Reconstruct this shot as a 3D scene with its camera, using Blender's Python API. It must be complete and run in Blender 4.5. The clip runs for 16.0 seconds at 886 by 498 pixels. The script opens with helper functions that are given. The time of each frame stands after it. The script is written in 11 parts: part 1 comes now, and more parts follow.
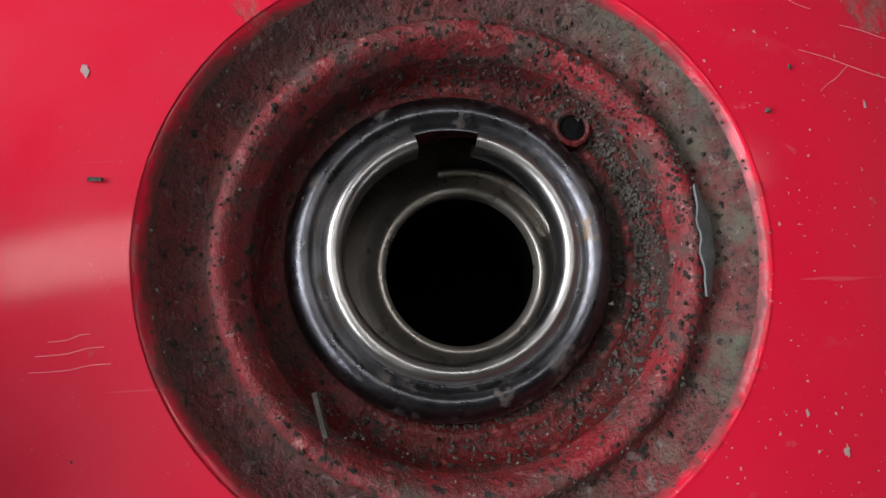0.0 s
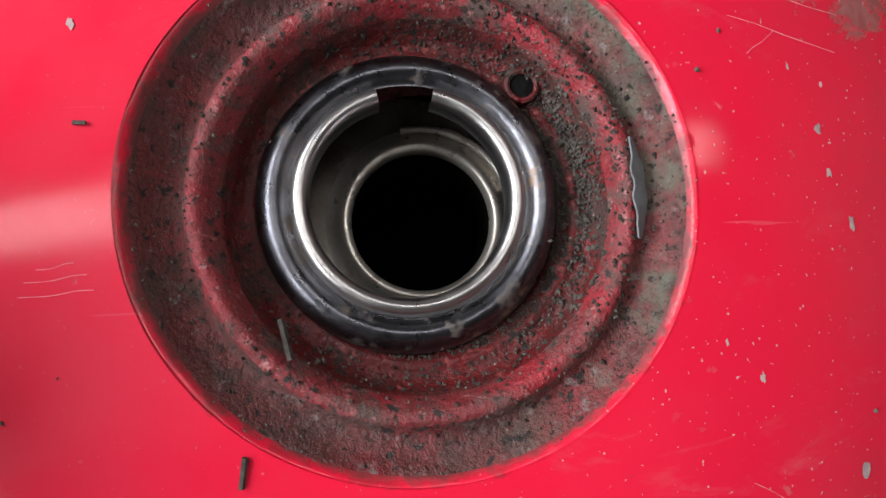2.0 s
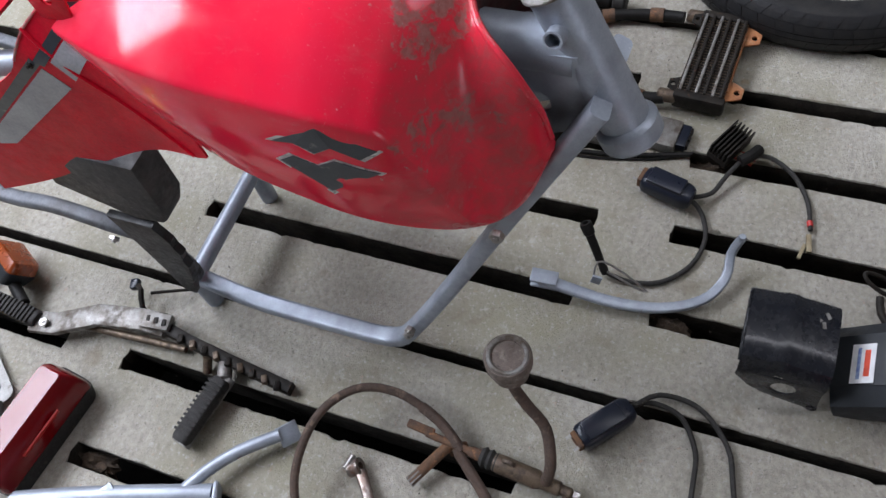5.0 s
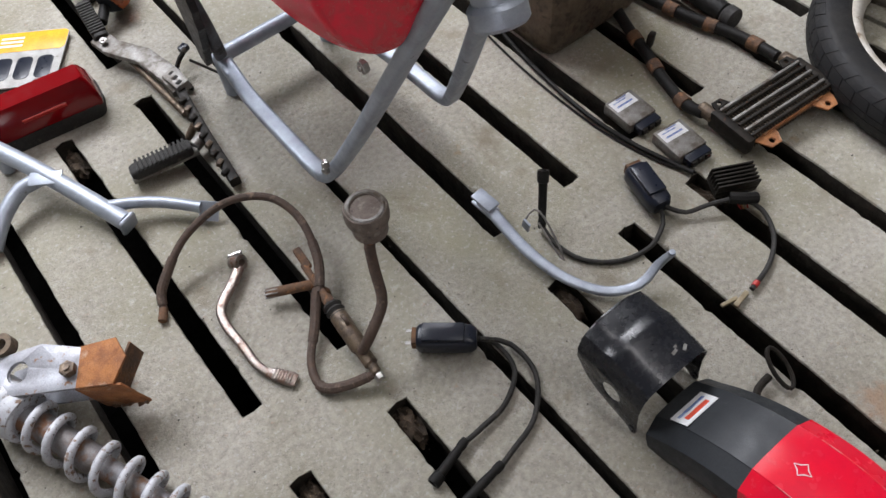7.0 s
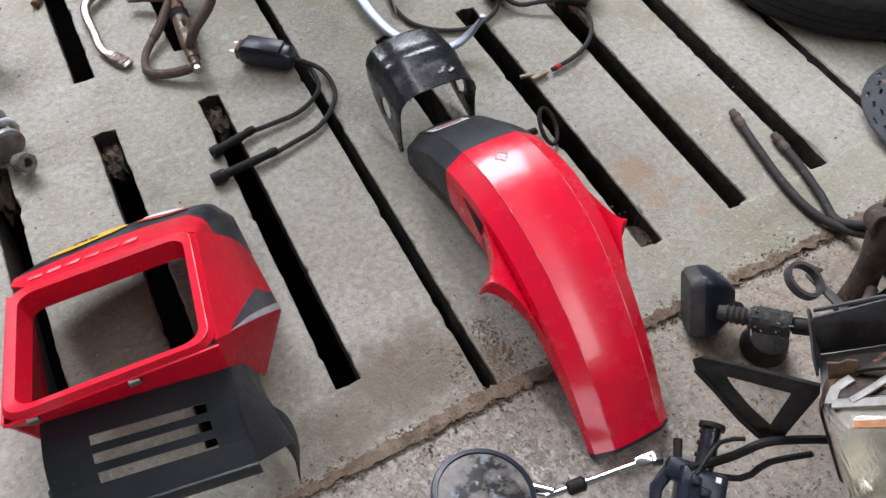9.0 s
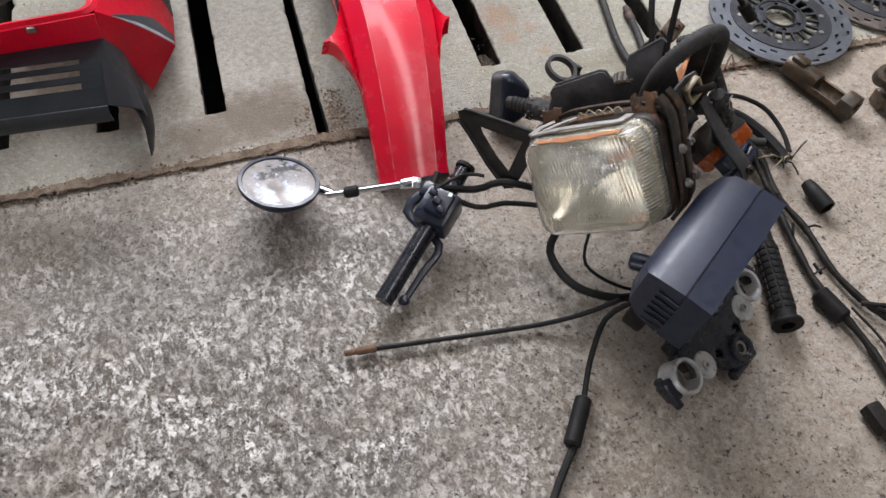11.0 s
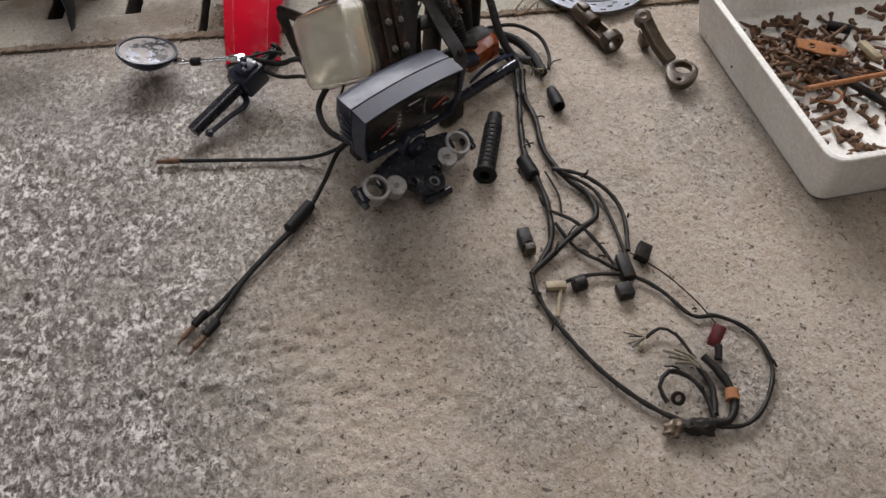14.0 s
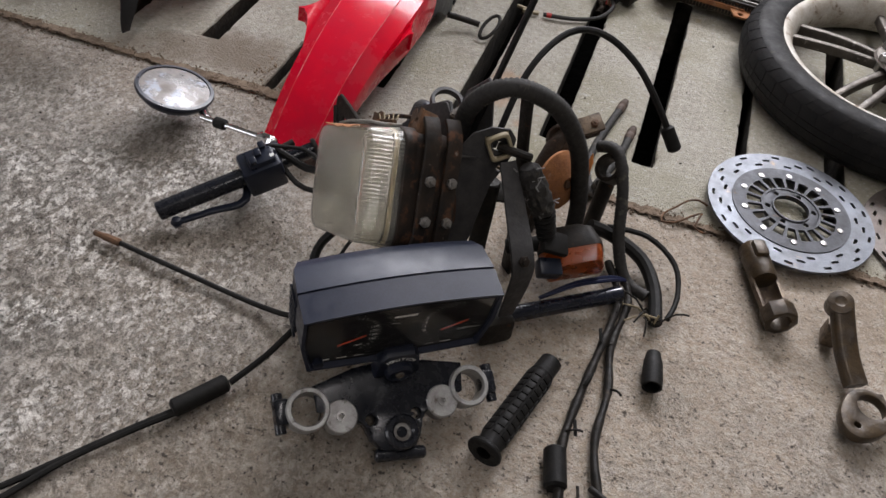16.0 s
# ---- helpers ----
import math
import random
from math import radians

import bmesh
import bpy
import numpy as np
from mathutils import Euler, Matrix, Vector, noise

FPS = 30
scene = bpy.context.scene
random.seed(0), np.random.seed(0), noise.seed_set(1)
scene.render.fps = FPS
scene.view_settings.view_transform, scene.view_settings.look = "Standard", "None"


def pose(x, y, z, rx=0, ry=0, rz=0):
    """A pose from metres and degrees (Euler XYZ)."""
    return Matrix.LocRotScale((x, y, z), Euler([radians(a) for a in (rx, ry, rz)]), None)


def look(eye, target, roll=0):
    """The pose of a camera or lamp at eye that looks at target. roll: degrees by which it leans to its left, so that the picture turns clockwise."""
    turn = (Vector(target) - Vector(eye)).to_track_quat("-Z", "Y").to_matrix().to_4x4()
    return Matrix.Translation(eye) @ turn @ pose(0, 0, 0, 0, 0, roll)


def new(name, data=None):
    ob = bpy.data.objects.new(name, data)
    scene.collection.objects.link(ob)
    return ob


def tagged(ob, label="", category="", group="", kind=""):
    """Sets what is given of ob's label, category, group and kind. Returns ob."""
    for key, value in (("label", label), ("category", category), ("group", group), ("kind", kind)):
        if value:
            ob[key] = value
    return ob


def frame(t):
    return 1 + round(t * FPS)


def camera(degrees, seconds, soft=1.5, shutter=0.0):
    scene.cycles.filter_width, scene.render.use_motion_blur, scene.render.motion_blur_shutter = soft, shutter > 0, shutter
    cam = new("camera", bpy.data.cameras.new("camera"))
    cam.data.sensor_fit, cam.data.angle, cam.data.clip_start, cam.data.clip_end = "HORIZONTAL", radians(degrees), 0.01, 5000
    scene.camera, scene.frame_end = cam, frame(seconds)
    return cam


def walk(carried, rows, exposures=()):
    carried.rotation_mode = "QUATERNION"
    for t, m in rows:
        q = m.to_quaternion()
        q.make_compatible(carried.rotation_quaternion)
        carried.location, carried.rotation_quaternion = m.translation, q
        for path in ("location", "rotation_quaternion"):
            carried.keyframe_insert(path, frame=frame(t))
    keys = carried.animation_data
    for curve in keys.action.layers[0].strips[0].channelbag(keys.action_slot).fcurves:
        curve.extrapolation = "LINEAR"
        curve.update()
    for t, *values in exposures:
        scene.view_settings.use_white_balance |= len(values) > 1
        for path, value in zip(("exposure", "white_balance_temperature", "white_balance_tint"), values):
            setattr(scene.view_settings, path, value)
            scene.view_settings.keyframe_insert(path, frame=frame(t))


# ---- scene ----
cam = camera(58.0, 16.0)
PATH = [
    (0, (0.0239, 0.0033, 0.917), (0.3099, 0.0503, -1.061), -12.9),
    (0.5, (0.0175, 0.0033, 0.9094), (0.2665, 0.0003, -1.0756), -2.6),
    (1, (0.0121, 0.0011, 0.9084), (0.2461, 0.0141, -1.0776), -6.5),
    (1.5, (0.0142, 0.0011, 0.9202), (0.2552, 0.0111, -1.0658), -5.4),
    (2, (0.0131, -0.0021, 0.9289), (0.2701, 0.0109, -1.0541), -6.1),
    (2.5, (0.0013, -0.0097, 0.9505), (0.2583, 0.0043, -1.0335), -6.5),
    (3, (-0.0884, -0.0773, 1.0668), (0.1894, 0.1864, 0.1431), -46.43),
    (3.5, (-0.235, -0.254, 1.217), (0.61, 0.389, -0.478), -32.2),
    (4, (-0.323, -0.365, 1.264), (0.509, 0.35, -0.408), -25.0),
    (4.5, (-0.421, -0.352, 1.25), (0.401, 0.281, -0.46), -22.0),
    (5, (-0.488, -0.391, 1.224), (0.373, 0.189, -0.485), -16.5),
    (5.2, (-0.49, -0.442, 1.202), (0.369, 0.141, -0.507), -12.3),
    (7.3, (-0.4, -0.877, 1.111), (0.186, 0.073, -0.548), -7.4),
    (7.5, (-0.415, -0.925, 1.096), (0.174, 0.019, -0.566), -6.5),
    (8, (-0.345, -1.105, 1.061), (0.203, -0.119, -0.591), -0.1),
    (8.5, (-0.325, -1.246, 1.001), (0.203, -0.255, -0.654), -1.5),
    (9, (-0.327, -1.39, 0.971), (0.199, -0.398, -0.684), 0.6),
    (9.5, (-0.26, -1.537, 0.98), (0.25, -0.533, -0.673), 3.5),
    (10, (-0.239, -1.665, 0.979), (0.239, -0.651, -0.677), 4.6),
    (12.3, (0.018, -2.27, 1.037), (0.285, -1.108, -0.568), 2.0),
    (12.5, (0.046, -2.3, 1.049), (0.311, -1.128, -0.55), 2.0),
    (13, (0.198, -2.407, 1.085), (0.401, -1.174, -0.476), 0.7),
    (13.5, (0.324, -2.506, 1.084), (0.458, -1.257, -0.473), -0.9),
    (14, (0.322, -2.58, 1.079), (0.44, -1.331, -0.479), -1.1),
    (14.5, (0.364, -2.534, 1.084), (0.457, -1.272, -0.464), -0.1),
    (15, (0.49, -2.383, 1.008), (0.454, -1.042, -0.475), 0.3),
    (15.5, (0.529, -2.223, 0.948), (0.389, -0.866, -0.515), 4.7),
    (16, (0.522, -2.044, 0.856), (0.217, -0.712, -0.605), 8.6),
]
EXPOSURES = [(0.0, -0.80, 6400, 13), (0.5, -0.32, 6400, 14), (1.5, -0.28, 6400, 14), (2.5, -0.42, 6400, 14), (3.0, -0.75, 6400, 14), (3.5, -1.00, 6100, 15), (4.0, -0.90, 6000, 16), (4.5, 0.05, 6050, 16), (5.0, 0.08, 6050, 16),
             (7.5, 0.36, 6500, 15), (8.0, 0.48, 6350, 15), (9.0, 0.63, 6200, 16), (10.0, 0.78, 6200, 16), (12.5, 0.36, 6700, 17), (14.0, 0.25, 6700, 17), (16.0, 0.24, 6600, 17)]
walk(cam, [(t, look(eye, target, roll)) for t, eye, target, roll in PATH], EXPOSURES)

# ---- light ----
world = bpy.data.worlds.new("sky")
scene.world = world
world.use_nodes = True
wn, wl = world.node_tree.nodes, world.node_tree.links
sky = wn.new("ShaderNodeTexSky")
sky.sky_type = "NISHITA"
sky.sun_disc = False
sky.sun_elevation, sky.sun_rotation = radians(68), radians(20)
wl.new(sky.outputs[0], wn["Background"].inputs[0])
wn["Background"].inputs[1].default_value = 0.12

sun_data = bpy.data.lights.new("sun", "SUN")
sun_data.energy, sun_data.angle, sun_data.color = 2.0, radians(12), (1.0, 0.96, 0.9)
sun = new("sun", sun_data)
sun.matrix_world = look((1.2, 4.6, 8), (0.4, 1.4, 0))


def opening_light(name, size_x, size_y, power, colour, eye, target):
    lamp = bpy.data.lights.new(name, "AREA")
    lamp.shape, lamp.size, lamp.size_y, lamp.energy, lamp.color = "RECTANGLE", size_x, size_y, power, colour
    ob = new(name, lamp)
    ob.matrix_world = look(eye, target)
    return ob


opening_light("wide_opening_daylight", 3.7, 1.40, 305, (0.93, 0.97, 1.0), (0.33, 2.38, 2.84), (0.33, -1.0, 0.9))
opening_light("doorway_daylight", 1.75, 2.05, 34, (0.97, 0.98, 1.0), (-3.58, -4.3, 1.09), (0.2, -1.3, 0.2))
rooflight = opening_light("rooflight_daylight", 0.36, 6.0, 60, (1.0, 0.99, 0.97), (0.85, -1.2, 3.88), (0.85, -1.2, 0))
rooflight.matrix_world = pose(0.85, -1.2, 3.88, 0, 0, 9)

# ---- shape helpers ----
BASE = {}


def thing(name, at, label, category, group="", kind=""):
    ob = new(name)
    ob.location = at
    ob.empty_display_size = 0.05
    BASE[ob] = Vector(at)
    return tagged(ob, label, category, group, kind)


def finish(bm, name, material, base, smooth=35):
    for v in bm.verts:
        v.co -= base
    bmesh.ops.recalc_face_normals(bm, faces=bm.faces)
    me = bpy.data.meshes.new(name)
    cut = radians(smooth)
    for e in bm.edges:
        e.smooth = len(e.link_faces) == 2 and e.calc_face_angle(0) < cut
    for f in bm.faces:
        f.smooth = True
    bm.to_mesh(me)
    bm.free()
    for m in material if isinstance(material, (list, tuple)) else [material]:
        me.materials.append(m)
    return me


def part(name, bm, material, parent, label="", smooth=35):
    base = BASE[parent]
    ob = new(name, finish(bm, name, material, base, smooth))
    ob.parent = parent
    BASE[ob] = base
    return tagged(ob, label)


def lone(name, bm, material, at, label, category, group="", kind="", smooth=35):
    ob = new(name, finish(bm, name, material, Vector(at), smooth))
    ob.location = at
    BASE[ob] = Vector(at)
    return tagged(ob, label, category, group, kind)


def spline(points, step=0.012, closed=False):
    """Points along a smooth curve through the given ones."""
    p = [Vector(q) for q in points]
    out, n = [], len(p)
    last = n if closed else n - 1
    for i in range(last):
        a, b, c, d = (p[(i + k) % n] if closed else p[min(max(i + k, 0), n - 1)] for k in (-1, 0, 1, 2))
        steps = max(2, int((c - b).length / step))
        for s in range(steps):
            u = s / steps
            out.append(0.5 * (2 * b + (c - a) * u + (2 * a - 5 * b + 4 * c - d) * u**2 + (3 * b - a - 3 * c + d) * u**3))
    if not closed:
        out.append(p[-1])
    return out


def sweep(bm, path, section, closed=False, up=(0, 0, 1), scale=None):
    """Sweeps a closed 2D section (list of x, y) along the path; y points to up."""
    rings, n = [], len(path)
    for i, q in enumerate(path):
        a = path[(i - 1) % n] if closed or i else path[0]
        b = path[(i + 1) % n] if closed or i < n - 1 else path[-1]
        way = (b - a).normalized() if (b - a).length > 1e-9 else Vector((0, 0, 1))
        side = way.cross(Vector(up))
        if side.length < 0.05:
            side = rings_side if i else way.orthogonal()
        side = side.normalized()
        rings_side = side
        top = side.cross(way)
        k = scale(i / max(1, n - 1)) if scale else 1.0
        rings.append([bm.verts.new(q + side * (x * k) + top * (y * k)) for x, y in section])
    m = len(section)
    for i in range(n if closed else n - 1):
        r, s = rings[i], rings[(i + 1) % n]
        for j in range(m):
            bm.faces.new((r[j], r[(j + 1) % m], s[(j + 1) % m], s[j]))
    if not closed:
        bm.faces.new(rings[0])
        bm.faces.new(rings[-1][::-1])
    return bm


def pipe(points, r, n=10, step=0.012, closed=False, bm=None, scale=None, straight=False):
    bm = bm or bmesh.new()
    path = [Vector(p) for p in points] if straight else spline(points, step, closed)
    side = None
    rings, m = [], len(path)
    for i, q in enumerate(path):
        a = path[(i - 1) % m] if closed or i else path[0]
        b = path[(i + 1) % m] if closed or i < m - 1 else path[-1]
        way = (b - a).normalized()
        side = way.orthogonal().normalized() if side is None else (side - way * side.dot(way)).normalized()
        top = way.cross(side)
        k = r * (scale(i / max(1, m - 1)) if scale else 1.0)
        rings.append([bm.verts.new(q + side * (k * math.cos(2 * math.pi * j / n)) + top * (k * math.sin(2 * math.pi * j / n))) for j in range(n)])
    for i in range(m if closed else m - 1):
        s, t = rings[i], rings[(i + 1) % m]
        for j in range(n):
            bm.faces.new((s[j], s[(j + 1) % n], t[(j + 1) % n], t[j]))
    if not closed:
        bm.faces.new(rings[0][::-1])
        bm.faces.new(rings[-1])
    return bm


def turned(profile, m=Matrix(), n=32, bm=None, closed=False, arc=1.0):
    """Turns a profile of (radius, height) about the z axis of m."""
    bm = bm or bmesh.new()
    rings = []
    for r, z in profile:
        if r < 1e-6:
            rings.append([bm.verts.new(m @ Vector((0, 0, z)))])
        else:
            rings.append([bm.verts.new(m @ Vector((r * math.cos(2 * math.pi * k / n), r * math.sin(2 * math.pi * k / n), z))) for k in range(n)])
    pairs = list(zip(rings, rings[1:])) + ([(rings[-1], rings[0])] if closed else [])
    for a, b in pairs:
        for k in range(n):
            l = (k + 1) % n
            f = [a[k % len(a)], a[l % len(a)], b[l % len(b)], b[k % len(b)]]
            f = [v for i, v in enumerate(f) if v not in f[:i]]
            if len(f) > 2:
                bm.faces.new(f)
    return bm


def block(size, m=Matrix(), bevel=0.0, bm=None, taper=1.0, segments=2):
    """A bevelled box about the origin of m, with its top scaled by taper."""
    bm = bm or bmesh.new()
    x, y, z = (s / 2 for s in size)
    v = [bm.verts.new(m @ Vector((sx * x * (taper if sz > 0 else 1), sy * y * (taper if sz > 0 else 1), sz * z))) for sz in (-1, 1) for sy in (-1, 1) for sx in (-1, 1)]
    faces = [bm.faces.new([v[i] for i in q]) for q in ((0, 2, 3, 1), (4, 5, 7, 6), (0, 1, 5, 4), (2, 6, 7, 3), (0, 4, 6, 2), (1, 3, 7, 5))]
    if bevel:
        edges = list({e for f in faces for e in f.edges})
        bmesh.ops.bevel(bm, geom=edges, offset=bevel, segments=segments, affect="EDGES", profile=0.5)
    return bm


def prism(outline, height, m=Matrix(), bevel=0.0, bm=None, holes=()):
    """A plate with the given 2D outline, from z = 0 to height, with holes (lists of points) cut through."""
    bm = bm or bmesh.new()
    loops = [list(outline)] + [list(h) for h in holes]
    low = [[bm.verts.new(m @ Vector((x, y, 0))) for x, y in loop] for loop in loops]
    high = [[bm.verts.new(m @ Vector((x, y, height))) for x, y in loop] for loop in loops]
    for layer in (low, high):
        edges = []
        for loop in layer:
            for a, b in zip(loop, loop[1:] + loop[:1]):
                edges.append(bm.edges.get((a, b)) or bm.edges.new((a, b)))
        if holes:
            bmesh.ops.triangle_fill(bm, use_beauty=True, use_dissolve=False, edges=edges)
        else:
            bm.faces.new(layer[0])
    sides = []
    for a, b in zip(low, high):
        for i in range(len(a)):
            j = (i + 1) % len(a)
            sides.append(bm.faces.new((a[i], a[j], b[j], b[i])))
    if bevel:
        edges = [e for e in {e for f in sides for e in f.edges} if any(f not in sides for f in e.link_faces)]
        bmesh.ops.bevel(bm, geom=edges, offset=bevel, segments=2, affect="EDGES", profile=0.5)
    return bm


def rounded(w, h, r, n=5, cx=0.0, cy=0.0):
    """A rounded rectangle's outline."""
    out = []
    for sx, sy, a in ((1, 1, 0), (-1, 1, 90), (-1, -1, 180), (1, -1, 270)):
        for k in range(n + 1):
            q = radians(a + 90 * k / n)
            out.append((cx + sx * (w / 2 - r) + r * math.cos(q), cy + sy * (h / 2 - r) + r * math.sin(q)))
    return out


def ring_points(r, n=16, cx=0.0, cy=0.0, ry=None):
    return [(cx + r * math.cos(2 * math.pi * k / n), cy + (ry or r) * math.sin(2 * math.pi * k / n)) for k in range(n)]


def loft(rings, bm=None, cap=True, closed=True):
    """Joins rings of points (all of one length) into a skin."""
    bm = bm or bmesh.new()
    vs = [[bm.verts.new(Vector(p)) for p in ring] for ring in rings]
    m = len(vs[0])
    for a, b in zip(vs, vs[1:]):
        for j in range(m if closed else m - 1):
            bm.faces.new((a[j], a[(j + 1) % m], b[(j + 1) % m], b[j]))
    if cap:
        bm.faces.new(vs[0][::-1])
        bm.faces.new(vs[-1])
    return bm


def sheet(rows, thick, bm=None):
    """A curved plate of the given thickness from rows of points."""
    bm = bm or bmesh.new()
    grid = [[Vector(p) for p in row] for row in rows]
    n, m = len(grid), len(grid[0])
    normal = []
    for i in range(n):
        normal.append([])
        for j in range(m):
            du = grid[min(i + 1, n - 1)][j] - grid[max(i - 1, 0)][j]
            dv = grid[i][min(j + 1, m - 1)] - grid[i][max(j - 1, 0)]
            c = du.cross(dv)
            normal[-1].append(c.normalized() if c.length > 1e-12 else Vector((0, 0, 1)))
    top = [[bm.verts.new(grid[i][j]) for j in range(m)] for i in range(n)]
    low = [[bm.verts.new(grid[i][j] - normal[i][j] * thick) for j in range(m)] for i in range(n)]
    for i in range(n - 1):
        for j in range(m - 1):
            bm.faces.new((top[i][j], top[i + 1][j], top[i + 1][j + 1], top[i][j + 1]))
            bm.faces.new((low[i][j], low[i][j + 1], low[i + 1][j + 1], low[i + 1][j]))
    for i in range(n - 1):
        for j in (0, m - 1):
            bm.faces.new((top[i][j], top[i + 1][j], low[i + 1][j], low[i][j]))
    for j in range(m - 1):
        for i in (0, n - 1):
            bm.faces.new((top[i][j], top[i][j + 1], low[i][j + 1], low[i][j]))
    return bm


def along(a, b, roll=0.0):
    """The pose at a whose z axis points to b."""
    a, b = Vector(a), Vector(b)
    return Matrix.Translation(a) @ (b - a).to_track_quat("Z", "Y").to_matrix().to_4x4() @ pose(0, 0, 0, 0, 0, roll)


def rod(a, b, r, n=16, bevel=0.0, bm=None, r2=None):
    a, b = Vector(a), Vector(b)
    h, e = (b - a).length, bevel
    r2 = r if r2 is None else r2
    prof = [(0, 0), (r - e, 0), (r, e), (r2, h - e), (r2 - e, h), (0, h)] if e else [(0, 0), (r, 0), (r2, h), (0, h)]
    return turned(prof, along(a, b), n, bm)


def bolt(parent, at, way, r=0.007, h=0.006, material=None, name="bolt"):
    m = along(at, Vector(at) + Vector(way))
    bm = prism(ring_points(r, 6), h, m, 0.0008)
    turned([(0, h), (r * 0.45, h), (r * 0.45, h + 0.003), (0, h + 0.003)], m, 12, bm)
    return part(name, bm, material, parent)


def mix(a, b, t):
    return Vector(a).lerp(Vector(b), t)


def curve_at(keys):
    """A smooth function through (t, value) keys."""
    ts, vs = np.array([k[0] for k in keys], float), np.array([k[1] for k in keys], float)
    slope = np.gradient(vs, ts)

    def at(t):
        t = min(max(t, ts[0]), ts[-1])
        i = min(int(np.searchsorted(ts, t, side="right")) - 1, len(ts) - 2)
        h = ts[i + 1] - ts[i]
        u = (t - ts[i]) / h
        return float((2 * u**3 - 3 * u**2 + 1) * vs[i] + (u**3 - 2 * u**2 + u) * h * slope[i] + (3 * u**2 - 2 * u**3) * vs[i + 1] + (u**3 - u**2) * h * slope[i + 1])

    return at


def writing(text, size, m, material, parent, name="lettering", depth=0.0004, align="CENTER"):
    cu = bpy.data.curves.new(name, "FONT")
    cu.body, cu.size, cu.align_x, cu.extrude = text, size, align, depth
    ob = bpy.data.objects.new("word", cu)
    scene.collection.objects.link(ob)
    me = bpy.data.meshes.new_from_object(ob.evaluated_get(bpy.context.evaluated_depsgraph_get()))
    bpy.data.objects.remove(ob)
    base = BASE[parent]
    me.transform(Matrix.Translation(-base) @ m)
    me.materials.append(material)
    made = new(name, me)
    made.parent = parent
    BASE[made] = base
    return made

# ---- materials ----


def material(name, base, rough=0.5, metal=0.0, second=None, scale=20.0, spread=(0.35, 0.65), layers=(), bump=(), coat=0.0, grain=0.08, ior=1.45):
    """A surface: a base colour and a second one mixed by noise, layers of dirt or wear (colour, scale, from, to, roughness, metal[, axis, a, b]) and bumps (scale, depth).
    A layer with an axis fades in from a to b along that axis of the thing."""
    mt = bpy.data.materials.new(name)
    mt.use_nodes = True
    nt = mt.node_tree
    n, l = nt.nodes, nt.links
    b = n["Principled BSDF"]
    co = n.new("ShaderNodeTexCoord").outputs["Object"]

    def noise_at(sc, detail=4.0, rough_=0.6):
        t = n.new("ShaderNodeTexNoise")
        t.inputs["Scale"].default_value, t.inputs["Detail"].default_value, t.inputs["Roughness"].default_value = sc, detail, rough_
        l.new(co, t.inputs["Vector"])
        return t.outputs["Fac"]

    def ramp(fac, lo, hi):
        r = n.new("ShaderNodeMapRange")
        r.inputs["From Min"].default_value, r.inputs["From Max"].default_value = lo, hi
        l.new(fac, r.inputs["Value"])
        return r.outputs["Result"]

    def blend(fac, a, c):
        x = n.new("ShaderNodeMix")
        x.data_type = "RGBA"
        l.new(fac, x.inputs["Factor"])
        for sock, v in ((x.inputs["A"], a), (x.inputs["B"], c)):
            if isinstance(v, tuple):
                sock.default_value = (*v, 1)
            else:
                l.new(v, sock)
        return x.outputs["Result"]

    def blend_value(fac, a, c):
        x = n.new("ShaderNodeMix")
        l.new(fac, x.inputs["Factor"])
        for sock, v in ((x.inputs["A"], a), (x.inputs["B"], c)):
            if isinstance(v, (int, float)):
                sock.default_value = v
            else:
                l.new(v, sock)
        return x.outputs["Result"]

    second = second or tuple(c * 0.72 for c in base)
    colour = blend(ramp(noise_at(scale), *spread), base, second)
    fine = noise_at(scale * 14, 3.0)
    dark = n.new("ShaderNodeHueSaturation")
    l.new(ramp(fine, 0.2, 0.8), dark.inputs["Value"])
    value = n.new("ShaderNodeMapRange")
    value.inputs["To Min"].default_value, value.inputs["To Max"].default_value = 1 - grain * 2, 1 + grain * 2
    value.inputs["From Min"].default_value, value.inputs["From Max"].default_value = 0.25, 0.75
    l.new(fine, value.inputs["Value"])
    l.new(value.outputs["Result"], dark.inputs["Value"])
    l.new(colour, dark.inputs["Color"])
    colour = dark.outputs["Color"]
    rough_out = blend_value(ramp(noise_at(scale * 3), 0.3, 0.7), max(0.02, rough * 0.8), min(1.0, rough * 1.25))
    metal_out = metal
    for layer in layers:
        col, sc, lo, hi, lr, lm = layer[:6]
        fac = ramp(noise_at(sc, 6.0, 0.65), lo, hi)
        if len(layer) > 6:
            axis, p, q = layer[6:9]
            sep = n.new("ShaderNodeSeparateXYZ")
            l.new(co, sep.inputs[0])
            mul = n.new("ShaderNodeMath")
            mul.operation = "MULTIPLY"
            l.new(fac, mul.inputs[0])
            l.new(ramp(sep.outputs["xyz".index(axis)], p, q), mul.inputs[1])
            fac = mul.outputs[0]
        colour = blend(fac, colour, col)
        rough_out = blend_value(fac, rough_out, lr)
        metal_out = blend_value(fac, metal_out, lm)
    l.new(colour, b.inputs["Base Color"])
    l.new(rough_out, b.inputs["Roughness"])
    if isinstance(metal_out, (int, float)):
        b.inputs["Metallic"].default_value = metal_out
    else:
        l.new(metal_out, b.inputs["Metallic"])
    b.inputs["IOR"].default_value = ior
    b.inputs["Coat Weight"].default_value = coat
    b.inputs["Coat Roughness"].default_value = 0.05
    last = None
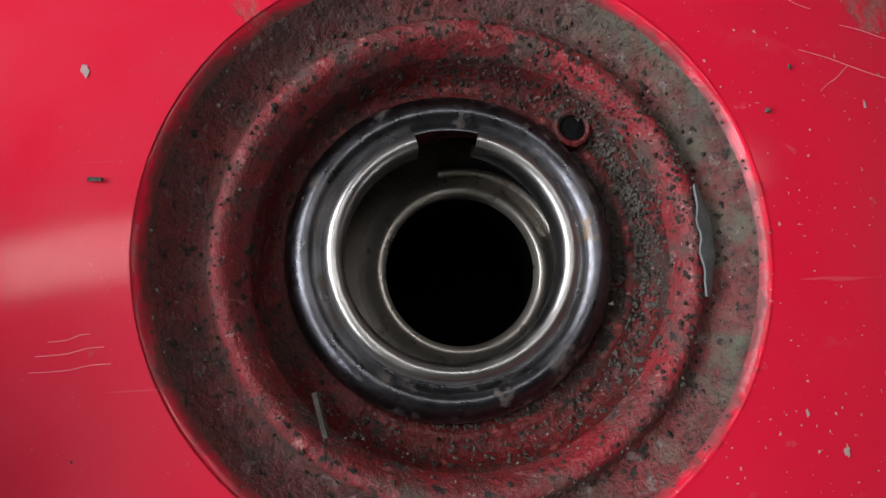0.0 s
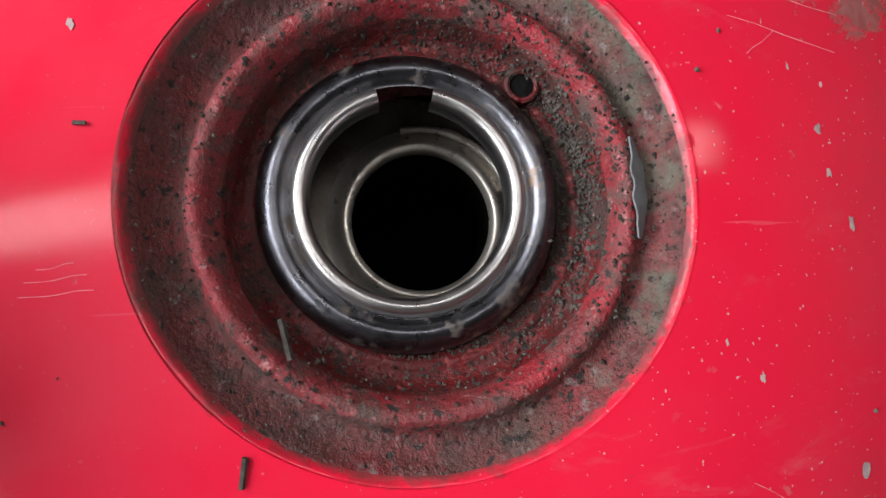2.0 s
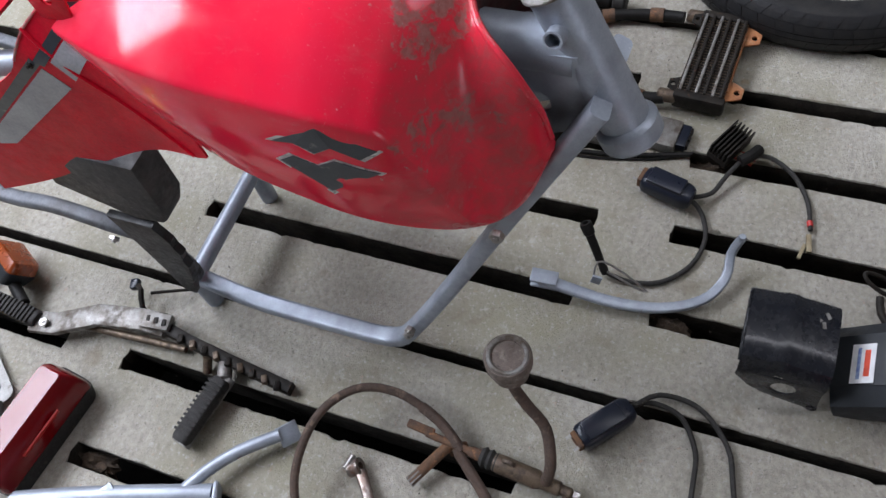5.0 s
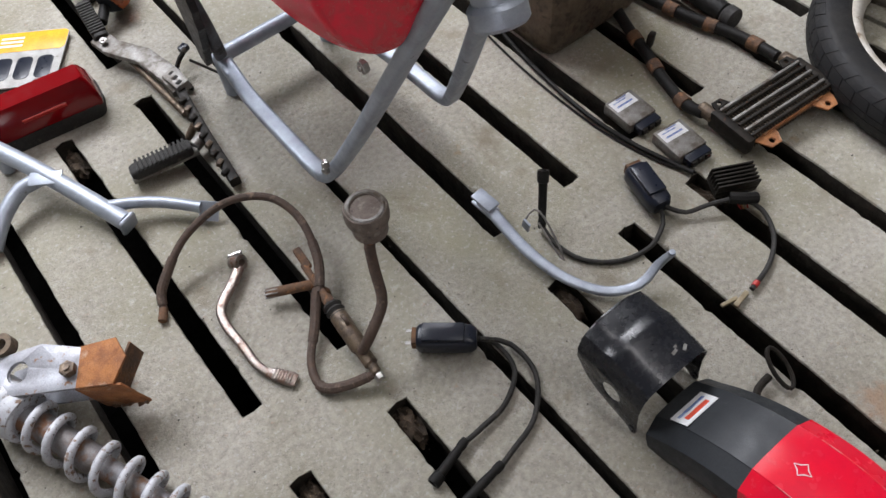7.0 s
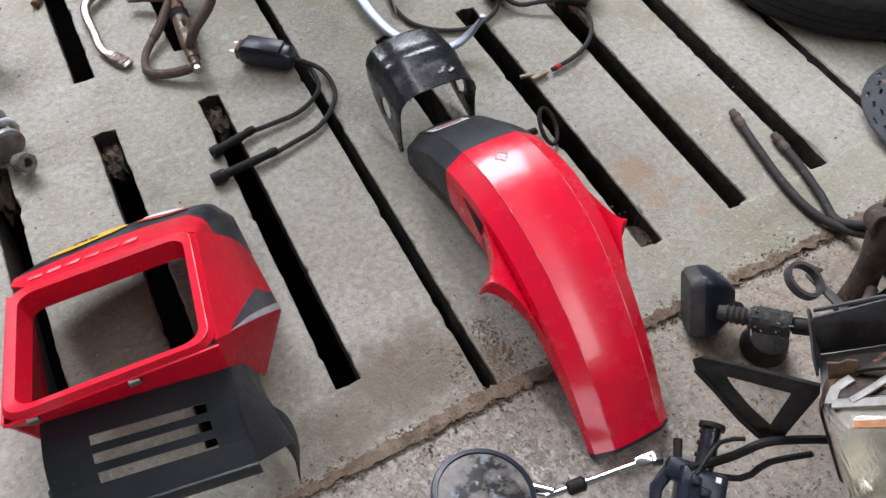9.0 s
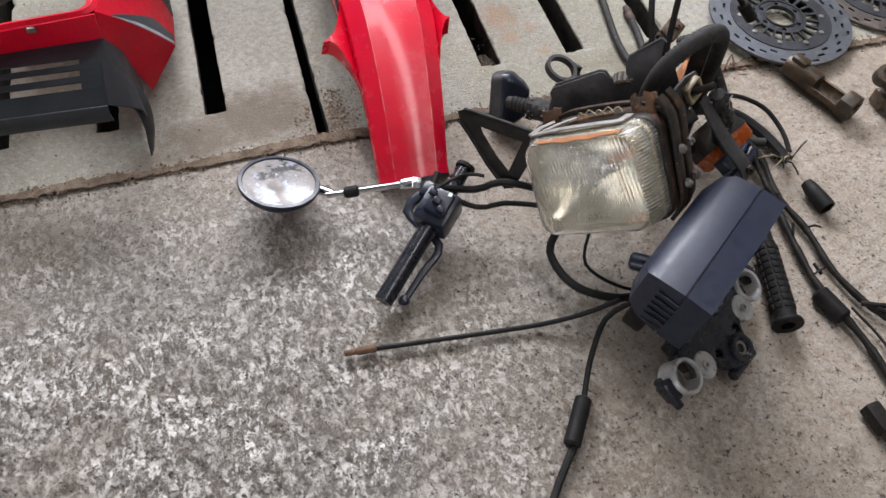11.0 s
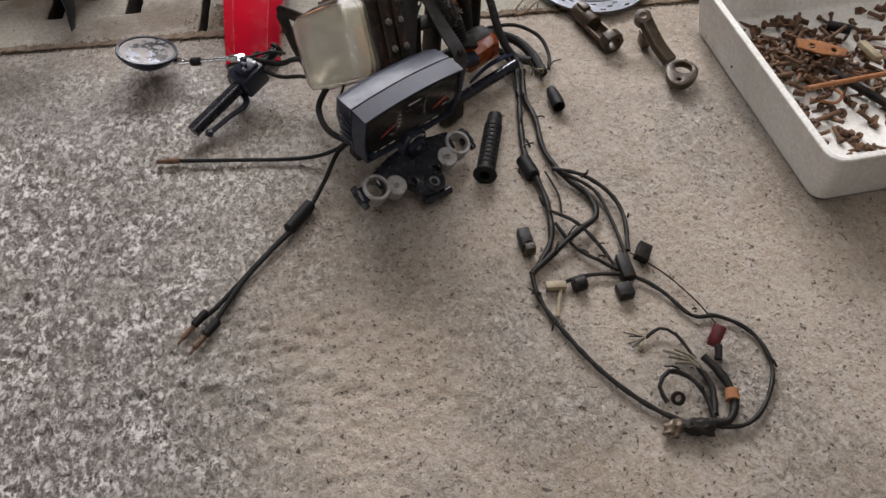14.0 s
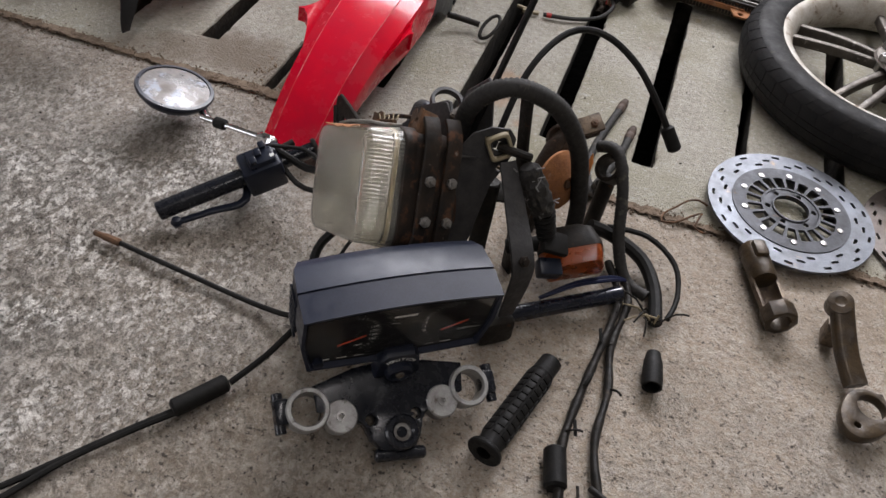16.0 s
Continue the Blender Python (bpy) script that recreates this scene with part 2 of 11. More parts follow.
    for sc, depth in bump:
        bp = n.new("ShaderNodeBump")
        bp.inputs["Strength"].default_value, bp.inputs["Distance"].default_value = 1.0, depth
        l.new(noise_at(sc, 5.0), bp.inputs["Height"])
        if last:
            l.new(last, bp.inputs["Normal"])
        last = bp.outputs["Normal"]
    if last:
        l.new(last, b.inputs["Normal"])
    return mt


CONCRETE = material("slat_concrete", (0.395, 0.372, 0.322), 0.85, second=(0.310, 0.288, 0.238), scale=7, spread=(0.32, 0.68), grain=0.13,
                    layers=[((0.285, 0.268, 0.195), 2.6, 0.46, 0.66, 0.9, 0), ((0.425, 0.408, 0.372), 130, 0.55, 0.66, 0.9, 0), ((0.215, 0.196, 0.160), 95, 0.60, 0.68, 0.9, 0), ((0.45, 0.432, 0.395), 30, 0.60, 0.70, 0.9, 0),
                            ((0.225, 0.198, 0.150), 6.5, 0.58, 0.70, 0.9, 0), ((0.086, 0.073, 0.056), 28, 0.70, 0.73, 0.9, 0), ((0.085, 0.075, 0.060), 210, 0.665, 0.70, 0.9, 0), ((0.310, 0.215, 0.120), 9, 0.67, 0.75, 0.9, 0)],
                    bump=[(60, 0.0024), (190, 0.0034), (480, 0.0016)])


def stain(mt, colour, spots, fleck, ragged_by):
    """Soaks round stains with broken edges into a material, at places on the ground."""
    n, l = mt.node_tree.nodes, mt.node_tree.links
    b = n["Principled BSDF"]
    place = n.new("ShaderNodeNewGeometry").outputs["Position"]
    rough = n.new("ShaderNodeTexNoise")
    rough.inputs["Scale"].default_value, rough.inputs["Detail"].default_value, rough.inputs["Roughness"].default_value = fleck, 6, 0.7
    l.new(place, rough.inputs["Vector"])
    shift = n.new("ShaderNodeMapRange")
    for key, val in (("From Min", 0.3), ("From Max", 0.7), ("To Min", -ragged_by), ("To Max", ragged_by)):
        shift.inputs[key].default_value = val
    l.new(rough.outputs["Fac"], shift.inputs["Value"])
    source = b.inputs["Base Color"].links[0].from_socket
    for x, y, size, strength in spots:
        far = n.new("ShaderNodeVectorMath")
        far.operation = "DISTANCE"
        l.new(place, far.inputs[0])
        far.inputs[1].default_value = (x, y, 0)
        near = n.new("ShaderNodeMapRange")
        for key, val in (("From Min", size * 1.25), ("From Max", size * 0.3), ("To Min", -0.45), ("To Max", 1.0)):
            near.inputs[key].default_value = val
        l.new(far.outputs["Value"], near.inputs["Value"])
        total = n.new("ShaderNodeMath")
        total.operation = "ADD"
        total.use_clamp = True
        l.new(near.outputs["Result"], total.inputs[0])
        l.new(shift.outputs["Result"], total.inputs[1])
        amount = n.new("ShaderNodeMath")
        amount.operation = "MULTIPLY"
        l.new(total.outputs[0], amount.inputs[0])
        amount.inputs[1].default_value = strength
        x_ = n.new("ShaderNodeMix")
        x_.data_type = "RGBA"
        l.new(amount.outputs[0], x_.inputs["Factor"])
        l.new(source, x_.inputs["A"])
        x_.inputs["B"].default_value = (*colour, 1)
        source = x_.outputs["Result"]
    l.new(source, b.inputs["Base Color"])


stain(CONCRETE, (0.37, 0.245, 0.165), [(0.314, -0.816, 0.048, 0.75), (0.365, -0.857, 0.018, 0.6), (0.318, -0.872, 0.028, 0.65), (0.368, -0.927, 0.020, 0.6)], 60, 0.75)
stain(CONCRETE, (0.175, 0.142, 0.108), [(-0.125, -0.968, 0.100, 0.92), (-0.185, -0.962, 0.090, 0.92), (-0.255, -1.005, 0.075, 0.88), (-0.335, -1.030, 0.060, 0.8), (-0.045, -1.01, 0.06, 0.75)], 45, 0.35)


def slab_material():
    """Weathered concrete: pale worn flakes standing over brown dirt, strongest to one side; the shade of hollows is in
    the colour.
    """
    mt = bpy.data.materials.new("slab_concrete")
    mt.use_nodes = True
    n, l = mt.node_tree.nodes, mt.node_tree.links
    b = n["Principled BSDF"]
    co = n.new("ShaderNodeTexCoord").outputs["Object"]
    sep = n.new("ShaderNodeSeparateXYZ")
    l.new(co, sep.inputs[0])

    def noise_at(sc, detail, rough, stretch=(1, 1, 1), turn=0.0, bend=0.0):
        mp = n.new("ShaderNodeMapping")
        mp.inputs["Scale"].default_value = stretch
        mp.inputs["Rotation"].default_value = (0, 0, turn)
        l.new(co, mp.inputs["Vector"])
        t = n.new("ShaderNodeTexNoise")
        t.inputs["Scale"].default_value, t.inputs["Detail"].default_value = sc, detail
        t.inputs["Roughness"].default_value, t.inputs["Distortion"].default_value = rough, bend
        l.new(mp.outputs[0], t.inputs["Vector"])
        return t.outputs["Fac"]

    def ramp(v, lo, hi, a=0.0, c=1.0):
        r = n.new("ShaderNodeMapRange")
        for key, val in (("From Min", lo), ("From Max", hi), ("To Min", a), ("To Max", c)):
            r.inputs[key].default_value = val
        l.new(v, r.inputs["Value"])
        return r.outputs["Result"]

    def times(a, c):
        x = n.new("ShaderNodeMath")
        x.operation = "MULTIPLY"
        l.new(a, x.inputs[0])
        l.new(c, x.inputs[1])
        return x.outputs[0]

    def blend(fac, a, c):
        x = n.new("ShaderNodeMix")
        x.data_type = "RGBA"
        l.new(fac, x.inputs["Factor"])
        for sock, v in ((x.inputs["A"], a), (x.inputs["B"], c)):
            if isinstance(v, tuple):
                sock.default_value = (*v, 1)
            else:
                l.new(v, sock)
        return x.outputs["Result"]

    broad = noise_at(2.6, 4, 0.6)
    wear = n.new("ShaderNodeMath")
    wear.operation = "ADD"
    l.new(ramp(sep.outputs["X"], 0.26, -0.12, 0.04, 0.95), wear.inputs[0])
    l.new(ramp(broad, 0.35, 0.7, -0.25, 0.40), wear.inputs[1])
    wear.use_clamp = True
    wear = times(wear.outputs[0], ramp(sep.outputs["Y"], -1.08, -1.28, 0.40, 1.0)).node

    relief = noise_at(92, 6, 0.68, (1.25, 0.8, 1), 0.45, 0.5)
    lines = ramp(relief, 0.515, 0.550)
    flakes = ramp(noise_at(70, 7, 0.75, (1.3, 0.9, 1), 0.5, 0.4), 0.51, 0.545)
    either = n.new("ShaderNodeMath")
    either.operation = "MAXIMUM"
    l.new(lines, either.inputs[0])
    l.new(ramp(flakes, 0, 1, 0.0, 0.75), either.inputs[1])
    worn = times(times(either.outputs[0], ramp(noise_at(9, 5, 0.65), 0.42, 0.58, 0.28, 1.0)), wear.outputs[0])
    under = blend(ramp(noise_at(5, 5, 0.65), 0.35, 0.65), (0.400, 0.328, 0.253), (0.345, 0.274, 0.206))
    mid = blend(ramp(noise_at(120, 6, 0.72), 0.47, 0.55), under, (0.430, 0.376, 0.312))
    rosy = blend(times(ramp(noise_at(34, 6, 0.7), 0.55, 0.66), ramp(noise_at(4, 3, 0.6), 0.4, 0.6)), mid, (0.455, 0.405, 0.365))
    greyed = blend(wear.outputs[0], rosy, blend(ramp(noise_at(70, 5, 0.65), 0.42, 0.58), (0.205, 0.180, 0.152), (0.320, 0.288, 0.250)))
    top = blend(ramp(noise_at(46, 7, 0.70, (1, 1, 1), 0.3, 0.3), 0.53, 0.59, 0.0, 0.5), greyed, (0.47, 0.415, 0.355))
    top = blend(ramp(noise_at(58, 7, 0.70, (1, 1, 1), 1.3, 0.3), 0.56, 0.60, 0.0, 0.38), top, (0.185, 0.145, 0.108))
    stained = blend(times(ramp(noise_at(2.3, 5, 0.65), 0.46, 0.62), ramp(noise_at(60, 3, 0.6), 0.35, 0.6, 0.15, 0.55)), top, (0.225, 0.168, 0.112))
    stain_ = blend(worn, stained, (0.72, 0.685, 0.635))
    # hollows and pits coloured dark for the shade of the relief
    hollow_shade = times(times(ramp(relief, 0.470, 0.435, 0.0, 0.70), wear.outputs[0]), ramp(sep.outputs["Y"], -1.22, -1.45, 0.15, 1.0))
    stain_ = blend(hollow_shade, stain_, (0.125, 0.106, 0.086))
    pit_shade = blend(times(ramp(noise_at(85, 5, 0.66, (1, 1, 1), 1.0), 0.385, 0.360), ramp(sep.outputs["Y"], -1.18, -1.42, 0.12, 1.0)), stain_, (0.078, 0.062, 0.048))
    gritty = blend(ramp(noise_at(190, 5, 0.7), 0.555, 0.595, 0.0, 0.42), pit_shade, (0.145, 0.115, 0.088))
    sandy = blend(ramp(noise_at(210, 5, 0.7, (1, 1, 1), 0.7), 0.56, 0.60, 0.0, 0.45), gritty, (0.56, 0.50, 0.43))
    specks = blend(ramp(noise_at(190, 3, 0.55), 0.665, 0.69), sandy, (0.06, 0.05, 0.04))
    l.new(specks, b.inputs["Base Color"])
    l.new(ramp(wear.outputs[0], 0.1, 0.9, 0.74, 0.50), b.inputs["Roughness"])
    last = None
    for height, depth in ((worn, 0.0060), (hollow_shade, -0.0060), (noise_at(75, 4, 0.6, (1, 1, 1), 1.0), 0.0055), (noise_at(260, 5, 0.7), 0.0042)):
        bp = n.new("ShaderNodeBump")
        bp.inputs["Distance"].default_value = depth
        l.new(height, bp.inputs["Height"])
        if last:
            l.new(last, bp.inputs["Normal"])
        last = bp.outputs["Normal"]
    l.new(last, b.inputs["Normal"])
    return mt


SLAB = slab_material()
# slurry stain and the shade inside the slots, in one dark colour
MUCK_SHADE = material("slurry_stain_and_slot_shade", (0.050, 0.042, 0.033), 0.9, second=(0.022, 0.019, 0.016), scale=30, grain=0.15, bump=[(60, 0.004)], ior=1.3)
ROT = material("rotten_debris", (0.060, 0.040, 0.024), 0.95, second=(0.028, 0.020, 0.014), scale=60, grain=0.2, layers=[((0.20, 0.14, 0.08), 160, 0.62, 0.70, 0.9, 0)], bump=[(200, 0.003)])
# slurry and the shade of deep hollows, put into one near-black
PIT_SHADE = material("slurry_and_deep_shade", (0.004, 0.0037, 0.0033), 0.95, scale=8, bump=[(30, 0.01)], ior=1.2)
# the shade inside the tank, put into a near-black colour
INSIDE_SHADE = material("shaded_tank_inside", (0.0022, 0.0020, 0.0018), 1.0, scale=8, ior=1.05)
STRAW_GRIT = material("straw_grit", (0.33, 0.25, 0.17), 0.95, second=(0.19, 0.135, 0.09), scale=200, spread=(0.44, 0.56), bump=[(200, 0.001)])
CRUMBS = material("crumbs", (0.095, 0.064, 0.041), 0.95, second=(0.19, 0.14, 0.098), scale=60, bump=[(200, 0.002)])

RED = material("red_paint", (0.64, 0.003, 0.022), 0.24, second=(0.54, 0.004, 0.026), scale=14, grain=0.02, coat=0.2, ior=1.38,
               layers=[((0.50, 0.035, 0.05), 9, 0.52, 0.85, 0.45, 0), ((0.60, 0.28, 0.27), 230, 0.70, 0.73, 0.7, 0), ((0.30, 0.20, 0.17), 170, 0.73, 0.76, 0.7, 0)])

XT = 0.047  # middle of the tank


def tank_paint():
    """Glossy red paint: smears with a sky reflection painted in to the rear, brown dust film and torn grey scuffs
    towards the steering head, chips and fine scratches.
    """
    mt = bpy.data.materials.new("tank_red_paint")
    mt.use_nodes = True
    n, l = mt.node_tree.nodes, mt.node_tree.links
    b = n["Principled BSDF"]
    co = n.new("ShaderNodeTexCoord").outputs["Object"]
    sep = n.new("ShaderNodeSeparateXYZ")
    l.new(co, sep.inputs[0])

    def noise_at(sc, detail=5.0, rough=0.6, bend=0.0, stretch=(1, 1, 1), turn=0.0):
        mp = n.new("ShaderNodeMapping")
        mp.inputs["Scale"].default_value, mp.inputs["Rotation"].default_value = stretch, (0, 0, turn)
        l.new(co, mp.inputs["Vector"])
        t = n.new("ShaderNodeTexNoise")
        for key, v in (("Scale", sc), ("Detail", detail), ("Roughness", rough), ("Distortion", bend)):
            t.inputs[key].default_value = v
        l.new(mp.outputs[0], t.inputs["Vector"])
        return t.outputs["Fac"]

    def ramp(v, lo, hi, a=0.0, c=1.0):
        r = n.new("ShaderNodeMapRange")
        for key, val in (("From Min", lo), ("From Max", hi), ("To Min", a), ("To Max", c)):
            r.inputs[key].default_value = val
        l.new(v, r.inputs["Value"])
        return r.outputs["Result"]

    def op(kind, a, c):
        x = n.new("ShaderNodeMath")
        x.operation = kind
        for sock, v in zip(x.inputs, (a, c)):
            if isinstance(v, (int, float)):
                sock.default_value = v
            else:
                l.new(v, sock)
        return x.outputs[0]

    def blend(fac, a, c):
        x = n.new("ShaderNodeMix")
        x.data_type = "RGBA"
        l.new(fac, x.inputs["Factor"])
        for sock, v in ((x.inputs["A"], a), (x.inputs["B"], c)):
            if isinstance(v, tuple):
                sock.default_value = (*v, 1)
            else:
                l.new(v, sock)
        return x.outputs["Result"]

    def near(spot, inner, outer):
        d = n.new("ShaderNodeVectorMath")
        d.operation = "DISTANCE"
        l.new(co, d.inputs[0])
        d.inputs[1].default_value = spot
        return ramp(d.outputs["Value"], inner, outer, 1.0, 0.0)

    y = sep.outputs["Y"]
    colour = blend(ramp(noise_at(11), 0.35, 0.65), (0.76, 0.0105, 0.040), (0.69, 0.0125, 0.045))
    # pale haze to the rear: smears plus sky reflection put into the colour
    haze = op("MULTIPLY", ramp(noise_at(16, 7, 0.60, 0.15), 0.40, 0.68), ramp(y, -0.01, 0.10, 0.12, 0.55))
    colour = blend(haze, colour, (0.74, 0.070, 0.105))
    smear = op("MULTIPLY", ramp(noise_at(60, 6, 0.7, 0.4, (1, 0.35, 1), 0.6), 0.56, 0.70), ramp(noise_at(9), 0.45, 0.60, 0.0, 0.35))
    colour = blend(smear, colour, (0.62, 0.16, 0.17))
    film = op("MULTIPLY", ramp(y, -0.060, -0.160), ramp(noise_at(24, 9, 0.74, 0.3), 0.42, 0.60, 0.12, 0.58))
    colour = blend(film, colour, (0.21, 0.070, 0.060))
    # torn scuffs round the steering head
    where = None
    for spot, inner, outer in (((-0.085, -0.135, 0.21), 0.012, 0.065), ((-0.055, -0.150, 0.20), 0.010, 0.055), ((0.060, -0.098, 0.235), 0.010, 0.052), ((0.090, -0.135, 0.19), 0.010, 0.055), ((-0.12, -0.175, 0.12), 0.010, 0.075), ((0.02, -0.15, 0.20), 0.006, 0.040), ((-0.13, -0.13, 0.13), 0.006, 0.05)):
        m = near(spot, inner, outer)
        where = m if where is None else op("MAXIMUM", where, m)
    torn = op("ADD", noise_at(40, 9, 0.70, 0.35), op("MULTIPLY", where, 0.235))
    scuff = ramp(torn, 0.668, 0.735, 0.0, 0.75)
    grey = blend(ramp(noise_at(160, 5, 0.65), 0.38, 0.62), (0.155, 0.072, 0.058), (0.225, 0.145, 0.122))
    colour = blend(scuff, colour, grey)
    dots = op("MULTIPLY", ramp(noise_at(120, 5, 0.62), 0.67, 0.70, 0.0, 0.8), ramp(y, -0.03, -0.13))
    colour = blend(dots, colour, (0.30, 0.20, 0.18))
    chips = op("MULTIPLY", ramp(noise_at(260, 3, 0.5), 0.735, 0.755), ramp(y, 0.05, -0.08, 0.1, 1.0))
    colour = blend(chips, colour, (0.56, 0.36, 0.35))
    specks = op("MULTIPLY", ramp(noise_at(1000, 2, 0.5), 0.715, 0.74), ramp(y, 0.06, -0.06, 0.1, 1.0))
    colour = blend(specks, colour, (0.52, 0.36, 0.34))
    lines = ramp(noise_at(70, 2, 0.5, 0.15, (9.0, 0.16, 1), 0.25), 0.735, 0.755, 0.0, 0.16)
    colour = blend(lines, colour, (0.72, 0.26, 0.28))
    # grime spreading out of the filler well
    level = n.new("ShaderNodeVectorMath")
    level.operation = "MULTIPLY"
    l.new(co, level.inputs[0])
    level.inputs[1].default_value = (1, 1, 0)
    gap = n.new("ShaderNodeVectorMath")
    gap.operation = "DISTANCE"
    l.new(level.outputs[0], gap.inputs[0])
    gap.inputs[1].default_value = (0.0425 - XT, 0.0030, 0)
    grime = ramp(op("ADD", gap.outputs["Value"], op("MULTIPLY", op("SUBTRACT", noise_at(140, 6, 0.65), 0.5), 0.007)), 0.0532, 0.0514, 0.0, 0.85)
    colour = blend(grime, colour, blend(ramp(noise_at(80, 6, 0.65), 0.40, 0.60), (0.150, 0.030, 0.028), (0.080, 0.042, 0.036)))
    l.new(colour, b.inputs["Base Color"])
    dull = op("MAXIMUM", op("MAXIMUM", scuff, op("MULTIPLY", film, 0.6)), op("MAXIMUM", op("MAXIMUM", dots, op("MULTIPLY", grime, 0.6)), op("MULTIPLY", haze, 0.18)))
    l.new(op("ADD", ramp(noise_at(45, 5), 0.3, 0.7, 0.075, 0.125), op("MULTIPLY", dull, 0.62)), b.inputs["Roughness"])
    b.inputs["IOR"].default_value = 1.40
    bp = n.new("ShaderNodeBump")
    bp.inputs["Distance"].default_value = 0.0003
    l.new(op("SUBTRACT", op("MULTIPLY", noise_at(300, 4, 0.6), op("MULTIPLY", dull, 1.2)), scuff), bp.inputs["Height"])
    l.new(bp.outputs["Normal"], b.inputs["Normal"])
    return mt


TANK_RED = tank_paint()
RED_DULL = material("dull_red_paint", (0.56, 0.004, 0.020), 0.40, second=(0.44, 0.006, 0.020), scale=20, coat=0.0, ior=1.22,
                    layers=[((0.40, 0.05, 0.05), 9, 0.55, 0.9, 0.5, 0), ((0.36, 0.16, 0.14), 190, 0.68, 0.73, 0.7, 0)])
SILVER_GRIMY = material("grimy_silver_paint", (0.15, 0.16, 0.18), 0.5, 0.35, second=(0.085, 0.085, 0.09), scale=22, grain=0.08, layers=[((0.035, 0.032, 0.03), 35, 0.56, 0.68, 0.7, 0.1)], bump=[(90, 0.0006)])
CAST_GRIMY = material("grimy_casting", (0.060, 0.060, 0.062), 0.5, 0.4, second=(0.030, 0.029, 0.029), scale=40, grain=0.12, layers=[((0.20, 0.20, 0.205), 50, 0.62, 0.72, 0.5, 0.5)], bump=[(120, 0.001)])
SILVER = material("silver_frame_paint", (0.35, 0.385, 0.44), 0.46, 0.45, second=(0.26, 0.285, 0.33), scale=25, grain=0.03,
                  layers=[((0.13, 0.12, 0.11), 45, 0.66, 0.75, 0.7, 0.1), ((0.55, 0.56, 0.58), 160, 0.68, 0.74, 0.5, 0.6)], bump=[(90, 0.0006)])
ZINC = material("worn_steel", (0.42, 0.41, 0.40), 0.34, 0.9, second=(0.28, 0.265, 0.25), scale=40, grain=0.06,
                layers=[((0.18, 0.135, 0.095), 60, 0.56, 0.70, 0.75, 0.2)], bump=[(200, 0.0004)])
SEAM = material("dirty_seam", (0.30, 0.19, 0.17), 0.7, second=(0.46, 0.05, 0.06), scale=60, spread=(0.45, 0.6))
CRUMB_DARK = material("caked_dirt", (0.020, 0.017, 0.015), 0.9, second=(0.060, 0.045, 0.036), scale=300, ior=1.3)
CRUMB_PALE = material("pale_grit", (0.26, 0.21, 0.18), 0.9, second=(0.14, 0.12, 0.10), scale=300, ior=1.3)
CHIP = material("bare_chip", (0.48, 0.33, 0.32), 0.6, second=(0.30, 0.24, 0.23), scale=400, spread=(0.42, 0.56))
DUST_BLACK = material("dusty_black_cover", (0.030, 0.029, 0.030), 0.6, second=(0.050, 0.047, 0.046), scale=35, spread=(0.42, 0.64), bump=[(120, 0.001)])
RUSTY_BLACK = material("rust_specked_black_steel", (0.012, 0.0105, 0.0095), 0.5, second=(0.030, 0.020, 0.014), scale=40, layers=[((0.105, 0.050, 0.028), 55, 0.54, 0.66, 0.85, 0.1), ((0.20, 0.165, 0.14), 110, 0.64, 0.72, 0.8, 0)], bump=[(120, 0.001)], ior=1.32)
LOOM = material("taped_black_loom", (0.010, 0.0095, 0.009), 0.42, second=(0.020, 0.017, 0.014), scale=70, layers=[((0.085, 0.068, 0.052), 45, 0.62, 0.78, 0.85, 0)], bump=[(160, 0.0010)], ior=1.25)
RED_PLUG = material("dark_red_plug", (0.10, 0.006, 0.010), 0.4, second=(0.06, 0.006, 0.008), scale=60)
SCUFF = material("pale_scuff", (0.80, 0.42, 0.45), 0.5, second=(0.70, 0.22, 0.26), scale=300)
CLAMP = material("worn_bright_casting", (0.42, 0.42, 0.41), 0.45, 0.5, second=(0.27, 0.26, 0.25), scale=50, layers=[((0.12, 0.10, 0.085), 80, 0.60, 0.70, 0.8, 0.1)], bump=[(200, 0.0006)])
CHROME = material("chrome", (0.60, 0.60, 0.61), 0.16, 1.0, second=(0.6, 0.6, 0.6), scale=50, layers=[((0.30, 0.22, 0.15), 80, 0.66, 0.74, 0.6, 0.3)])
ALLOY = material("dirty_alloy", (0.25, 0.245, 0.235), 0.52, 0.6, second=(0.165, 0.15, 0.132), scale=40, grain=0.1,
                 layers=[((0.080, 0.060, 0.043), 30, 0.48, 0.64, 0.85, 0.1), ((0.34, 0.33, 0.31), 140, 0.66, 0.73, 0.5, 0.6)], bump=[(150, 0.001)])
PITTED = material("pitted_chrome", (0.24, 0.22, 0.205), 0.34, 0.9, second=(0.20, 0.15, 0.125), scale=60, grain=0.1, layers=[((0.14, 0.075, 0.05), 90, 0.52, 0.64, 0.8, 0.2)], bump=[(220, 0.0006)])
DUSTY = material("dusty_grey_brown", (0.155, 0.125, 0.105), 0.7, second=(0.10, 0.078, 0.065), scale=50, grain=0.12, layers=[((0.26, 0.23, 0.20), 60, 0.56, 0.70, 0.8, 0), ((0.05, 0.04, 0.035), 90, 0.60, 0.70, 0.8, 0)], bump=[(160, 0.0012)])
RUST = material("rusty_iron", (0.16, 0.085, 0.045), 0.85, 0.25, second=(0.085, 0.055, 0.04), scale=45, grain=0.15,
                layers=[((0.30, 0.14, 0.06), 70, 0.56, 0.70, 0.9, 0)], bump=[(180, 0.0012), (50, 0.001)])
